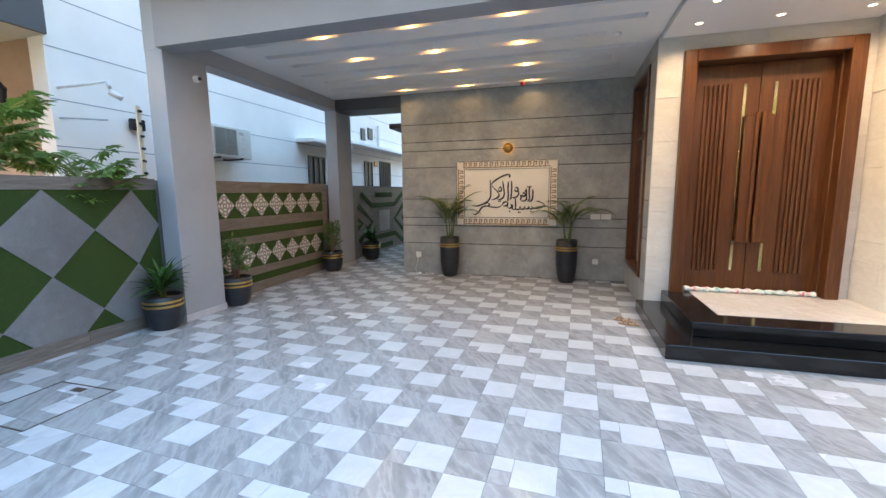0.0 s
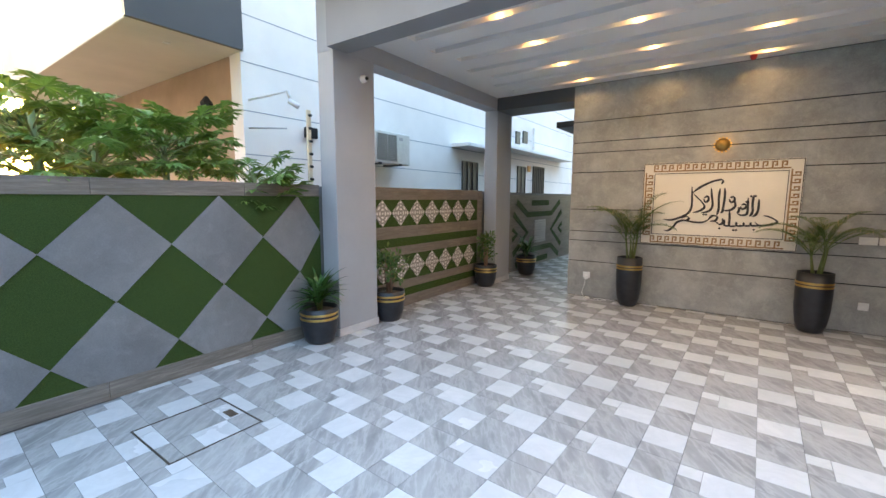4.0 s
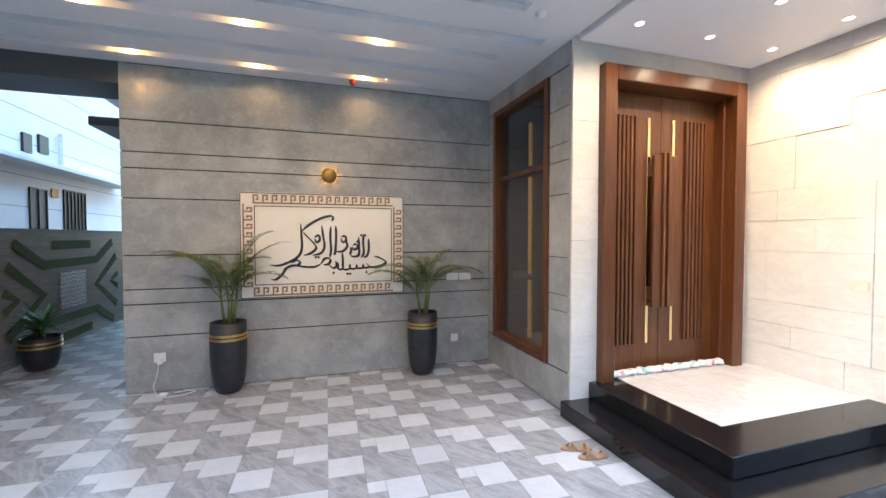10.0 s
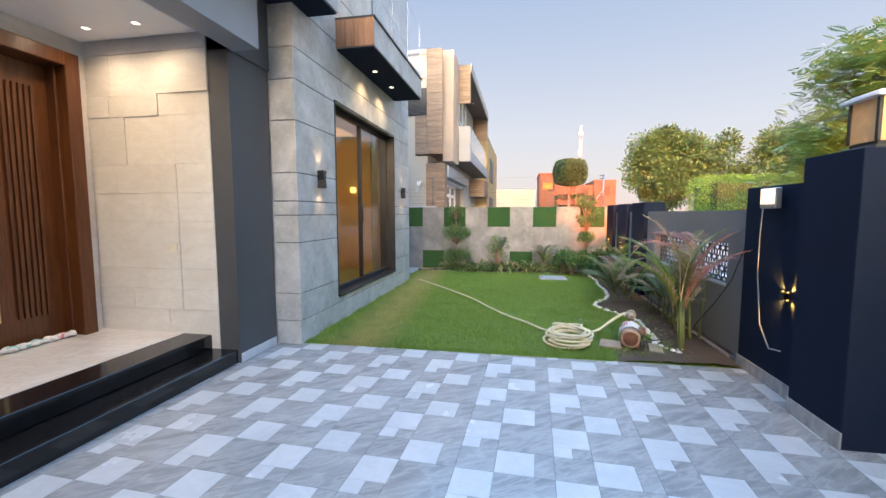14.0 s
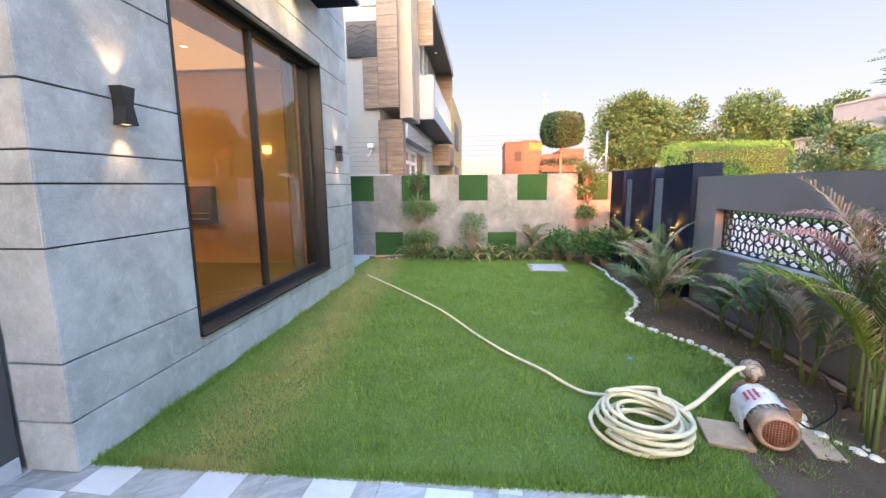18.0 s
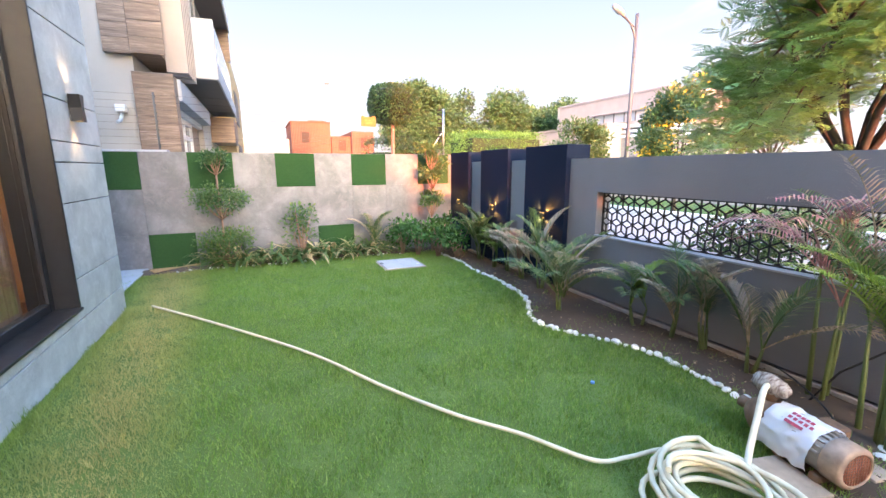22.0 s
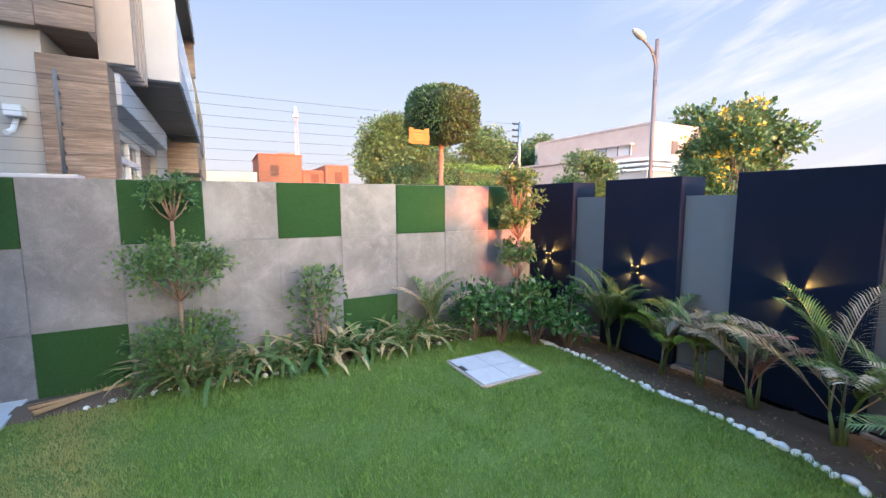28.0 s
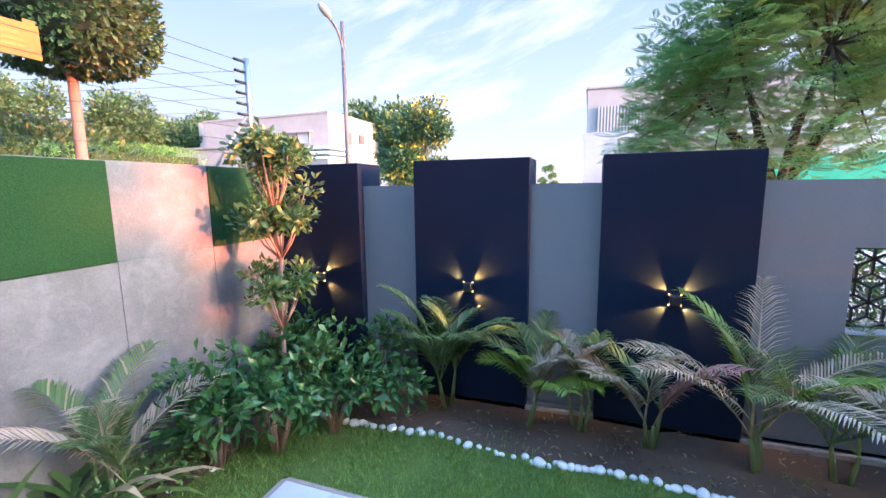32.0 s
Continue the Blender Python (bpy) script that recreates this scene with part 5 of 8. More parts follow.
def shrub(label, x, y, z, seed, h, r, n, leafsize, mat="leaf_bush", stem="stem_pink", name="garden_shrub", clumps=9, parent=None, aspect=0.45, group="", tiers=None):
    """Several thin stems that carry clumps of leaves."""
    rng = random.Random(seed)
    t = parent or thing(name, label, "shrub", x, y, z, 0, group)
    o = Vector((0, 0, 0)) if parent is None else Vector((x, y, z))
    s, bm = Soup(), bmesh.new()
    spots = tiers or [(rng.uniform(0.35, 0.95), rng.uniform(0.3, 1.0), rng.uniform(0.25, 0.45)) for _ in range(clumps)]
    per = max(6, n // len(spots))
    for i, (fz, fr, cr) in enumerate(spots):
        a = 2.4 * i + rng.uniform(-0.3, 0.3)
        c = o + Vector((math.cos(a) * r * fr * 0.75, math.sin(a) * r * fr * 0.75, h * fz))
        if stem:
            tube(bm, [o + Vector((math.cos(a) * 0.02, math.sin(a) * 0.02, 0)), o.lerp(c, 0.5) + Vector((0, 0, h * 0.06)), c], [0.011, 0.008, 0.004], 6)
        leaf_cloud(s, rng, c, (r * cr * 1.5, r * cr * 1.5, r * cr * 1.2), per, leafsize, aspect, 0.25)
    if stem:
        part("stem", bm, stem, t)
    else:
        bm.free()
    s.make("foliage", mat, t)
    return t


def strap_clump(label, x, y, seed, n, length, mat="leaf_blade", width=0.035, z=0.02, group="blade plants by the wall"):
    rng = random.Random(seed)
    t = thing("blade_plant", label, "plant", x, y, z, 0, group)
    s = Soup()
    for i in range(n):
        a, up, L = rng.uniform(0, 6.28), rng.uniform(0.5, 1.3), length * rng.uniform(0.6, 1.1)
        h = Vector((math.cos(a), math.sin(a), 0))
        p, pts = Vector((h.x * 0.03, h.y * 0.03, 0)), []
        for k in range(6):
            pts.append(p.copy())
            p = p + (h * math.cos(up) + Vector((0, 0, math.sin(up)))) * L / 5
            up -= rng.uniform(0.15, 0.5)
        s.blade(pts, width * rng.uniform(0.7, 1.2))
    s.make("leaves", mat, t)
    return t


# pots in the porch
def pot(x, y, tall, group):
    t = thing("plant_pot", "tall black glazed pot with two gold bands" if tall else "round black glazed pot with two gold bands", "plant pot", x, y, 0, 0, group)
    if tall:
        H, prof = 0.74, [(0.0, 0.0), (0.1, 0.0), (0.125, 0.02), (0.155, 0.12), (0.175, 0.3), (0.18, 0.5), (0.175, 0.74), (0.158, 0.74), (0.158, 0.69), (0.0, 0.69)]
    else:
        H, prof = 0.40, [(0.0, 0.0), (0.13, 0.0), (0.15, 0.02), (0.185, 0.12), (0.205, 0.28), (0.205, 0.40), (0.188, 0.40), (0.188, 0.36), (0.0, 0.36)]
    part("body", lathe(prof, 32), "pot", t, "", True)
    r = 0.182 if tall else 0.2085
    for z in ((0.56, 0.60) if tall else (0.275, 0.325)):
        part("gold_band", lathe([(r - 0.004, z), (r, z + 0.003), (r, z + 0.024), (r - 0.004, z + 0.027)], 32), "gold", t)
    part("soil", lathe([(0.0, H - 0.035), (0.1, H - 0.03), (0.16 if tall else 0.19, H - 0.045)], 20), "soil", t)
    return H
h = pot(-1.7, 8.05, True, "tall porch pots")
palm("feathery green palm growing in the tall black pot", -1.7, 8.05, h - 0.05, 11, 18, 0.84, 0.2, stems=6, lift=(0.75, 1.5), trunk=0.3, pairs=36, width=0.008, droop=0.85)
h = pot(0.40, 8.0, True, "tall porch pots")
palm("feathery green palm growing in the tall black pot", 0.40, 8.0, h - 0.05, 23, 17, 0.7, 0.18, stems=6, lift=(0.75, 1.5), trunk=0.3, pairs=36, width=0.008, droop=0.85)
for i, (x, y, kind) in enumerate(((-4.17, 4.27, "fan"), (-4.12, 5.36, "bush"), (-4.15, 8.0, "bush"), (-4.05, 9.58, "fan"))):
    h = pot(x, y, False, "round porch pots")
    if kind == "bush":
        shrub("small leafy citrus shrub in the round black pot", x, y, h - 0.04, 40 + i, 0.55 if i == 1 else 0.62, 0.24 if i == 1 else 0.2, 420, 0.07, "leaf_bush", "stem_pink", "potted_shrub", 10)
    else:
        rng = random.Random(60 + i)
        t = thing("potted_dracaena", "green rosette plant with strap leaves in the round black pot", "plant", x, y, h - 0.04)
        bm = bmesh.new()
        s = Soup()
        for c, z0 in (((0.03, 0.02), 0.18), ((-0.07, 0.05), 0.13), ((0.05, -0.07), 0.11)):
            tube(bm, [(c[0] * 0.5, c[1] * 0.5, 0), (c[0], c[1], z0)], 0.012, 7)
            for k in range(32):
                a, up, L = rng.uniform(0, 6.28), rng.uniform(0.15, 1.4), rng.uniform(0.24, 0.4)
                hh = Vector((math.cos(a), math.sin(a), 0))
                p, pts = Vector((c[0], c[1], z0 + rng.uniform(-0.05, 0.05))), []
                for q in range(5):
                    pts.append(p.copy())
                    p = p + (hh * math.cos(up) + Vector((0, 0, math.sin(up)))) * L / 4
                    up -= 0.22
                s.blade(pts, 0.042)
        part("stem", bm, "stem_green", t)
        s.make("leaves", "leaf_glossy", t)

# ---- garden: bed, grass, edging stones, planting ----
def bed_edge(x):
    """The line between lawn and planting bed along the street wall."""
    near = max(0.0, min(1.0, (5.25 - x) / 0.45))
    return 0.15 - 0.03 * max(0.0, min(1.0, x - 8.6)) + 0.43 * math.exp(-((x - 7.06) / 0.54) ** 2) + 0.66 * near * near * (3 - 2 * near) + 0.02 * math.sin(x * 5)

# bed of bare soil, uneven
nx, ny = 90, 16
vs, fs = [], []
for i in range(nx):
    x = 4.291 + (XE - 4.31) * i / (nx - 1)
    e = bed_edge(x) - 0.03
    for j in range(ny):
        y = YF + (e - YF) * j / (ny - 1)
        s = j / (ny - 1)
        vs.append((x, y, 0.006 + max(0.0, 0.05 * math.sin(math.pi * s) * (0.6 + 0.8 * noise.noise(Vector((x * 2, y * 2, 0)))) + 0.014 * noise.noise(Vector((x * 11, y * 11, 3))))))
for i in range(nx - 1):
    for j in range(ny - 1):
        a = i * ny + j
        fs.append((a, a + ny, a + ny + 1, a + 1))
tagged(mesh_from("planting_bed", vs, fs, "soil", smooth=True), "bare brown soil bed along the street wall", "soil bed", "", "structure")
vs, fs = [], []
for i in range(60):
    y = YF + 0.2 + 4.9 * i / 59
    w = 0.38 + 0.04 * math.sin(y * 3.1)
    for j in range(6):
        x = XE - 0.02 - w * (1 - j / 5)
        vs.append((x, y, 0.006 + 0.03 * math.sin(math.pi * j / 5) + 0.012 * noise.noise(Vector((x * 9, y * 9, 1)))))
for i in range(59):
    for j in range(5):
        a = i * 6 + j
        fs.append((a, a + 1, a + 7, a + 6))
tagged(mesh_from("planting_bed", vs, fs, "soil", smooth=True), "narrow soil bed along the garden wall", "soil bed", "", "structure")

# grass blades
def grass(name, n, ok, hmin, hmax, x0, x1, y0, y1, seed):
    rs = np.random.RandomState(seed)
    P = np.stack([rs.uniform(x0, x1, n), rs.uniform(y0, y1, n)], 1)
    keep = np.array([ok(x, y) for x, y in P])
    P = P[keep]
    n = len(P)
    a = rs.uniform(0, 2 * np.pi, n)
    h = rs.uniform(hmin, hmax, n) * (0.8 + 0.45 * np.sin(P[:, 0] * 9.1 + 2 * np.sin(P[:, 1] * 5.3)) * np.sin(P[:, 1] * 8.3 + P[:, 0] * 2.7)) * (0.75 + 0.5 * rs.rand(n) ** 4)
    w = rs.uniform(0.002, 0.004, n)
    lean, la = rs.uniform(0.1, 0.9, n) * h, rs.uniform(0, 2 * np.pi, n)
    z = np.full(n, -0.002)
    dx, dy = np.cos(a) * w, np.sin(a) * w
    A = np.stack([P[:, 0] - dx, P[:, 1] - dy, z], 1)
    B = np.stack([P[:, 0] + dx, P[:, 1] + dy, z], 1)
    C = np.stack([P[:, 0] + np.cos(la) * lean, P[:, 1] + np.sin(la) * lean, h], 1)
    V = np.stack([A, B, C], 1).reshape(-1, 3)
    me = bpy.data.meshes.new(name)
    me.vertices.add(len(V))
    me.vertices.foreach_set("co", V.ravel())
    me.loops.add(len(V))
    me.loops.foreach_set("vertex_index", np.arange(len(V)))
    me.polygons.add(n)
    me.polygons.foreach_set("loop_start", np.arange(0, len(V), 3))
    me.update(calc_edges=True)
    me.materials.append(M["grass"])
    return tagged(new(name, me), "short mown green lawn grass", "grass", "", "stuff")

g = Net("grass_blade")
v = g.coords(world=True)
patch, isl = g.noise(v, 1.1, 4.0, 0.6), g.island()
col = g.ramp(isl, [(0.0, (0.13, 0.235, 0.042)), (0.6, (0.22, 0.36, 0.073)), (1.0, (0.33, 0.43, 0.12))])
# a worn yellow track runs diagonally from the porch to the house corner
sx = g.add("ShaderNodeSeparateXYZ")
g.link(v, sx.inputs[0])
dist = g.maths("ABSOLUTE", g.maths("SUBTRACT", sx.outputs[1], g.maths("ADD", 3.42, g.maths("MULTIPLY", sx.outputs[0], 0.073))))
worn = g.maths("MULTIPLY", g.ramp(g.maths("ADD", dist, g.maths("MULTIPLY", patch, 0.18)), [(0.16, (1, 1, 1)), (0.58, (0, 0, 0))]), 0.95)
col = g.mix(worn, col, (0.5, 0.43, 0.18))
col = g.mix(g.maths("MULTIPLY", patch, 0.3), col, (0.12, 0.2, 0.04))
trn = g.add("ShaderNodeBsdfTranslucent")
g.link(col, trn.inputs[0])
mx = g.add("ShaderNodeMixShader")
mx.inputs[0].default_value = 0.4
g.set(col, 0.5, spec=0.3)
g.link(g.b.outputs[0], mx.inputs[1])
g.link(trn.outputs[0], mx.inputs[2])
g.link(mx.outputs[0], g.out.inputs[0])
M["grass"] = g.m
def on_lawn(x, y):
    if y > YG - 0.02 and x < 9.14:
        return False
    return y > bed_edge(x) + 0.02 * math.sin(x * 40) and x < XE - 0.37 - 0.04 * math.sin(y * 3.1) and not (9.69 < x < 10.35 and 0.73 < y < 1.36)
grass("lawn_grass", 260000, on_lawn, 0.02, 0.055, 4.27, XE, 0.0, 5.2, 1)
grass("lawn_tufts", 9000, on_lawn, 0.05, 0.09, 4.27, XE, 0.0, 4.4, 2)
def weedy(x, y):
    return noise.noise(Vector((x * 2.2, y * 2.2, 5))) > -0.02 and (y < bed_edge(x) or x > XE - 0.4)
grass("bed_weeds", 42000, weedy, 0.03, 0.09, 4.34, XE - 0.05, YF + 0.25, 4.4, 3)

# white edging stones
rng = random.Random(8)
bm0 = bmesh.new()
bmesh.ops.create_icosphere(bm0, subdivisions=2, radius=1.0)
for v_ in bm0.verts:
    v_.co *= 1 + 0.16 * noise.noise(v_.co * 1.4)
peb = bpy.data.meshes.new("edging_stone")
bm0.to_mesh(peb)
bm0.free()
peb.materials.append(plain("white_pebble", (0.72, 0.72, 0.69), 0.5, 0, 0.1))
for p in peb.polygons:
    p.use_smooth = True
def stone(x, y, s=1.0):
    ob = new("edging_stone", peb)
    k = rng.uniform(0.014, 0.034) * s
    ob.matrix_world = pose(x, y, k * 0.45, rng.uniform(-25, 25), rng.uniform(-25, 25), rng.uniform(0, 360)) @ Matrix.Diagonal((k * rng.uniform(0.9, 1.4), k, k * rng.uniform(0.6, 0.85), 1))
    tagged(ob, "small white painted edging stone beside the lawn", "stone", "white lawn edging stones")
x = 5.2
while x < XE - 0.5:
    stone(x, bed_edge(x) + rng.uniform(-0.02, 0.02))
    x += rng.uniform(0.032, 0.07)
y = 0.8
while y < 4.3:
    if rng.random() < 0.62:
        stone(XE - 0.38 - 0.04 * math.sin(y * 3.1) + rng.uniform(-0.03, 0.03), y, 0.9)
    y += rng.uniform(0.06, 0.1)
for x, y in ((4.7, 0.12), (4.64, 0.08), (4.72, 0.04), (4.85, 0.2), (4.95, 0.24), (5.05, 0.2), (4.78, 0.16)):
    stone(x, y, 1.5)

# palms along the street wall
palm("tall clumping palm with pink and green fronds beside the street wall", 4.76, -0.03, 0.02, 71, 20, 0.98, 0.24, ("leaf_palm", "leaf_lime", "leaf_palm_pink", "leaf_palm", "leaf_palm_dry"), 6, (1.05, 1.54), 32, 0.55, 0.13, "garden_palm", width=0.011, droop=0.62)
palm("pink-tipped palm fronds leaning on the lattice screen", 5.15, -0.25, 0.02, 72, 8, 0.95, 0.22, ("leaf_palm_pink",), 3, (0.9, 1.45), 28, 0.75, 0.08, "garden_palm", width=0.011, aim=(1.0, 1.6))
PALMS = [(5.57, -0.23, 73, 8, 0.72, ("leaf_palm_dry", "leaf_palm")), (5.92, -0.26, 74, 7, 0.62, ("leaf_palm", "leaf_palm_dry", "leaf_palm_dry")), (6.26, -0.25, 75, 7, 0.62, ("leaf_palm_dry", "leaf_palm")), (6.55, -0.2, 84, 6, 0.5, ("leaf_lime", "leaf_palm")),
         (7.2, 0.17, 76, 15, 0.72, ("leaf_palm", "leaf_palm_dry", "leaf_palm")), (7.55, -0.1, 77, 8, 0.7, ("leaf_palm", "leaf_palm", "leaf_lime")), (7.9, -0.08, 78, 9, 0.8, ("leaf_palm_dry", "leaf_lime", "leaf_palm_dry", "leaf_palm")),
         (8.42, -0.2, 79, 7, 0.66, ("leaf_palm_dry", "leaf_palm_pink", "leaf_palm")), (8.83, -0.22, 80, 7, 0.45, ("leaf_palm", "leaf_palm_dry")), (9.18, -0.18, 81, 10, 0.5, ("leaf_lime", "leaf_palm_dry", "leaf_palm")), (9.72, -0.25, 82, 18, 0.66, ("leaf_palm",)), (10.95, 1.2, 83, 9, 0.62, ("leaf_palm", "leaf_palm_dry"))]
for x, y, seed, n, L, mats in PALMS:
    palm("small garden palm with part-dried feathery fronds" if "leaf_palm_dry" in mats else "small green garden palm with feathery fronds", x, y, 0.02, seed, n, L * 1.08, 0.22, mats, 3, (0.8, 1.54), 34, 0.22, 0.06, "garden_palm", group="palms along the street wall", width=0.011, droop=0.62)

# shrubs by the far wall
def tiered(label, x, y, seed, levels, leaf, mat="leaf_bush", stems=9):
    """A cloud-pruned shrub: a trunk that opens like a vase under each head of leaves."""
    rng = random.Random(seed)
    t = thing("tiered_shrub", label, "shrub", x, y, 0.02)
    bm, s = bmesh.new(), Soup()
    low = Vector((0, 0, 0))
    for z0, z1, r, n in levels:
        neck = Vector((rng.uniform(-0.03, 0.03), rng.uniform(-0.03, 0.03), z0))
        tube(bm, [low, low.lerp(neck, 0.5) + Vector((0.012, 0.01, 0)), neck], [0.019, 0.016, 0.014], 7)
        for i in range(stems):
            a, q = 2.4 * i + rng.uniform(-0.3, 0.3), math.sqrt((i + 0.5) / stems)
            c = neck + Vector((math.cos(a) * r * 0.72 * q, math.sin(a) * r * 0.72 * q, (z1 - z0) * rng.uniform(0.45, 0.95)))
            m = neck.lerp(c, 0.55) + Vector((0, 0, -0.1 * (z1 - z0) * q))
            tube(bm, [neck, m, c], [0.008, 0.006, 0.003], 5)
            cr = r * rng.uniform(0.3, 0.42)
            leaf_cloud(s, rng, c, (cr, cr, min(cr * 0.8, (z1 - z0) * 0.52)), n // stems, leaf, 0.45, 0.2)
        low = neck
    part("stem", bm, "stem_pink", t)
    s.make("foliage", mat, t)
    return t
tiered("three-tiered clipped shrub with bare pale stems", 10.93, 3.55, 91, ((0.08, 0.6, 0.47, 2000), (0.72, 1.2, 0.48, 2000), (1.38, 1.74, 0.23, 800)), 0.05, stems=14)
shrub("upright shrub with bright green leaves by the garden wall", 10.95, 2.42, 0.02, 92, 0.95, 0.26, 420, 0.07, "leaf_bush", clumps=11)
tiered("tall tiered corner shrub with glossy leaves and pink stems", 10.73, 0.2, 93, ((0.62, 1.06, 0.26, 600), (1.1, 1.6, 0.3, 800), (1.4, 2.02, 0.26, 800)), 0.065, stems=10)
for x, y, s in ((10.35, 0.25, 94), (10.8, 0.75, 95), (10.1, 0.0, 96), (10.55, 0.55, 97), (10.9, -0.1, 98)):
    shrub("dense low shrub with dark glossy leaves", x, y, 0.0, s, 0.6, 0.32, 520, 0.085, "leaf_glossy", group="glossy corner shrubs", clumps=12)
for i in range(17):
    y = 1.25 + 0.15 * i
    strap_clump("low plant with green and straw-coloured strap leaves", 11.0 + 0.09 * math.sin(i * 2.1), y, 120 + i, 26, 0.58, width=0.06)
for i in range(10):
    shrub("loose low green groundcover", 10.88 + 0.06 * math.sin(i * 1.7), 0.75 + 0.34 * i, 0.0, 150 + i, 0.2, 0.24, 420, 0.032, "leaf_bush", None, "groundcover", 6, group="groundcover clumps")
broom = thing("garden_broom", "straw hand broom lying by the garden wall", "broom", 11.08, 4.11, 0.02, -62)
bm = bmesh.new()
for i in range(40):
    a = rng.uniform(-0.09, 0.09)
    rod(bm, (0, 0, 0.02), (-0.45, a * 1.3, 0.015 + rng.uniform(0, 0.03)), 0.0025, 4)
part("bristles", bm, plain("straw", (0.45, 0.3, 0.16), 0.8), broom)
bm = bmesh.new()
rod(bm, (-0.02, 0, 0.02), (0.2, 0, 0.02), 0.016, 8)
part("handle", bm, plain("straw_handle", (0.4, 0.26, 0.14), 0.7), broom)

# tiled access cover in the lawn
ac = thing("lawn_access_cover", "square cover of four white marble tiles set in the lawn", "access cover", 10.02, 1.045, 0.0)
for i in range(2):
    for j in range(2):
        part("cover_tile", boxes((-0.3 + 0.3 * i + 0.002, 0.3 * i - 0.002, -0.29 + 0.29 * j + 0.002, 0.29 * j - 0.002, 0.0, 0.022), bev=0.002), "floor_white", ac)
bm = bmesh.new()
for r in ((-0.335, 0.335, -0.325, -0.295), (-0.335, 0.335, 0.295, 0.325), (-0.335, -0.305, -0.325, 0.325), (0.305, 0.335, -0.325, 0.325)):
    box(bm, r[0], r[1], r[2], r[3], 0.0, 0.016, bev=0.003)
part("frame", bm, plain("cement_edge", (0.34, 0.28, 0.24), 0.9), ac)
part("lift_slot", boxes((0.02, 0.13, 0.25, 0.29, 0.02, 0.024)), "black_plastic", ac)

# ---- hose and pump ----
HOSE = plain("cream_hose", (0.62, 0.56, 0.4), 0.55, 0, 0.12)
ho = thing("garden_hose", "cream garden hose coiled on the grass with a long loose end", "hose", 0, 0, 0)
bm = bmesh.new()
pts = []
for i in range(190):
    a = i / 190 * 2 * math.pi * 8.2
    turn = i / 190 * 8.2
    r = 0.285 + 0.022 * math.sin(turn * 5.3) - 0.11 * (turn % 2.3) / 2.3
    pts.append((4.81 + 0.045 * math.sin(turn * 3.1) + r * math.cos(a), 1.235 + 0.03 * math.cos(turn * 2.3) + 0.95 * r * math.sin(a), 0.02 + 0.021 * turn + 0.016 * math.sin(a * 1.5)))
tube(bm, pts, 0.0138, 8)
part("coil", bm, HOSE, ho)
def smooth_line(ctrl, n=12):
    P, out = [Vector(p) for p in ctrl], []
    for i in range(len(P) - 1):
        p0, p1, p2, p3 = P[max(i - 1, 0)], P[i], P[i + 1], P[min(i + 2, len(P) - 1)]
        for k in range(n):
            s = k / n
            out.append(0.5 * ((2 * p1) + (p2 - p0) * s + (2 * p0 - 5 * p1 + 4 * p2 - p3) * s * s + (3 * p1 - p0 - 3 * p2 + p3) * s ** 3))
    return out + [P[-1]]
bm = bmesh.new()
tube(bm, smooth_line([(5.04, 1.13, 0.14), (5.16, 1.2, 0.08), (5.22, 1.35, 0.04), (5.28, 1.53, 0.04), (5.6, 1.74, 0.04), (5.92, 2.0, 0.04), (6.4, 2.3, 0.04), (7.0, 2.62, 0.04), (7.53, 2.97, 0.04), (8.32, 3.56, 0.04), (9.06, 4.15, 0.04)]), 0.012, 8)
part("loose_end", bm, HOSE, ho)
bm = bmesh.new()
tube(bm, smooth_line([(4.86, 1.0, 0.14), (4.92, 0.88, 0.17), (4.98, 0.74, 0.26), (5.04, 0.6, 0.34), (5.06, 0.5, 0.34)]), 0.0155, 8)
part("pump_end", bm, HOSE, ho)

pump = thing("water_pump", "rusty electric water pump wrapped in a white plastic bag", "pump", 4.95, 0.52, 0.0, 167)
RUST = plain("rusty_iron", (0.2, 0.12, 0.075), 0.75, 0.3, 0.4)
ALU = plain("cast_aluminium", (0.4, 0.37, 0.33), 0.5, 0.5, 0.2)
def turned(prof, mat, name, loc, label="", seg=28):
    bm = lathe(prof, seg)
    bmesh.ops.transform(bm, matrix=Matrix.Translation(loc) @ Matrix.Rotation(radians(90), 4, "Y"), verts=bm.verts)
    return part(name, bm, mat, pump, label, True)
turned([(0.0, 0.0), (0.09, 0.0), (0.098, 0.012), (0.098, 0.24), (0.0, 0.24)], ALU, "motor", (0.0, 0, 0.15))
turned([(0.098, 0.0), (0.106, 0.005), (0.106, 0.085), (0.085, 0.1), (0.08, 0.092), (0.098, 0.08)], plain("peeling_cowl", (0.36, 0.25, 0.18), 0.6, 0.2, 0.35), "fan_cowl", (0.23, 0, 0.15))
bm = bmesh.new()
for k in range(-5, 6):
    w = math.sqrt(max(0.0, 0.083 ** 2 - (k * 0.015) ** 2))
    rod(bm, (0.318, -w, 0.15 + k * 0.015), (0.318, w, 0.15 + k * 0.015), 0.0026, 5)
    rod(bm, (0.32, k * 0.015, 0.15 - w), (0.32, k * 0.015, 0.15 + w), 0.0026, 5)
part("grille", bm, plain("rusty_grille", (0.3, 0.12, 0.07), 0.7), pump)
turned([(0.0, 0.0), (0.088, 0.0), (0.088, 0.01), (0.0, 0.012)], "black_plastic", "fan_shadow", (0.28, 0, 0.15))
bm = bmesh.new()
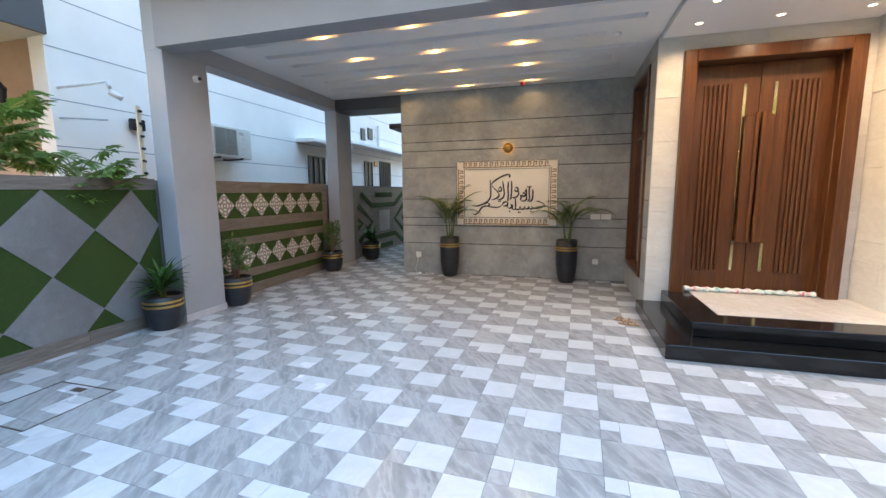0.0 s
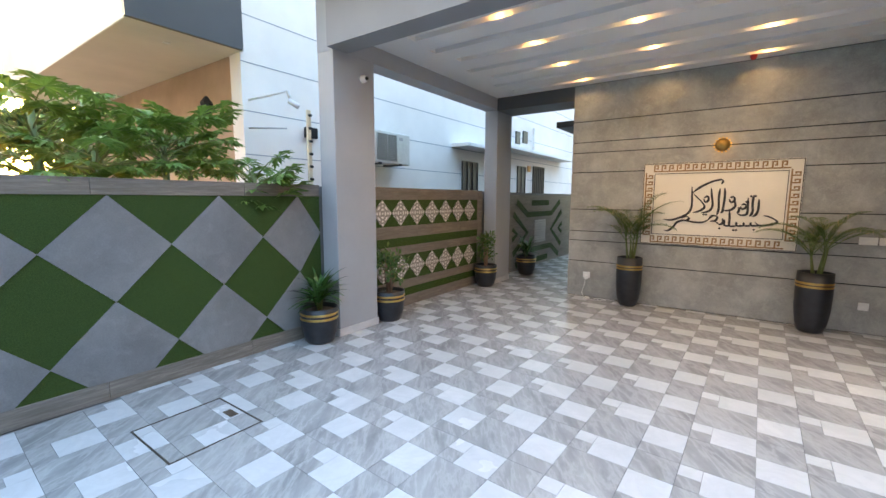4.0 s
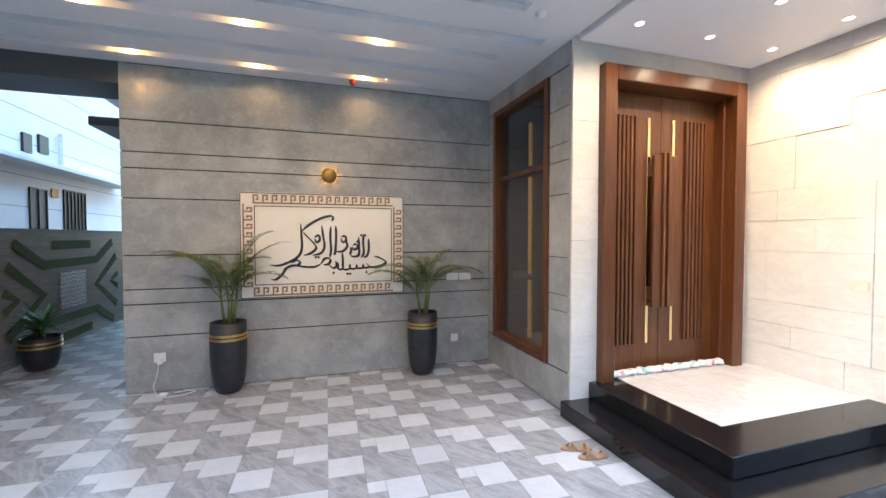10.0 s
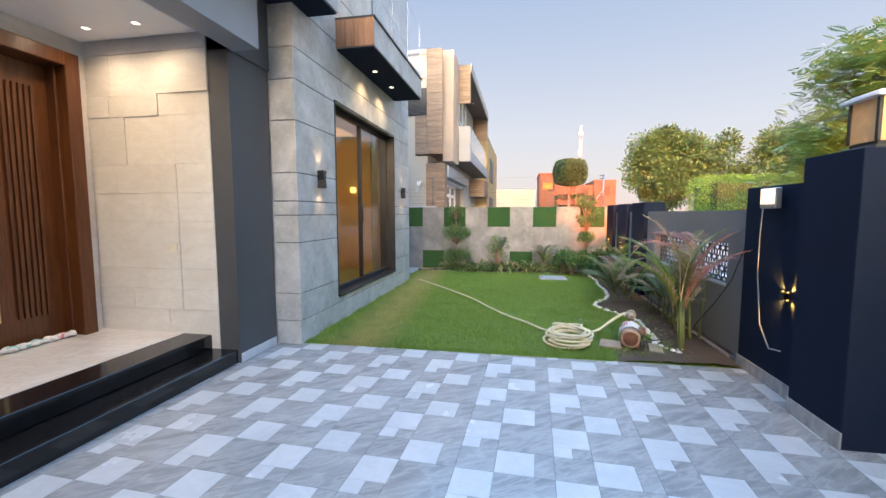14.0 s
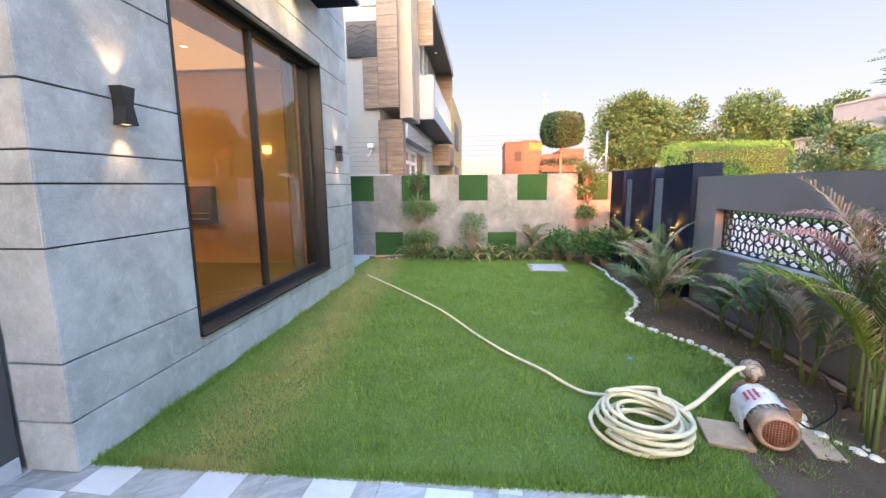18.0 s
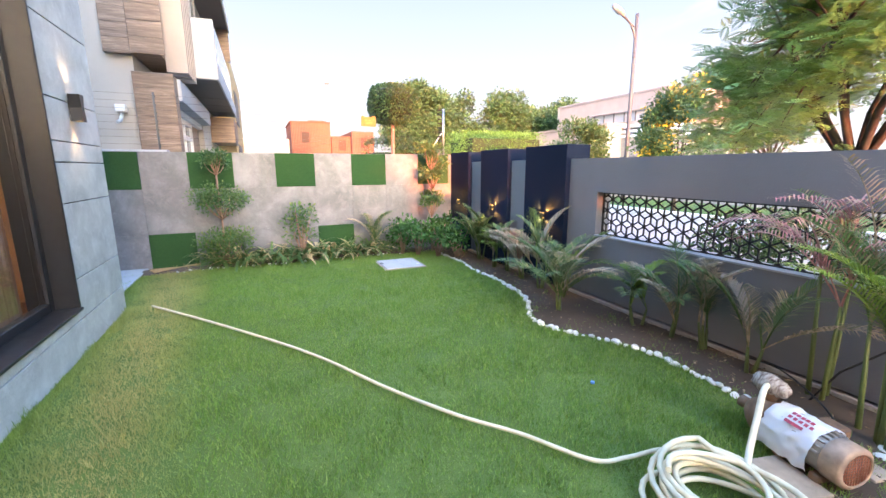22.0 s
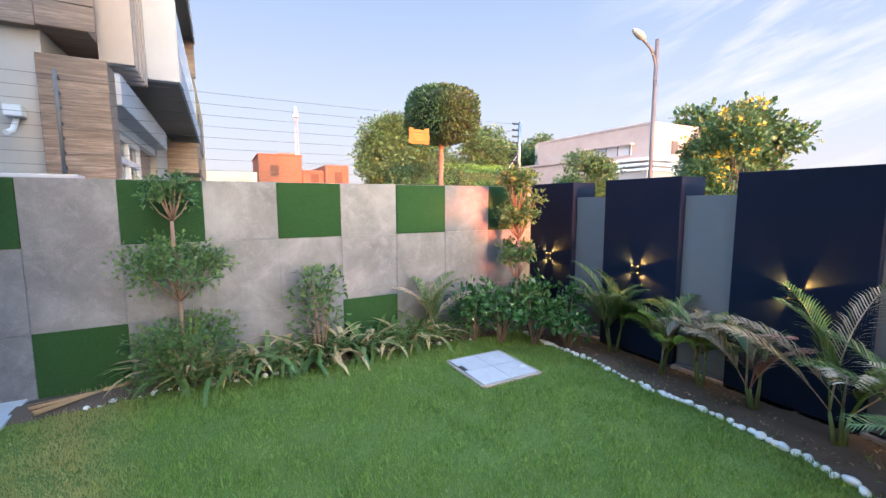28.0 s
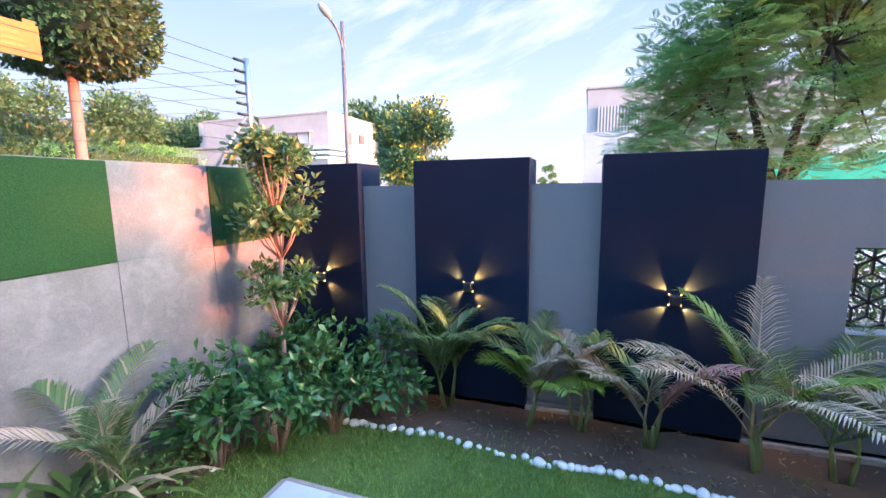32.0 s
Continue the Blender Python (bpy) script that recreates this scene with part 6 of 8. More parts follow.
for k in range(10):
    a = math.pi * (0.1 + 0.8 * k / 9)
    box(bm, 0.02, 0.225, -0.004, 0.004, 0.095, 0.112, m=Matrix.Translation((0, 0, 0.15)) @ Matrix.Rotation(a - math.pi / 2, 4, "X"))
part("cooling_fins", bm, ALU, pump)
turned([(0.0, -0.2), (0.06, -0.2), (0.085, -0.17), (0.11, -0.13), (0.11, -0.06), (0.07, -0.03), (0.06, 0.0)], RUST, "pump_head", (0.0, 0, 0.15))
bm = bmesh.new()
tube(bm, [(-0.1, 0, 0.24), (-0.1, 0, 0.33)], [0.035, 0.04], 12)
part("outlet_port", bm, RUST, pump)
bm = bmesh.new()
tube(bm, [(-0.2, 0, 0.15), (-0.27, 0, 0.15)], 0.035, 12)
part("inlet_port", bm, RUST, pump)
for x in (0.02, 0.2):
    part("foot", boxes((x, x + 0.05, -0.1, 0.1, 0.03, 0.07), bev=0.006), RUST, pump)
part("base_plank", boxes((0.04, 0.32, -0.33, -0.09, 0.01, 0.035), bev=0.004), plain("wet_plank", (0.33, 0.25, 0.18), 0.8, 0, 0.2), pump)
# plastic bag draped over the motor
bm = bmesh.new()
rws = []
for i in range(26):
    a = -2.2 + 4.4 * i / 25
    rw = []
    for j in range(18):
        x = -0.05 + 0.25 * j / 17
        r = 0.118 + 0.016 * noise.noise(Vector((x * 24, a * 3.2, 0))) + 0.05 * max(0, abs(a) - 1.6)
        rw.append(bm.verts.new((x + 0.012 * noise.noise(Vector((a * 4, x * 9, 2))), r * math.sin(a), max(0.04, 0.15 + r * math.cos(a)))))
    rws.append(rw)
for a, b in zip(rws, rws[1:]):
    for j in range(17):
        bm.faces.new((a[j], b[j], b[j + 1], a[j + 1]))
nb = Net("white_plastic_bag")
f = nb.noise(nb.coords(), 11.0, 3.0, 0.5)
part("plastic_bag", bm, nb.set((0.72, 0.72, 0.75), 0.3, **{"Alpha": 1.0}), pump, "crumpled white plastic bag with red print", True)
REDP = plain("red_print", (0.4, 0.03, 0.06), 0.5)
bm = bmesh.new()
for k, (u, w) in enumerate(((0.0, 0.11), (0.035, 0.13), (0.07, 0.09))):
    a = -0.35 - u * 6
    for q in range(5):
        x = 0.04 + q * w / 5
        r = 0.134
        box(bm, -0.008, 0.008, -0.008, 0.008, -0.001, 0.002, m=Matrix.Translation((x + 0.02, r * math.sin(a), 0.15 + r * math.cos(a))) @ Matrix.Rotation(-a, 4, "X"))
part("print", bm, REDP, pump)
bm = bmesh.new()
tube(bm, smooth_line([(0.1, 0.1, 0.2), (0.14, 0.2, 0.12), (0.05, 0.3, 0.1), (-0.2, 0.5, 0.1), (-0.55, 0.6, 0.14), (-0.9, 0.7, 0.06)]), 0.006, 6)
part("cable", bm, "black_plastic", pump)
# cloth wrapped round the pump outlet
bm = bmesh.new()
bmesh.ops.create_icosphere(bm, subdivisions=3, radius=1.0)
for v_ in bm.verts:
    k = 1 + 0.25 * noise.noise(v_.co * 2.6)
    v_.co = Vector((v_.co.x * 0.1 * k - 0.12, v_.co.y * 0.06 * k, v_.co.z * 0.055 * k + 0.33))
nb = Net("dirty_rag")
f = nb.noise(nb.coords((30, 8, 8)), 3.0, 5.0)
part("rag", bm, nb.set(nb.ramp(f, [(0.35, (0.13, 0.08, 0.06)), (0.6, (0.42, 0.36, 0.3))]), 0.95), pump, "", True)
part("wood_offcut", boxes((-0.02, 0.28, 0.2, 0.34, 0.005, 0.03), bev=0.004), plain("pale_offcut", (0.46, 0.36, 0.28), 0.8), pump)
litter = thing("bottle_cap", "small blue plastic scrap on the grass", "litter", 5.885, 0.96, 0.03)
part("cap", lathe([(0.0, 0.012), (0.014, 0.012), (0.016, 0.0), (0.0, 0.0)], 12), plain("blue_plastic", (0.1, 0.25, 0.6), 0.4), litter)

part("terminal_box", boxes((0.06, 0.18, 0.08, 0.16, 0.16, 0.24), bev=0.008), RUST, pump)

# shaggy lawn edge against the tiles, footing of the street wall, litter on the beds
grass("edge_grass", 5200, lambda x, y: y > bed_edge(4.32) and y < YG - 0.05, 0.03, 0.085, 4.275, 4.37, 0.7, 4.4, 5)
grass("edge_weeds", 7000, lambda x, y: noise.noise(Vector((x * 5, y * 5, 9))) > -0.05, 0.02, 0.07, 4.3, 5.35, 0.1, 0.78, 7)
grass("wall_foot_grass", 5000, lambda x, y: True, 0.03, 0.08, 4.31, 9.12, YG - 0.09, YG - 0.025, 6)
struct("wall_footing", boxes((4.6, 10.5, YF, YF + 0.07, -0.02, 0.05), bev=0.006), plain("footing_cement", (0.34, 0.3, 0.27), 0.9, 0, 0.2), "pale cement footing along the street wall", "footing")
rng = random.Random(77)
lit, clod = Soup(), Soup()
def bed_spot():
    if rng.random() < 0.72:
        x = rng.uniform(4.45, 10.9)
        return x, rng.uniform(YF + 0.08, bed_edge(x) - 0.04)
    return rng.uniform(XE - 0.45, XE - 0.05), rng.uniform(0.4, 4.3)
for _ in range(650):
    x, y = bed_spot()
    a = rng.uniform(0, 6.28)
    d = Vector((math.cos(a), math.sin(a), rng.uniform(-0.2, 0.3))).normalized()
    L = rng.uniform(0.02, 0.06)
    lit.leaf(Vector((x, y, rng.uniform(0.03, 0.055))), d, (Vector((0, 0, 1)) + vec_in_ball(rng) * 0.5).normalized(), L, L * rng.uniform(0.12, 0.4))
M["leaf_litter"] = leafy("dry_litter", (0.2, 0.13, 0.07), (0.5, 0.38, 0.24), (0.12, 0.16, 0.05), 0.15, 0.8)
tagged(lit.make("leaf_litter", "leaf_litter"), "dry fallen leaves and straw scattered on the beds", "leaf litter", "", "stuff")
ico = [Vector(v) for v in ((0, 0, 1), (0.9, 0, 0.3), (0.28, 0.85, 0.3), (-0.72, 0.53, 0.3), (-0.72, -0.53, 0.3), (0.28, -0.85, 0.3))]
for _ in range(3000):
    x, y = bed_spot()
    k, a, n0 = rng.uniform(0.004, 0.014), rng.uniform(0, 6.28), len(clod.v)
    for v in ico:
        w = v * k * rng.uniform(0.7, 1.2)
        clod.v.append((x + w.x * math.cos(a) - w.y * math.sin(a), y + w.x * math.sin(a) + w.y * math.cos(a), 0.026 + w.z * 0.6))
    clod.f += [(n0, n0 + 1 + q, n0 + 1 + (q + 1) % 5) for q in range(5)]
tagged(clod.make("soil_clods", "soil"), "crumbled brown soil clods on the planting beds", "soil", "", "stuff")

# ---- the neighbour's house beside the porch ----
XN = -6.6
NW = paint("neighbour_wall", (0.84, 0.81, 0.78), 0.7, 0.08)
nh = tagged(new("neighbour_house_west"), "pale grey rendered house with grooves, sunshades and grilled windows", "house")
# unseen upper height added to keep the low sun off the east house
part("wall", boxes((XN - 0.3, XN, 4.88, 30.0, -0.1, 11.5)), NW, nh)
BR = paint("neighbour_tan_cladding", (0.42, 0.29, 0.21), 0.8, 0.25, 0.6, 20.0)
part("tan_wall", boxes((-13.5, XN - 0.3, 4.91, 5.16, -0.1, 11.5)), BR, nh, "tan stone-clad street front")
DK = plain("neighbour_groove", (0.3, 0.33, 0.37), 0.8)
for z in (1.55, 2.26, 2.91, 3.62, 4.3, 5.0, 5.8, 6.6, 7.4):
    part("groove", boxes((XN, XN + 0.004, 4.88, 30.0, z, z + 0.014)), DK, nh)
def n_window(y0, y1, z0, z1, bars=4, x=XN):
    w = part("window", boxes((x, x + 0.02, y0, y1, z0, z1)), plain("dark_window", (0.02, 0.022, 0.025), 0.5), nh)
    bm = bmesh.new()
    for k in range(bars + 1):
        yy = y0 + (y1 - y0) * k / bars
        box(bm, x + 0.02, x + 0.045, yy - 0.012, yy + 0.012, z0, z1)
    for z in (z0, z1 - 0.03):
        box(bm, x + 0.02, x + 0.05, y0, y1, z, z + 0.03)
    part("window_grille", bm, "black_plastic", w)
n_window(10.95, 11.75, 1.5, 2.62, 3)
n_window(14.4, 15.0, 1.7, 2.7, 2, XN + 0.0)
n_window(15.7, 16.7, 1.7, 2.78, 6)
for y0, y1, z in ((10.45, 12.6, 2.93), (12.6, 18.5, 3.1)):
    part("sunshade", boxes((XN, XN + 0.55, y0, y1, z, z + 0.09), bev=0.004), NW, nh)
for y, z, w in ((14.2, 3.42, 0.3), (14.75, 3.5, 0.35)):
    part("vent", boxes((XN, XN + 0.05, y, y + w, z, z + 0.4), bev=0.005), "black_plastic", nh)
bm = bmesh.new()
tube(bm, [(XN + 0.08, 15.5, 3.2), (XN + 0.08, 15.5, 3.95), (XN + 0.08, 15.5, 4.05), (XN + 0.12, 15.4, 4.02)], 0.05, 10)
part("vent_pipe", bm, "white_plastic", nh)
part("sign", boxes((XN + 0.01, XN + 0.04, 15.2, 15.45, 2.55, 2.75)), plain("orange_sign", (0.6, 0.25, 0.03), 0.5), nh)
# the neighbour's balcony
part("balcony", boxes((-13.5, -6.55, 3.45, 4.91, 3.75, 5.4), bev=0.01), paint("neighbour_balcony", (0.66, 0.62, 0.55), 0.7), nh, "cream rendered balcony")
part("balcony_end", boxes((-6.56, -6.5, 3.43, 4.88, 3.75, 5.4)), "paint_dark", nh, "dark grey balcony end")
downlight(-7.1, 4.1, 3.75, "white_plastic", "neighbour soffit light")

acu = thing("air_conditioner", "white wall-mounted outdoor air conditioner with a square dark fan grille", "air conditioner", XN, 7.62, 2.59)
part("case", boxes((0.1, 0.45, -0.42, 0.62, -0.3, 0.32), bev=0.015), plain("ac_white", (0.62, 0.62, 0.58), 0.5), acu)
part("fan_opening", boxes((0.446, 0.456, -0.36, 0.2, -0.24, 0.27), bev=0.004), plain("ac_dark", (0.24, 0.24, 0.225), 0.6), acu)
bm = bmesh.new()
for k in range(15):
    rod(bm, (0.462, -0.35, -0.225 + k * 0.0345), (0.462, 0.19, -0.225 + k * 0.0345), 0.0035, 5)
for y in (-0.36, -0.08, 0.2):
    rod(bm, (0.464, y, -0.24), (0.464, y, 0.27), 0.005, 5)
part("fan_grille", bm, plain("ac_grille", (0.42, 0.42, 0.39), 0.5), acu)
part("coil_face", boxes((0.125, 0.43, -0.426, -0.42, -0.26, 0.28)), "paint_dark", acu)
for k in range(9):
    part("side_louvre", boxes((0.115, 0.44, -0.44, -0.426, -0.255 + k * 0.062, -0.235 + k * 0.062)), "paint_white", acu)
for k in range(4):
    part("side_louvre", boxes((0.14 + k * 0.09, 0.15 + k * 0.09, -0.446, -0.44, -0.26, 0.28)), "paint_white", acu)
part("badge", boxes((0.45, 0.453, 0.28, 0.4, 0.18, 0.24)), plain("grey_badge", (0.4, 0.4, 0.4), 0.5), acu)
for y in (-0.3, 0.3):
    part("bracket", boxes((0.0, 0.5, y - 0.02, y + 0.02, -0.33, -0.285)), "paint_dark", acu)
cam2 = thing("security_camera", "white bullet camera on a long wall arm", "camera", XN, 4.98, 3.08)
bm = bmesh.new()
tube(bm, [(0.0, 0, 0), (0.3, 0.12, 0.04), (0.62, 0.25, 0.1)], 0.018, 8)
tube(bm, [(0.62, 0.25, 0.1), (0.62, 0.28, 0.0)], 0.025, 8)
part("arm", bm, "white_plastic", cam2)
bm = bmesh.new()
tube(bm, [(0.6, 0.28, -0.04), (0.7, 0.38, -0.12)], 0.04, 10)
part("camera_body", bm, "white_plastic", cam2)
arm2 = thing("wall_bracket", "thin metal bracket arm on the neighbour's wall", "bracket", XN, 4.96, 2.66)
bm = bmesh.new()
tube(bm, [(0, 0, 0), (0.2, 0.2, 0.01), (0.35, 0.42, 0.02)], 0.012, 6)
part("rod", bm, "steel", arm2)
lan = thing("wall_lantern", "black antique wall lantern on the tan cladding", "lantern", -7.3, 4.91, 2.96)
part("cage", lathe([(0.0, 0.22), (0.03, 0.2), (0.1, 0.1), (0.09, 0.08), (0.07, -0.12), (0.03, -0.16), (0.0, -0.18)], 8), "black_plastic", lan)
bm = bmesh.new()
tube(bm, [(0.0, 0.0, -0.17), (0.02, 0.1, -0.22), (0.0, 0.2, -0.12)], 0.014, 6)
part("bracket", bm, "black_plastic", lan)
for ob_ in lan.children:
    ob_.location = (0, -0.22, 0)
fl2 = thing("floodlight", "small dark floodlight on the neighbour's wall", "floodlight", XN, 6.05, 2.72)
part("housing", boxes((0.02, 0.1, -0.12, 0.12, -0.09, 0.09), bev=0.01), "alu_dark", fl2)

# fence posts with insulators on the boundary walls
def fence_post(x, y, z, h, n, lean=0.0, flat=False):
    t = thing("fence_post", "flat fence post coloured sunlit cream with black insulators" if flat else "grey steel fence post with black insulators on the wall", "fence post", x, y, z, 0, "security fence posts")
    bm = bmesh.new()
    if flat:
        box(bm, -0.012, 0.012, -0.026, 0.026, 0.0, h, bev=0.003)
    else:
        tube(bm, [(0, 0, 0), (0, lean, h)], 0.014, 8)
    # sunset light on the flat post is put into its cream colour
    part("post", bm, plain("sunlit_post", (0.75, 0.62, 0.46), 0.6) if flat else plain("grey_post", (0.14, 0.135, 0.13), 0.5, 0.3), t)
    for k in range(n):
        bm = bmesh.new()
        zz = h * (k + 0.6) / n
        tube(bm, [(0, lean * zz / h, zz), (0.05, lean * zz / h, zz - 0.008)], 0.016, 8)
        part("insulator", bm, "black_plastic", t)
fence_post(-4.5, 4.46, 1.74, 0.86, 6, flat=True)
fence_post(11.34, 4.3, 1.77, 0.82, 7)
fp_ = thing("fence_post", "grey steel fence corner post with rows of insulators", "fence post", 11.37, -0.3, 1.7)
bm = bmesh.new()
tube(bm, [(0, 0, 0), (0, 0, 0.89)], 0.02, 8)
tube(bm, [(0, 0, 0.5), (0.1, 0.3, 0.02)], 0.01, 6)
part("post", bm, "steel", fp_)
for k in range(11):
    bm = bmesh.new()
    zz = 0.06 + 0.08 * k
    tube(bm, [(0, 0, zz), (0.02, 0.1, zz + 0.004)], 0.011, 6)
    part("insulator", bm, "black_plastic", fp_)
wr = thing("fence_wires", "thin steel security wires strung above the garden wall", "wire", 0, 0, 0)
for k in range(8):
    bm = bmesh.new()
    z = 1.86 + 0.1 * k
    tube(bm, [(11.39, -0.2, z), (11.39, 1.2, z - 0.012), (11.4, 3.0, z - 0.012), (11.36, 5.2, z), (11.36, 9.0, z)], 0.0018, 4)
    part("wire", bm, "black_plastic", wr)
for k in range(4):
    bm = bmesh.new()
    z = 2.2 + 0.1 * k
    tube(bm, [(11.37, -0.3, z), (14.5, 0.9, z - 0.12), (19, 2.2, z - 0.2)], 0.0018, 4)
    part("wire", bm, "black_plastic", wr)
sg = thing("warning_sign", "small yellow warning plate hung on the security wires", "sign", 11.41, 1.13, 2.31)
part("plate", boxes((-0.002, 0.002, -0.13, 0.13, -0.085, 0.075), (-0.002, 0.002, -0.12, -0.07, 0.075, 0.095), (-0.002, 0.002, 0.07, 0.12, 0.075, 0.095)), plain("yellow_plate", (0.62, 0.17, 0.004), 0.5), sg)
part("faded_print", boxes((-0.0035, 0.0035, -0.07, 0.07, -0.02, -0.005), (-0.0035, 0.0035, -0.07, 0.05, -0.045, -0.03), (-0.0035, 0.0035, -0.05, 0.07, 0.01, 0.03)), plain("faded_print", (0.55, 0.22, 0.02), 0.5), sg)

# ---- house beyond the garden wall ----
STR = wood("striped_wood_cladding", (0.12, 0.077, 0.055), (0.27, 0.185, 0.13), (0.43, 0.32, 0.245), 0.5, "X", 1.1, 0.1)
STRY = wood("striped_wood_cladding_side", (0.12, 0.077, 0.055), (0.27, 0.185, 0.13), (0.43, 0.32, 0.245), 0.5, "Y", 1.1, 0.1)
NC = paint("neighbour_cream", (0.45, 0.41, 0.36), 0.7)
ng = tagged(new("neighbour_house_east"), "modern house with striped wood cladding and stacked balconies", "house")
part("wall", boxes((13.55, 24.0, 4.94, 14.0, -0.1, 6.8), (15.2, 24.0, 4.47, 4.94, 3.2, 6.8), (18.98, 24.0, 4.47, 4.94, -0.1, 3.2)), NC, ng)
part("parapet", boxes((13.5, 24.05, 4.94, 14.05, 6.8, 6.95), bev=0.01), NC, ng)
wv = part("wood_volume", boxes((13.42, 15.2, 4.47, 4.93, 3.55, 6.9)), STRY, ng, "striped wood cladding")
for k in range(12):
    part("plank", boxes((13.4, 13.42, 4.395, 4.93, 3.553 + 0.28 * k, 3.827 + 0.28 * k), bev=0.003), STRY, wv)
for k in range(5):
    part("plank", boxes((13.4, 13.55, 4.933, 5.33, 3.533 + 0.254 * k, 3.783 + 0.254 * k), bev=0.003), STRY, wv)
pj = part("porch_jamb", boxes((13.32, 13.75, 4.31, 4.94, -0.1, 3.2)), STRY, ng)
for k in range(12):
    part("plank", boxes((13.3, 13.32, 4.3, 4.94, -0.1 + 0.277 * k, 0.172 + 0.277 * k), bev=0.003), STRY, pj)
part("porch_lintel", boxes((13.75, 18.98, 4.25, 4.94, 2.8, 3.2), bev=0.008), "paint_grey", ng)
part("porch_wall", boxes((17.2, 18.98, 4.62, 4.94, -0.1, 2.8)), STR, ng)
w = part("window", boxes((13.75, 17.2, 4.62, 4.66, 0.4, 2.67)), plain("shop_glass", (0.25, 0.25, 0.25), 0.08), ng)
for x in (13.8, 14.9, 16.0, 17.15):
    part("window_frame", boxes((x - 0.05, x + 0.05, 4.56, 4.62, 0.4, 2.67)), "white_plastic", w)
for z in (0.4, 2.2, 2.57):
    part("window_frame", boxes((13.75, 17.2, 4.565, 4.62, z, z + 0.1)), "white_plastic", w)
part("window_head", boxes((13.75, 18.98, 4.5, 4.62, 2.67, 2.8)), "paint_white", ng)
FIN = paint("fin_beige", (0.38, 0.325, 0.285), 0.6)
for k in range(5):
    part("fin", boxes((13.84 + 0.27 * k, 13.94 + 0.27 * k, 4.1, 4.47, 3.34, 7.0), bev=0.004), FIN, ng)
b_ = part("balcony", boxes((15.1, 23.0, 3.7, 4.47, 3.5, 3.72), bev=0.006), "paint_dark", ng, "dark balcony soffit")
part("side_panel", boxes((15.05, 15.2, 3.67, 4.47, 3.48, 4.74), bev=0.006), "paint_grey", b_)
part("fascia", boxes((15.2, 23.0, 3.66, 3.7, 3.48, 3.88)), "paint_grey", b_)
for k in range(4):
    p_ = part("glass_panel", boxes((15.3 + 1.5 * k, 16.78 + 1.5 * k, 3.68, 3.692, 3.9, 4.72)), "glass", b_)
    p_.visible_shadow = False
b_ = part("balcony", boxes((21.3, 24.0, 3.72, 4.47, 2.44, 2.6), bev=0.006), "paint_dark", ng, "lower balcony")
part("side_panel", boxes((21.28, 21.4, 3.7, 4.47, 2.42, 3.3), bev=0.006), STRY, b_)
part("parapet", boxes((21.4, 24.0, 3.7, 3.8, 2.6, 3.3)), STR, b_)
# open frame round the upper terrace
part("frame_side", boxes((15.05, 15.2, 3.68, 4.47, 5.55, 6.9), bev=0.006), STRY, ng)
part("frame_side", boxes((22.9, 23.05, 3.68, 4.47, 5.55, 6.9), bev=0.006), STRY, ng)
part("roof_slab", boxes((15.2, 22.9, 3.7, 4.47, 6.7, 6.9), bev=0.006), "paint_dark", ng)
part("frame_fascia", boxes((15.04, 23.06, 3.64, 3.68, 6.62, 6.94)), NC, ng)
for x in (16.4, 18.0, 19.6):
    downlight(x, 4.1, 6.7, "lamp_white", "far balcony lights")
w = part("window", boxes((15.4, 19.4, 4.42, 4.46, 3.8, 6.5)), plain("curtained_glass", (0.5, 0.48, 0.45), 0.1), ng)
for x in (15.45, 16.25, 17.1, 18.2, 19.3):
    part("window_frame", boxes((x - 0.04, x + 0.04, 4.38, 4.42, 3.8, 6.5)), "white_plastic", w)
part("window_frame", boxes((15.4, 19.4, 4.385, 4.42, 5.3, 5.4)), "white_plastic", w)
lv = part("louvre_window", boxes((13.5, 13.55, 4.95, 5.36, 6.07, 6.5)), "white_plastic", ng)
for k in range(6):
    part("slat", boxes((13.47, 13.5, 4.98, 5.33, 6.1 + 0.063 * k, 6.145 + 0.063 * k)), "paint_grey", lv)
dp = part("dark_panel", boxes((13.47, 13.55, 4.95, 5.75, 4.83, 5.7), bev=0.006), "alu_dark", ng, "dark ornamental metal panel")
for k in range(6):
    bm = bmesh.new()
    tube(bm, [(13.464, 4.99 + 0.06 * q, 4.92 + 0.13 * k + 0.045 * math.sin(q * 0.8 + k * 1.3)) for q in range(13)], 0.009, 5)
    part("scroll", bm, "paint_dark", dp)
part("far_block", boxes((24.2, 34.0, 3.8, 9.0, -0.1, 6.1)), paint("far_ochre", (0.5, 0.34, 0.16), 0.8), ng, "ochre rendered far wing")
for z in (1.2, 3.6):
    part("window", boxes((26.0, 29.0, 3.75, 3.8, z, z + 1.4)), "paint_dark", ng)
cm = thing("security_camera", "white box camera on the neighbour's wall", "camera", 13.55, 5.2, 2.57)
part("case", boxes((-0.16, 0.0, -0.08, 0.08, -0.05, 0.08), bev=0.01), "white_plastic", cm)
bm = bmesh.new()
tube(bm, [(-0.05, 0, -0.05), (-0.12, 0.02, -0.2), (-0.22, 0.05, -0.24)], 0.03, 8)
part("lens_tube", bm, "white_plastic", cm)

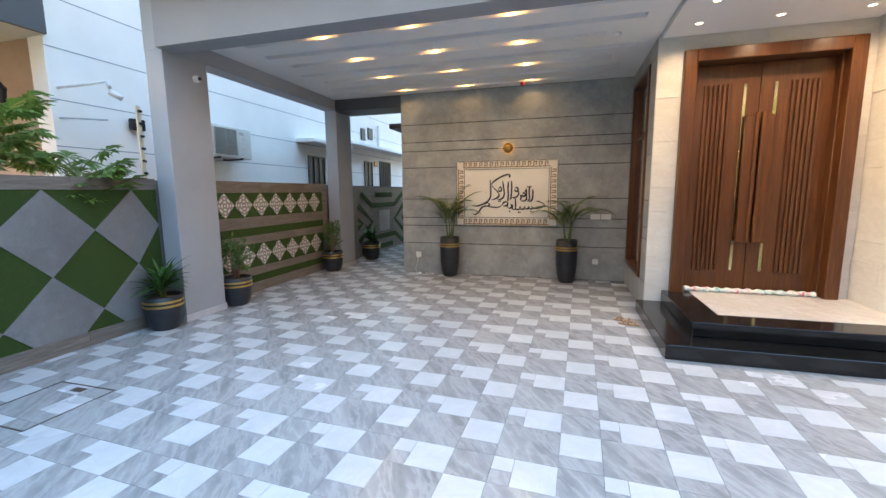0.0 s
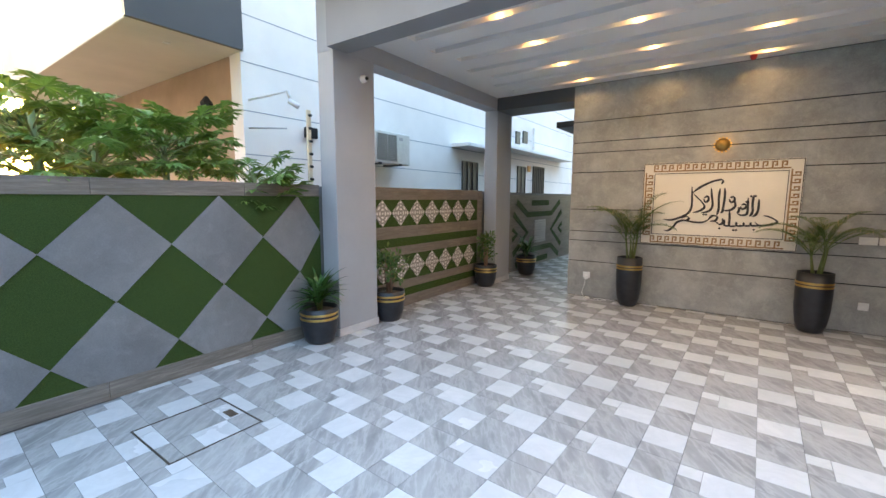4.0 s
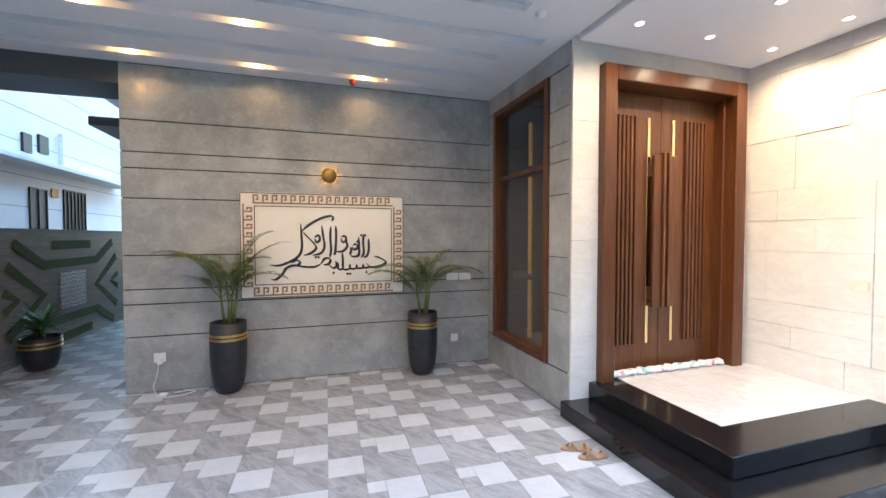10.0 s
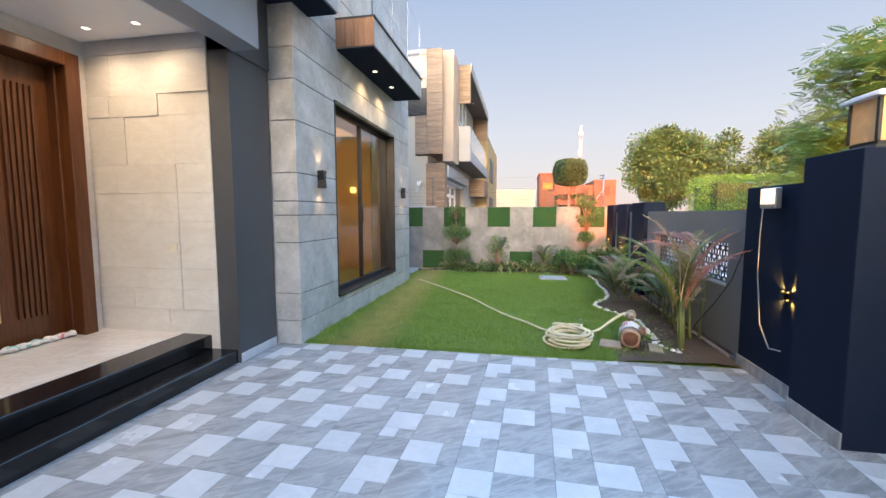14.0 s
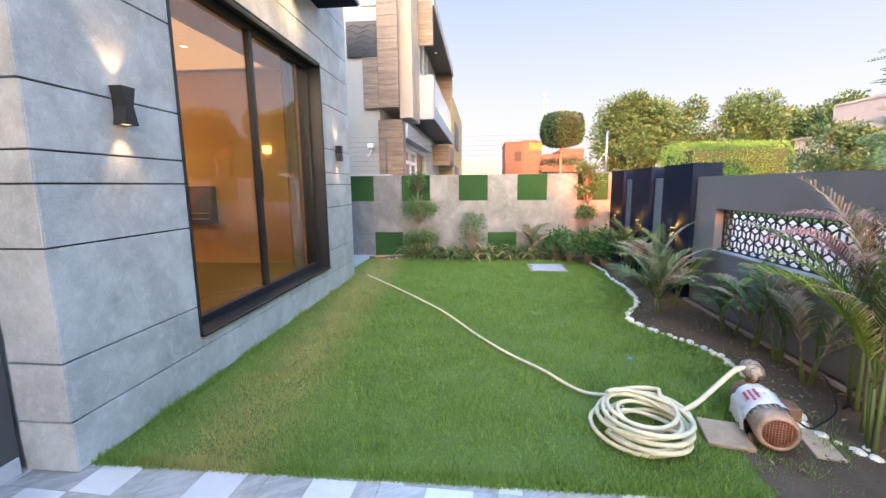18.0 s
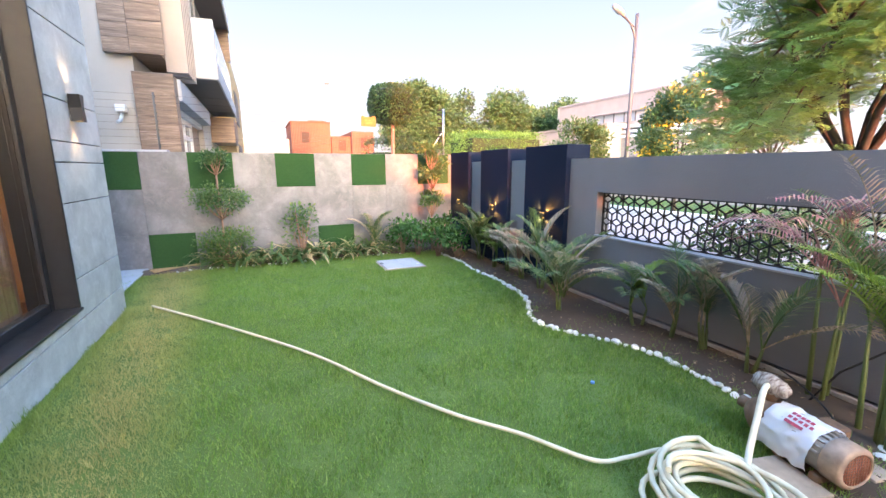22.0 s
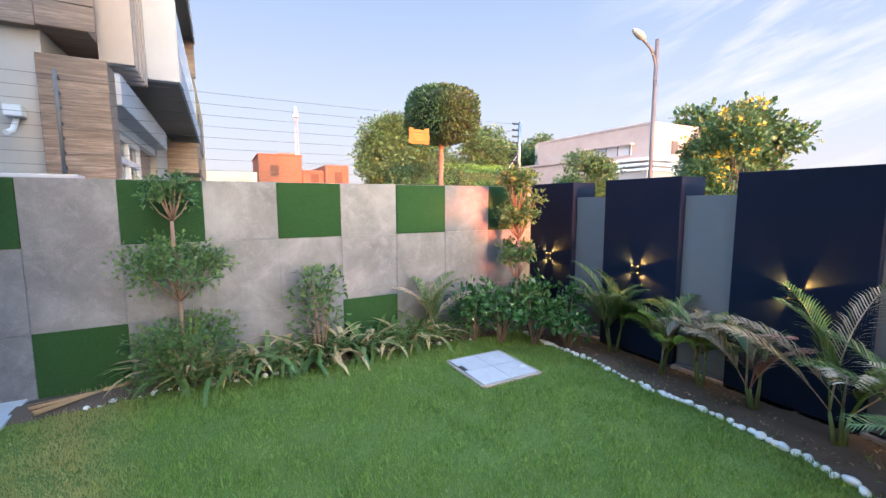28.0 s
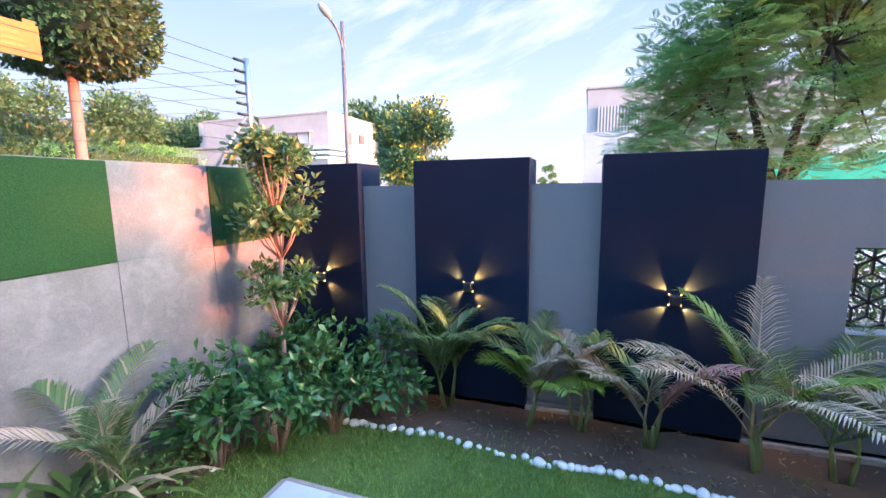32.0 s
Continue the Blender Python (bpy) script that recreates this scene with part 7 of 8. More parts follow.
# ---- far buildings ----
BRK = Net("far_brick")
bt = BRK.add("ShaderNodeTexBrick")
BRK.link(BRK.coords((1, 1, 1), True), bt.inputs["Vector"])
bt.inputs["Color1"].default_value, bt.inputs["Color2"].default_value, bt.inputs["Mortar"].default_value = (0.17, 0.036, 0.016, 1), (0.14, 0.03, 0.013, 1), (0.16, 0.07, 0.045, 1)
bt.inputs["Scale"].default_value = 3.0
brickm = BRK.set(bt.outputs["Color"], 0.85)
bb = tagged(new("brick_building"), "unfinished red brick building in the distance", "building")
part("main_block", boxes((52, 60, -4.44, -0.36, -0.1, 6.3)), brickm, bb)
part("parapet", boxes((51.9, 60.1, -4.54, -0.26, 6.3, 6.42), bev=0.02), brickm, bb)
part("roof_block", boxes((54, 58, -4.2, -2.4, 6.42, 6.75)), brickm, bb)
part("side_block", boxes((51.5, 58, -6.5, -4.44, -0.1, 4.9), (50.5, 58, -8.87, -6.5, -0.1, 5.4)), brickm, bb)
for y0, z0 in ((-8.2, 3.6), (-6.0, 3.4), (-2.2, 4.2)):
    part("opening", boxes((50.44, 51.0, y0, y0 + 0.8, z0, z0 + 1.1)) if y0 < -7 else boxes((51.44 if y0 < -5 else 51.94, 52.4, y0, y0 + 0.8, z0, z0 + 1.1)), plain("brick_opening", (0.07, 0.03, 0.02), 0.9), bb)
part("plinth", boxes((46, 51.5, 0.29, 9.0, -0.1, 4.15)), paint("far_cream", (0.36, 0.3, 0.24), 0.8), bb, "cream rendered low building")
tw = thing("radio_mast", "tall pale lattice mast behind the brick building", "mast", 86, -9.5, 0)
tw.scale = (0.87, 0.87, 0.87)
bm = bmesh.new()
for a in range(3):
    c, s_ = math.cos(a * 2.094), math.sin(a * 2.094)
    tube(bm, [(0.5 * c, 0.5 * s_, 0), (0.28 * c, 0.28 * s_, 20.5)], 0.06, 5)
for k in range(20):
    tube(bm, [(0.6, 0, k), (-0.3, 0.5, k + 0.5), (-0.3, -0.5, k + 1)], 0.03, 4)
part("lattice", bm, "paint_beam", tw)
part("antennas", boxes((-0.5, 0.5, -0.5, 0.5, 19.2, 20.0), (-0.2, 0.2, -0.2, 0.2, 20.0, 21.3)), "paint_beam", tw)
wh = tagged(new("white_house"), "white flat-roofed villa across the road", "house")
WP = paint("villa_white", (0.32, 0.285, 0.27), 0.7)
part("wall", boxes((31.3, 46.2, -40.3, -30.76, -0.1, 8.4)), WP, wh)
part("parapet", boxes((31.2, 46.3, -40.4, -30.66, 8.4, 8.62), bev=0.03), WP, wh)
part("stair_tower", boxes((46.2, 49.4, -37, -33, -0.1, 8.95)), NC, wh)
part("lower_wing", boxes((35.4, 46.6, -30.76, -27.8, -0.1, 5.45), (35.2, 46.8, -30.76, -27.6, 5.45, 5.62)), WP, wh)
for z in (4.3, 4.75, 5.2):
    part("band", boxes((30.7, 35.4, -33.5, -29.6, z, z + 0.22), bev=0.02), "paint_white", wh)
part("terrace", boxes((30.9, 35.4, -33.4, -29.8, -0.1, 4.3)), WP, wh)
w = part("window", boxes((33.3, 40.2, -30.76, -30.66, 5.9, 6.8)), "paint_grey", wh)
for k in range(6):
    part("mullion", boxes((33.3 + 1.36 * k, 33.4 + 1.36 * k, -30.66, -30.6, 5.9, 6.8)), "paint_dark", w)
part("window_hood", boxes((33.0, 40.5, -30.76, -30.2, 6.8, 6.95), bev=0.02), WP, wh)
part("window", boxes((31.2, 31.3, -37, -36, 6.2, 7.1)), "paint_dark", wh)
part("window", boxes((31.2, 31.3, -34.5, -33.6, 5.9, 7.1)), "paint_dark", wh)
h2 = tagged(new("far_house"), "white house with a slatted upper window behind the big tree", "house")
part("wall", boxes((-3, 9.1, -36, -25, -0.1, 7.3)), WP, h2)
part("parapet", boxes((-3.1, 9.2, -36, -24.9, 7.3, 7.45), bev=0.02), WP, h2)
part("lower_band", boxes((-3.3, 9.3, -25, -24.5, 4.15, 4.75), bev=0.02), "paint_grey", h2)
part("front_block", boxes((5.0, 9.2, -22.4, -22.0, -0.1, 3.97)), "paint_grey", h2)
w = part("window", boxes((5.9, 8.5, -25, -24.9, 4.8, 6.25)), plain("far_glass", (0.12, 0.15, 0.17), 0.1), h2)
for k in range(15):
    part("slat", boxes((5.95 + 0.175 * k, 6.03 + 0.175 * k, -24.9, -24.8, 4.8, 6.25)), NC, w)
part("net_screen", boxes((-8.0, 3.2, -14.2, -14.1, 0.0, 2.5)), plain("green_net", (0.03, 0.35, 0.2), 0.8), h2, "green construction netting")
fw = tagged(new("far_tower"), "small pale water tower on a distant roof", "tower")
part("shaft", boxes((17.7, 18.9, -61, -60, -0.1, 4.6)), WP, fw)
part("tank", boxes((17.5, 19.1, -61.1, -59.9, 4.6, 5.9), bev=0.08), "paint_grey", fw)

# ---- street ----
struct("road", boxes((-120, 200, -9.5, -3.2, -0.1, -0.05)), paint("concrete_road", (0.34, 0.33, 0.33), 0.8, 0.2, 0.5, 20.0), "pale concrete road outside the street wall", "road")
struct("verge", boxes((-120, 200, -3.0, YF - 0.2, -0.1, 0.0), (-120, 200, -14.0, -9.7, -0.1, 0.0)), turf_material("verge_grass", (0.05, 0.1, 0.02), (0.1, 0.18, 0.04)), "grass verge along the road", "verge")
struct("kerb", boxes((-120, 200, -3.2, -3.0, -0.1, 0.04), (-120, 200, -9.7, -9.5, -0.1, 0.04), bev=0.01), "paint_white", "painted kerb along the road", "kerb")
sl = thing("street_lamp", "tall grey street lamp with a curved bracket and cowl head", "street lamp", 17.44, -11.47, 0, 54)
bm = bmesh.new()
tube(bm, [(0, 0, -0.1), (0, 0, 3.0), (0, 0, 8.85)], [0.12, 0.1, 0.08], 10)
part("pole", bm, "paint_dark", sl)
bm = bmesh.new()
tube(bm, smooth_line([(0, 0, 7.0), (0.02, 0.02, 7.7), (0.3, 0.22, 8.35), (0.75, 0.5, 8.7)], 6), 0.05, 8)
tube(bm, [(0, 0, 8.2), (0.35, 0.24, 8.45)], 0.03, 6)
for z in (6.9, 7.1):
    tube(bm, [(0, 0, z), (0, 0, z + 0.08)], 0.09, 8)
part("bracket", bm, "paint_dark", sl)
bm = lathe([(0.0, -0.14), (0.12, -0.12), (0.2, -0.03), (0.17, 0.06), (0.08, 0.12), (0.0, 0.13)], 16)
bmesh.ops.transform(bm, matrix=Matrix.Translation((0.95, 0.63, 8.88)) @ Matrix.Rotation(0.56, 4, "Z") @ Matrix.Rotation(-0.5, 4, "Y") @ Matrix.Diagonal((2.0, 1.0, 0.9, 1)), verts=bm.verts)
part("lamp_head", bm, plain("lamp_cowl", (0.42, 0.4, 0.36), 0.5, 0.3), sl, "", True)
sl.scale = (0.853, 0.853, 0.853)
sl2 = thing("street_lamp", "far street lamp with a single arm among the trees", "street lamp", 50.0, -13.5, 0)
bm = bmesh.new()
tube(bm, [(0, 0, 0), (0, 0, 7.5), (0, 0.25, 7.85), (0, 0.9, 8.0)], 0.08, 8)
part("pole", bm, "steel", sl2)
part("lamp_head", boxes((-0.15, 0.15, 0.8, 1.6, 7.95, 8.1), bev=0.04), "white_plastic", sl2)

# ---- trees ----
def tree(label, x, y, seed, h, r, n, leaf, mat="leaf_tree", trunk=0.12, bare=0.35, clumps=16, lean=(0, 0), squash=0.75, name="tree", z=0.0, aspect=0.5, blossom=0):
    rng = random.Random(seed)
    t = thing(name, label, "tree", x, y, z)
    bm, s, fl_ = bmesh.new(), Soup(), Soup()
    top = Vector((lean[0], lean[1], h * bare))
    tube(bm, [(0, 0, -0.1), top * 0.5 + Vector((0.02, 0.03, 0)), top], [trunk, trunk * 0.8, trunk * 0.62], 9)
    cz, ch = h * (bare + (1 - bare) * 0.5), h * (1 - bare) * 0.5
    for i in range(clumps):
        v = vec_in_ball(rng)
        v = v * (0.62 + 0.3 * rng.random()) / max(v.length, 0.35)
        c = Vector((top.x + v.x * r * 0.8, top.y + v.y * r * 0.8, cz + v.z * ch * 0.85))
        mid = top.lerp(c, 0.5) + Vector((0, 0, -0.06 * h * (1 - bare)))
        tube(bm, [top, mid, c], [trunk * 0.4, trunk * 0.22, trunk * 0.07], 6)
        cr = r * rng.uniform(0.26, 0.46)
        leaf_cloud(s, rng, c, (cr, cr, cr * squash), n // clumps, leaf, aspect, 0.3)
        if blossom:
            for _ in range(blossom):
                q = c + vec_in_ball(rng) * cr
                leaf_cloud(fl_, rng, q, (0.13, 0.13, 0.1), 9, 0.11, 0.8, 0.2)
    part("trunk", bm, "bark", t)
    s.make("crown", mat, t)
    if blossom:
        fl_.make("blossom", "petal_yellow", t, "yellow flower clusters")
    return t

# clipped ball tree, just past the garden wall
tp = thing("topiary_tree", "clipped round-headed tree on a thin trunk past the wall", "tree", 12.08, 0.48, 0)
rng = random.Random(31)
s = Soup()
for _ in range(5200):
    v = vec_in_ball(rng)
    v = v.normalized() * (0.86 + 0.14 * rng.random())
    m_ = max(abs(v.x), abs(v.y), abs(v.z)) ** 0.45
    p = Vector((v.x / m_ * 0.45, v.y / m_ * 0.45, 2.72 + v.z / m_ * 0.36))
    d = (v + vec_in_ball(rng) * 0.9).normalized()
    s.leaf(p, d, (v + vec_in_ball(rng) * 0.6).normalized(), rng.uniform(0.04, 0.07), 0.026)
s.make("crown", "leaf_tree", tp)
# near-black block behind the leaves: the crown's inner shade as colour
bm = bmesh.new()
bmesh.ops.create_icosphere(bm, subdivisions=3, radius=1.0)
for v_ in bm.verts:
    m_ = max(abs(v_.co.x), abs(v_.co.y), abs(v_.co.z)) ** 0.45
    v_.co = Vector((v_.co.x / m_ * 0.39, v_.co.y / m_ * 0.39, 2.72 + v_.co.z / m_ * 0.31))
part("inner_crown", bm, plain("crown_interior_shade", (0.02, 0.03, 0.012), 0.95), tp)
bm = bmesh.new()
tube(bm, [(0, 0, 0), (0.01, 0.01, 1.5), (0, 0, 2.6)], [0.04, 0.035, 0.03], 8)
tube(bm, [(0, 0, 2.3), (0.1, 0.15, 2.6)], 0.015, 6)
tube(bm, [(0, 0, 2.3), (-0.1, -0.12, 2.6)], 0.015, 6)
part("trunk", bm, "stem_pink", tp)
def hedge(label, x0, x1, y0, y1, z0, z1, n, leaf, mat, seed, rz=0.0):
    rng = random.Random(seed)
    cx, cy = (x0 + x1) / 2, (y0 + y1) / 2
    t = thing("hedge", label, "hedge", cx, cy, 0, rz)
    s = Soup()
    hx, hy = (x1 - x0) / 2, (y1 - y0) / 2
    for _ in range(n):
        v = vec_in_ball(rng)
        m_ = max(abs(v.x), abs(v.y), abs(v.z), 1e-3)
        v = v / m_ * rng.uniform(0.88, 1.03)
        k = 1 + 0.07 * noise.noise(Vector((v.x * hx, v.y * hy, v.z)) * 0.9)
        p = Vector((v.x * hx * k, v.y * hy * k, (z0 + z1) / 2 + v.z * (z1 - z0) / 2 * k * (1 - 0.12 * v.x * v.x)))
        s.leaf(p, (v + vec_in_ball(rng)).normalized(), (v + vec_in_ball(rng) * 0.5 + Vector((0, 0, 0.3))).normalized(), leaf * rng.uniform(0.7, 1.3), leaf * 0.5)
    # dark box gives the gaps between leaves the shade of the hedge's inside
    part("core", boxes((-hx * 0.86, hx * 0.86, -hy * 0.86, hy * 0.86, z0, z0 + (z1 - z0) * 0.86)), plain("hedge_inner_shade", (0.02, 0.035, 0.01), 0.9), t)
    s.make("leaves", mat, t)
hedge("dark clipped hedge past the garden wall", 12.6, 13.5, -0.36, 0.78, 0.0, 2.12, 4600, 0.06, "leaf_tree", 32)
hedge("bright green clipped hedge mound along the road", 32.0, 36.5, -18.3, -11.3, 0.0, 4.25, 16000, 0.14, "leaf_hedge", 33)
def feather_tree(label, x, y, seed, h, r, clumps, sprays):
    """A low-forking tree whose flat sprays of leaflets lie in layers."""
    rng = random.Random(seed)
    t = thing("tree", label, "tree", x, y, 0)
    bm, s = bmesh.new(), Soup()
    fork = Vector((0.05, 0.05, h * 0.3))
    tube(bm, [(0, 0, -0.1), (0.03, 0.0, h * 0.15), fork], [0.13, 0.11, 0.09], 9)
    limbs = []
    for i in range(8):
        a = 0.785 * i + rng.uniform(-0.2, 0.2)
        tip = fork + Vector((math.cos(a) * r * 0.42, math.sin(a) * r * 0.42, h * rng.uniform(0.22, 0.36)))
        tube(bm, [fork, fork.lerp(tip, 0.5) + Vector((0.04, 0.03, 0.06)), tip], [0.055, 0.04, 0.024], 7)
        limbs.append(tip)
    for i in range(clumps):
        a, q = 2.4 * i, math.sqrt((i + 0.5) / clumps)
        zc = h * (0.97 - 0.34 * q * q - rng.uniform(0.0, 0.3))
        c = fork + Vector((math.cos(a) * r * 0.85 * q, math.sin(a) * r * 0.85 * q, zc - fork.z))
        near = min(limbs, key=lambda p: (p - c).length)
        tube(bm, [near, near.lerp(c, 0.55) + Vector((0, 0, 0.05)), c], [0.018, 0.012, 0.004], 5)
        for _ in range(sprays):
            p = c + Vector((max(-0.36, min(0.36, rng.gauss(0, 0.22))), max(-0.36, min(0.36, rng.gauss(0, 0.22))), max(-0.3, min(0.3, rng.gauss(0, 0.17)))))
            b = rng.uniform(0, 6.28)
            d = Vector((math.cos(b), math.sin(b), rng.uniform(-0.45, 0.45))).normalized()
            e = (d.cross(Vector((0, 0, 1))).normalized() + Vector((0, 0, rng.uniform(-0.5, 0.5)))).normalized()
            L = rng.uniform(0.15, 0.27)
            for k in range(9):
                o = p + d * L * k / 8 - Vector((0, 0, 0.1 * L * (k / 8) ** 2))
                w = L * 0.34 * math.sin(math.pi * (0.15 + 0.8 * k / 8))
                for sg in (-1, 1):
                    tip = o + e * sg * w + d * 0.03
                    n0 = len(s.v)
                    f = d * L * 0.055
                    s.v += [tuple(o), tuple(o.lerp(tip, 0.5) + f), tuple(tip), tuple(o.lerp(tip, 0.5) - f)]
                    s.f.append((n0, n0 + 1, n0 + 2, n0 + 3))
    part("trunk", bm, "bark", t)
    s.make("crown", "leaf_flame", t)
feather_tree("wide roadside tree with feathery green leaves", 6.6, -3.85, 41, 4.75, 2.0, 110, 84)
for i, (x, y, h) in enumerate(((6.5, -2.5, 1.0), (7.2, -2.7, 0.85), (5.4, -2.4, 0.8))):
    shrub("low dark green roadside bush on the grass verge", x, y, 0.0, 300 + i, h, 0.55, 1800, 0.07, "leaf_tree", None, "roadside_bush", 14)
tree("round flowering tree with yellow blossom", 13.8, -10.0, 42, 4.35, 1.6, 12000, 0.13, "leaf_tree", 0.08, 0.2, 22, blossom=6)
tree("small leafy tree beside the road", 22.2, -13.0, 43, 4.2, 2.05, 8000, 0.17, "leaf_tree", 0.08, 0.25, 14)
tree("large round-crowned tree in the distance", 50, -14.0, 44, 11.8, 4.7, 24000, 0.36, "leaf_far", 0.25, 0.16, 44)
FAR = [(53, -20.5, 11.4, 3.9), (51, -26.0, 11.8, 4.0), (54, -31.0, 11.2, 4.0), (52, -35.5, 11.6, 4.0), (56, -41.0, 11.0, 4.0), (62, -50, 10.5, 4.6), (66, -19, 11.5, 4.5), (58, -56, 10.0, 4.6), (55, -62, 10.5, 5.0)]
for i, (x, y, h, r) in enumerate(FAR):
    tree("distant roadside tree with a full crown", x, y, 200 + i, h, r, 8000, 0.42, "leaf_far", 0.22, 0.12, 24)
# trees along the far side of the road, mirrored in the big window
tree("small round clipped tree across the road", 11.3, -25.0, 45, 3.15, 0.62, 2500, 0.12, "leaf_hedge", 0.06, 0.25, 12)
for i in range(1, 7):
    tree("tall tree on the far side of the road", 12.5 + 7.5 * i + 2 * math.sin(i * 2.2) + (8 if i > 0 else 0), -44 - 3 * math.cos(i * 1.7), 230 + i, 11.5 + 1.5 * math.sin(i * 3.1), 5.2, 3600, 0.75, "leaf_far", 0.25, 0.15, 16)
for i in range(4):
    tree("roadside tree in the distance", -18 - 8 * i, -30 - 4 * math.sin(i * 2.0), 250 + i, 10.0, 4.6, 2000, 0.5, "leaf_far", 0.25, 0.15, 12)
# the neighbour's plants behind the porch boundary wall
def lobed_plant(x, y, h, seed):
    rng = random.Random(seed)
    t = thing("neighbour_plant", "tall plant with big lobed green leaves behind the wall", "plant", x, y, 0, 0, "neighbour's plants")
    bm, s = bmesh.new(), Soup()
    tube(bm, [(0, 0, 0), (0.03, 0.02, h * 0.5), (0, 0, h - 0.15)], [0.05, 0.04, 0.025], 8)
    for i in range(30):
        a, up = 2.4 * i, rng.uniform(-0.15, 0.75)
        d = Vector((math.cos(a) * math.cos(up), math.sin(a) * math.cos(up), math.sin(up)))
        p0 = Vector((0, 0, h - 0.15 - rng.uniform(0, 0.55)))
        c = p0 + d * rng.uniform(0.3, 0.62)
        tube(bm, [p0, p0.lerp(c, 0.6) + Vector((0, 0, 0.03)), c], [0.008, 0.006, 0.004], 5)
        side = d.cross(Vector((0, 0, 1))).normalized()
        n = (Vector((0, 0, 1)) - d * 0.3).normalized()
        for k in range(9):
            b = radians(-128 + 32 * k)
            e = (d * math.cos(b) + side * math.sin(b) - Vector((0, 0, 0.28))).normalized()
            L = rng.uniform(0.19, 0.27) * (1 - 0.2 * abs(k - 4) / 4)
            s.leaf(c, e, n, L, L * 0.36)
            m = c + e * L * 0.5
            for sg in (-1, 1):
                f = (e + e.cross(n) * sg * 0.8).normalized()
                s.leaf(m, f, n, L * 0.42, L * 0.16)
    part("stem", bm, "stem_green", t)
    s.make("leaves", "leaf_papaya", t)
for i, (x, y, h) in enumerate(((-5.15, 3.2, 2.45), (-5.6, 2.35, 2.55), (-5.3, 1.3, 2.4), (-6.0, 3.8, 2.5), (-5.7, 0.3, 2.45), (-4.95, 2.6, 2.15), (-4.9, 4.0, 2.0), (-6.3, 3.0, 2.6), (-6.5, 1.8, 2.5), (-5.0, 0.6, 2.2))):
    lobed_plant(x, y, h, 270 + i)
# the tall open tree is set here to screen low sun from the navy piers
tree("tall open tree beyond the neighbour's front garden", -17.5, 1.75, 281, 6.4, 1.3, 5000, 0.22, "leaf_tree", 0.12, 0.48, 18)
tree("dense tree past the neighbour's house front", -16.0, 4.9, 283, 4.5, 1.5, 9000, 0.2, "leaf_tree", 0.1, 0.3, 16)
tree("tall tree beyond the neighbour's front garden", -24, -6, 282, 8.0, 4.0, 3000, 0.35, "leaf_tree", 0.15, 0.25, 14)
sd = bmesh.new()
bmesh.ops.create_circle(sd, cap_ends=True, segments=32, radius=1.3)
bmesh.ops.transform(sd, matrix=look(_d * 280, (0, 0, 0)), verts=sd.verts)
struct("sun_disc", sd, glow("setting_sun", (1.0, 0.55, 0.15), 40.0), "low orange setting sun between the houses", "sun")

# ---- the evening sky past the roofs ----
bk = Net("evening_sky")
gp = bk.add("ShaderNodeNewGeometry")
sp = bk.add("ShaderNodeSeparateXYZ")
bk.link(gp.outputs["Position"], sp.inputs[0])
RD = 260.0
up_ = bk.maths("MULTIPLY", sp.outputs[2], 1 / RD)
az_ = bk.maths("ARCTAN2", sp.outputs[1], sp.outputs[0])
col = bk.ramp(up_, [(0.0, (0.84, 0.68, 0.65)), (0.07, (0.77, 0.76, 0.79)), (0.18, (0.66, 0.73, 0.86)), (0.33, (0.5, 0.61, 0.82)), (0.55, (0.3, 0.46, 0.74))])
cv_ = bk.add("ShaderNodeCombineXYZ")
bk.link(bk.maths("MULTIPLY", az_, 2.2), cv_.inputs[0])
bk.link(bk.maths("MULTIPLY", bk.maths("ADD", up_, bk.maths("MULTIPLY", az_, 0.3)), 9.0), cv_.inputs[1])
wisp = bk.ramp(bk.noise(cv_.outputs[0], 1.5, 7.0, 0.6, 0.3), [(0.46, (0, 0, 0)), (0.7, (1, 1, 1))])
south = bk.ramp(bk.maths("MULTIPLY", az_, -0.5), [(0.38, (0, 0, 0)), (0.55, (1, 1, 1)), (0.9, (0.6, 0.6, 0.6))])
col = bk.mix(bk.maths("MULTIPLY", wisp, south), col, (0.97, 0.93, 0.93))
bk.b.inputs["Base Color"].default_value = (0, 0, 0, 1)
bk.b.inputs["Specular IOR Level"].default_value = 0.0
bk.link(col, bk.b.inputs["Emission Color"])
bk.b.inputs["Emission Strength"].default_value = 0.05
vs, fs = [], []
NA, NE = 56, 14
for i in range(NA + 1):
    a = radians(-152 + 216 * i / NA)
    for j in range(NE + 1):
        e = radians(-1.5 + 35.5 * j / NE)
        vs.append((RD * math.cos(a) * math.cos(e), RD * math.sin(a) * math.cos(e), RD * math.sin(e)))
for i in range(NA):
    for j in range(NE):
        k = i * (NE + 1) + j
        fs.append((k, k + 1, k + NE + 2, k + NE + 1))
tagged(mesh_from("backdrop", vs, fs, bk.m, smooth=True), "pale blue evening sky with thin cirrus and a pink horizon", "sky", "", "structure")

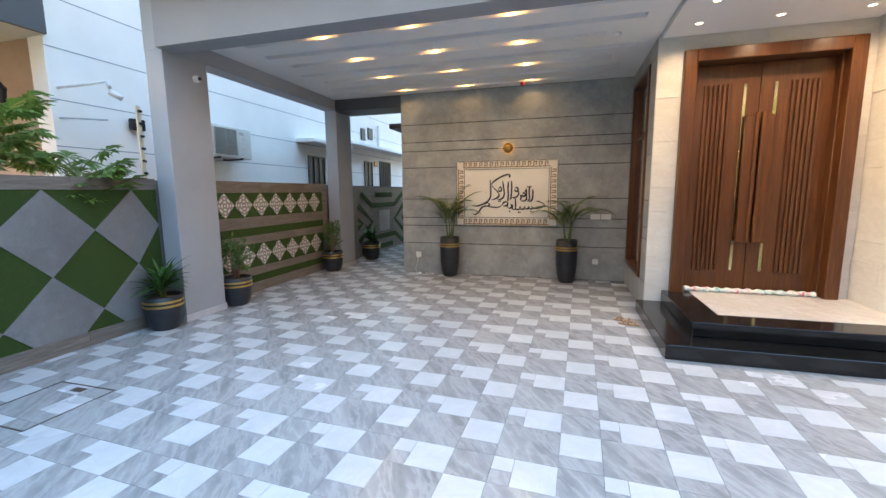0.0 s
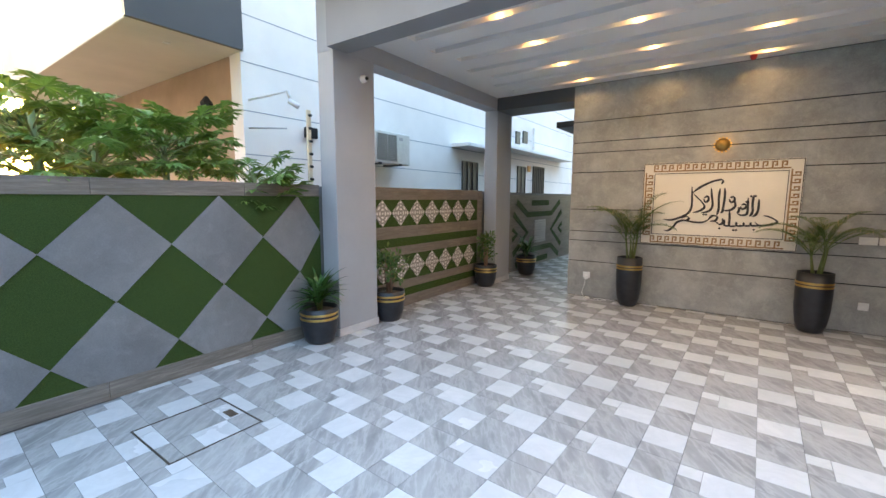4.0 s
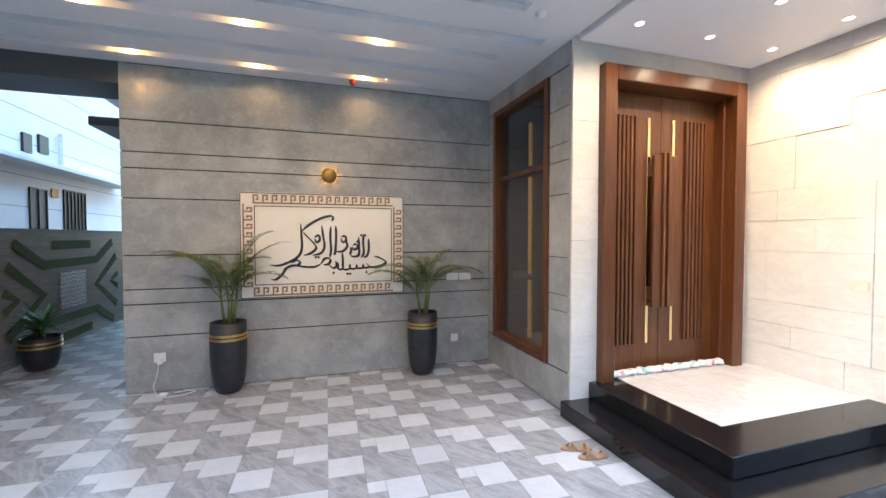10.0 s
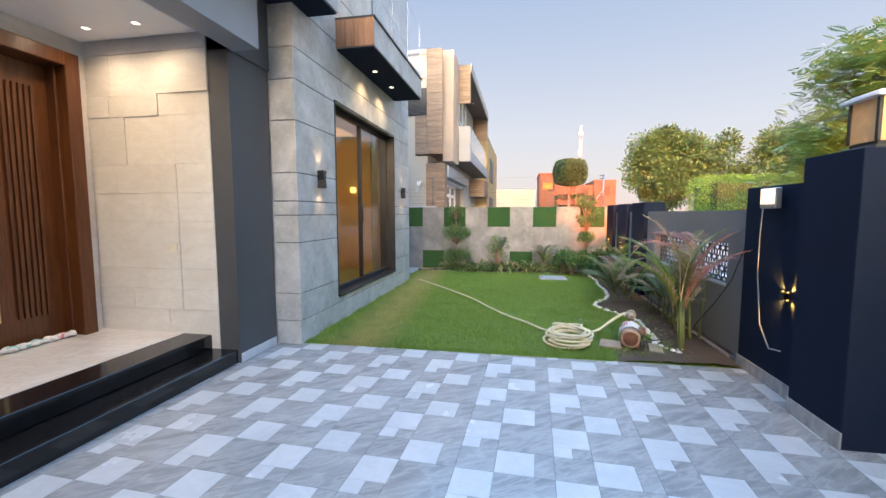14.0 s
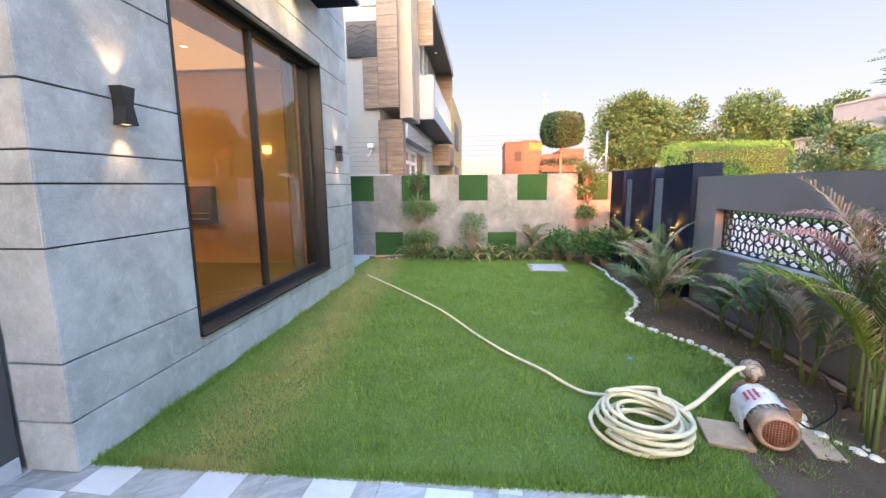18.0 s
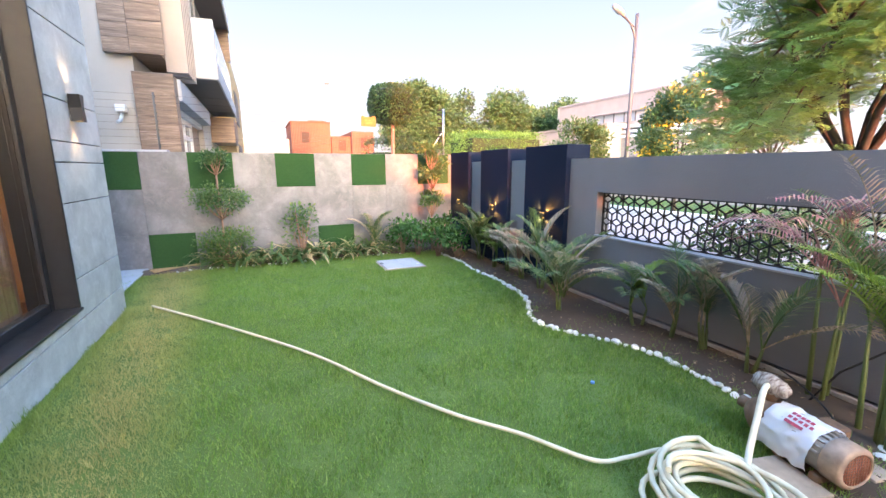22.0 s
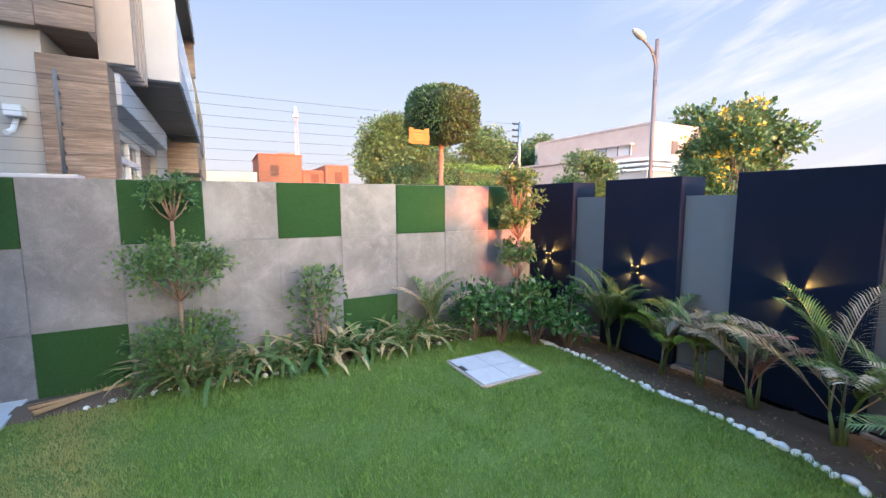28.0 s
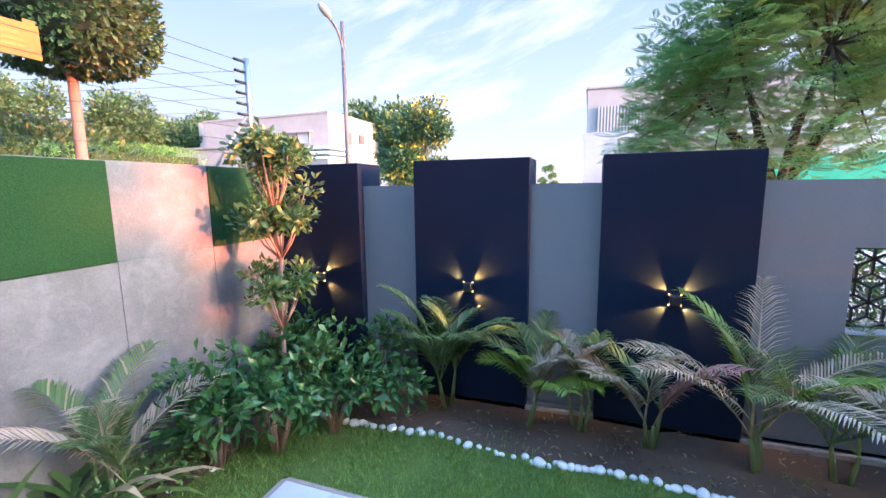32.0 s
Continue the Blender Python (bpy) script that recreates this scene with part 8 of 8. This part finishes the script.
# ---- porch floor: 60 cm tiles, each printed as a six-piece pattern ----
U = 0.12
TU, TV, TURN = -0.134, -0.128, radians(-2.1)
PX, PY = 0.614, 0.606                  # laid pitch
def tile_mesh():
    bm = bmesh.new()
    g = 0.0012
    for x0, x1, y0, y1, m in ((0, 1, 4, 5, 0), (0, 1, 3, 4, 1), (1, 3, 3, 5, 0), (0, 3, 0, 3, 1), (3, 5, 1, 3, 0), (3, 5, 3, 6, 1)):
        # the last piece runs over the upper edge and is closed from below by the next tile
        y1c = min(y1, 5)
        box(bm, x0 * U + g, x1 * U - g, y0 * U + g, y1c * U - g, -0.01, 0.0, mat=m)
    box(bm, 3 * U + g, 5 * U - g, 0 + g, 1 * U - g, -0.01, 0.0, mat=1)
    for v_ in bm.verts:
        v_.co.x, v_.co.y = v_.co.x * PX / 0.6, v_.co.y * PY / 0.6
    me = bpy.data.meshes.new("floor_tile")
    bm.to_mesh(me)
    bm.free()
    me.materials.append(M["floor_white"])
    me.materials.append(M["floor_grey"])
    return me
TM = tile_mesh()
FLOOR = bpy.data.objects["floor"]
# the grid lies slightly askew to the house; border tiles are cut along the lawn
for i in range(-9, 9):
    for j in range(-3, 21):
        u, v = TU + PX * i, TV + PY * j
        x, y = u * math.cos(TURN) - v * math.sin(TURN), u * math.sin(TURN) + v * math.cos(TURN)
        if x < XL - 0.55 or x > 4.29 or y < -1.6 or y > 12.2:
            continue
        if (y > YB - 0.1 and x > -2.95) or (x > XS - 0.1 and y > 5.3):
            continue
        me = TM
        if x + PX + 0.03 > 4.29:
            bm = bmesh.new()
            bm.from_mesh(TM)
            cut = Vector((math.cos(TURN), -math.sin(TURN), 0))
            bmesh.ops.bisect_plane(bm, geom=bm.verts[:] + bm.edges[:] + bm.faces[:], plane_co=cut * (4.29 - x), plane_no=cut, clear_outer=True)
            me = TM.copy()
            bm.to_mesh(me)
            bm.free()
        ob = new("floor_tile", me)
        ob.parent = FLOOR
        ob.rotation_euler = (0, 0, TURN)
        ob.location = (x, y, 0.0)
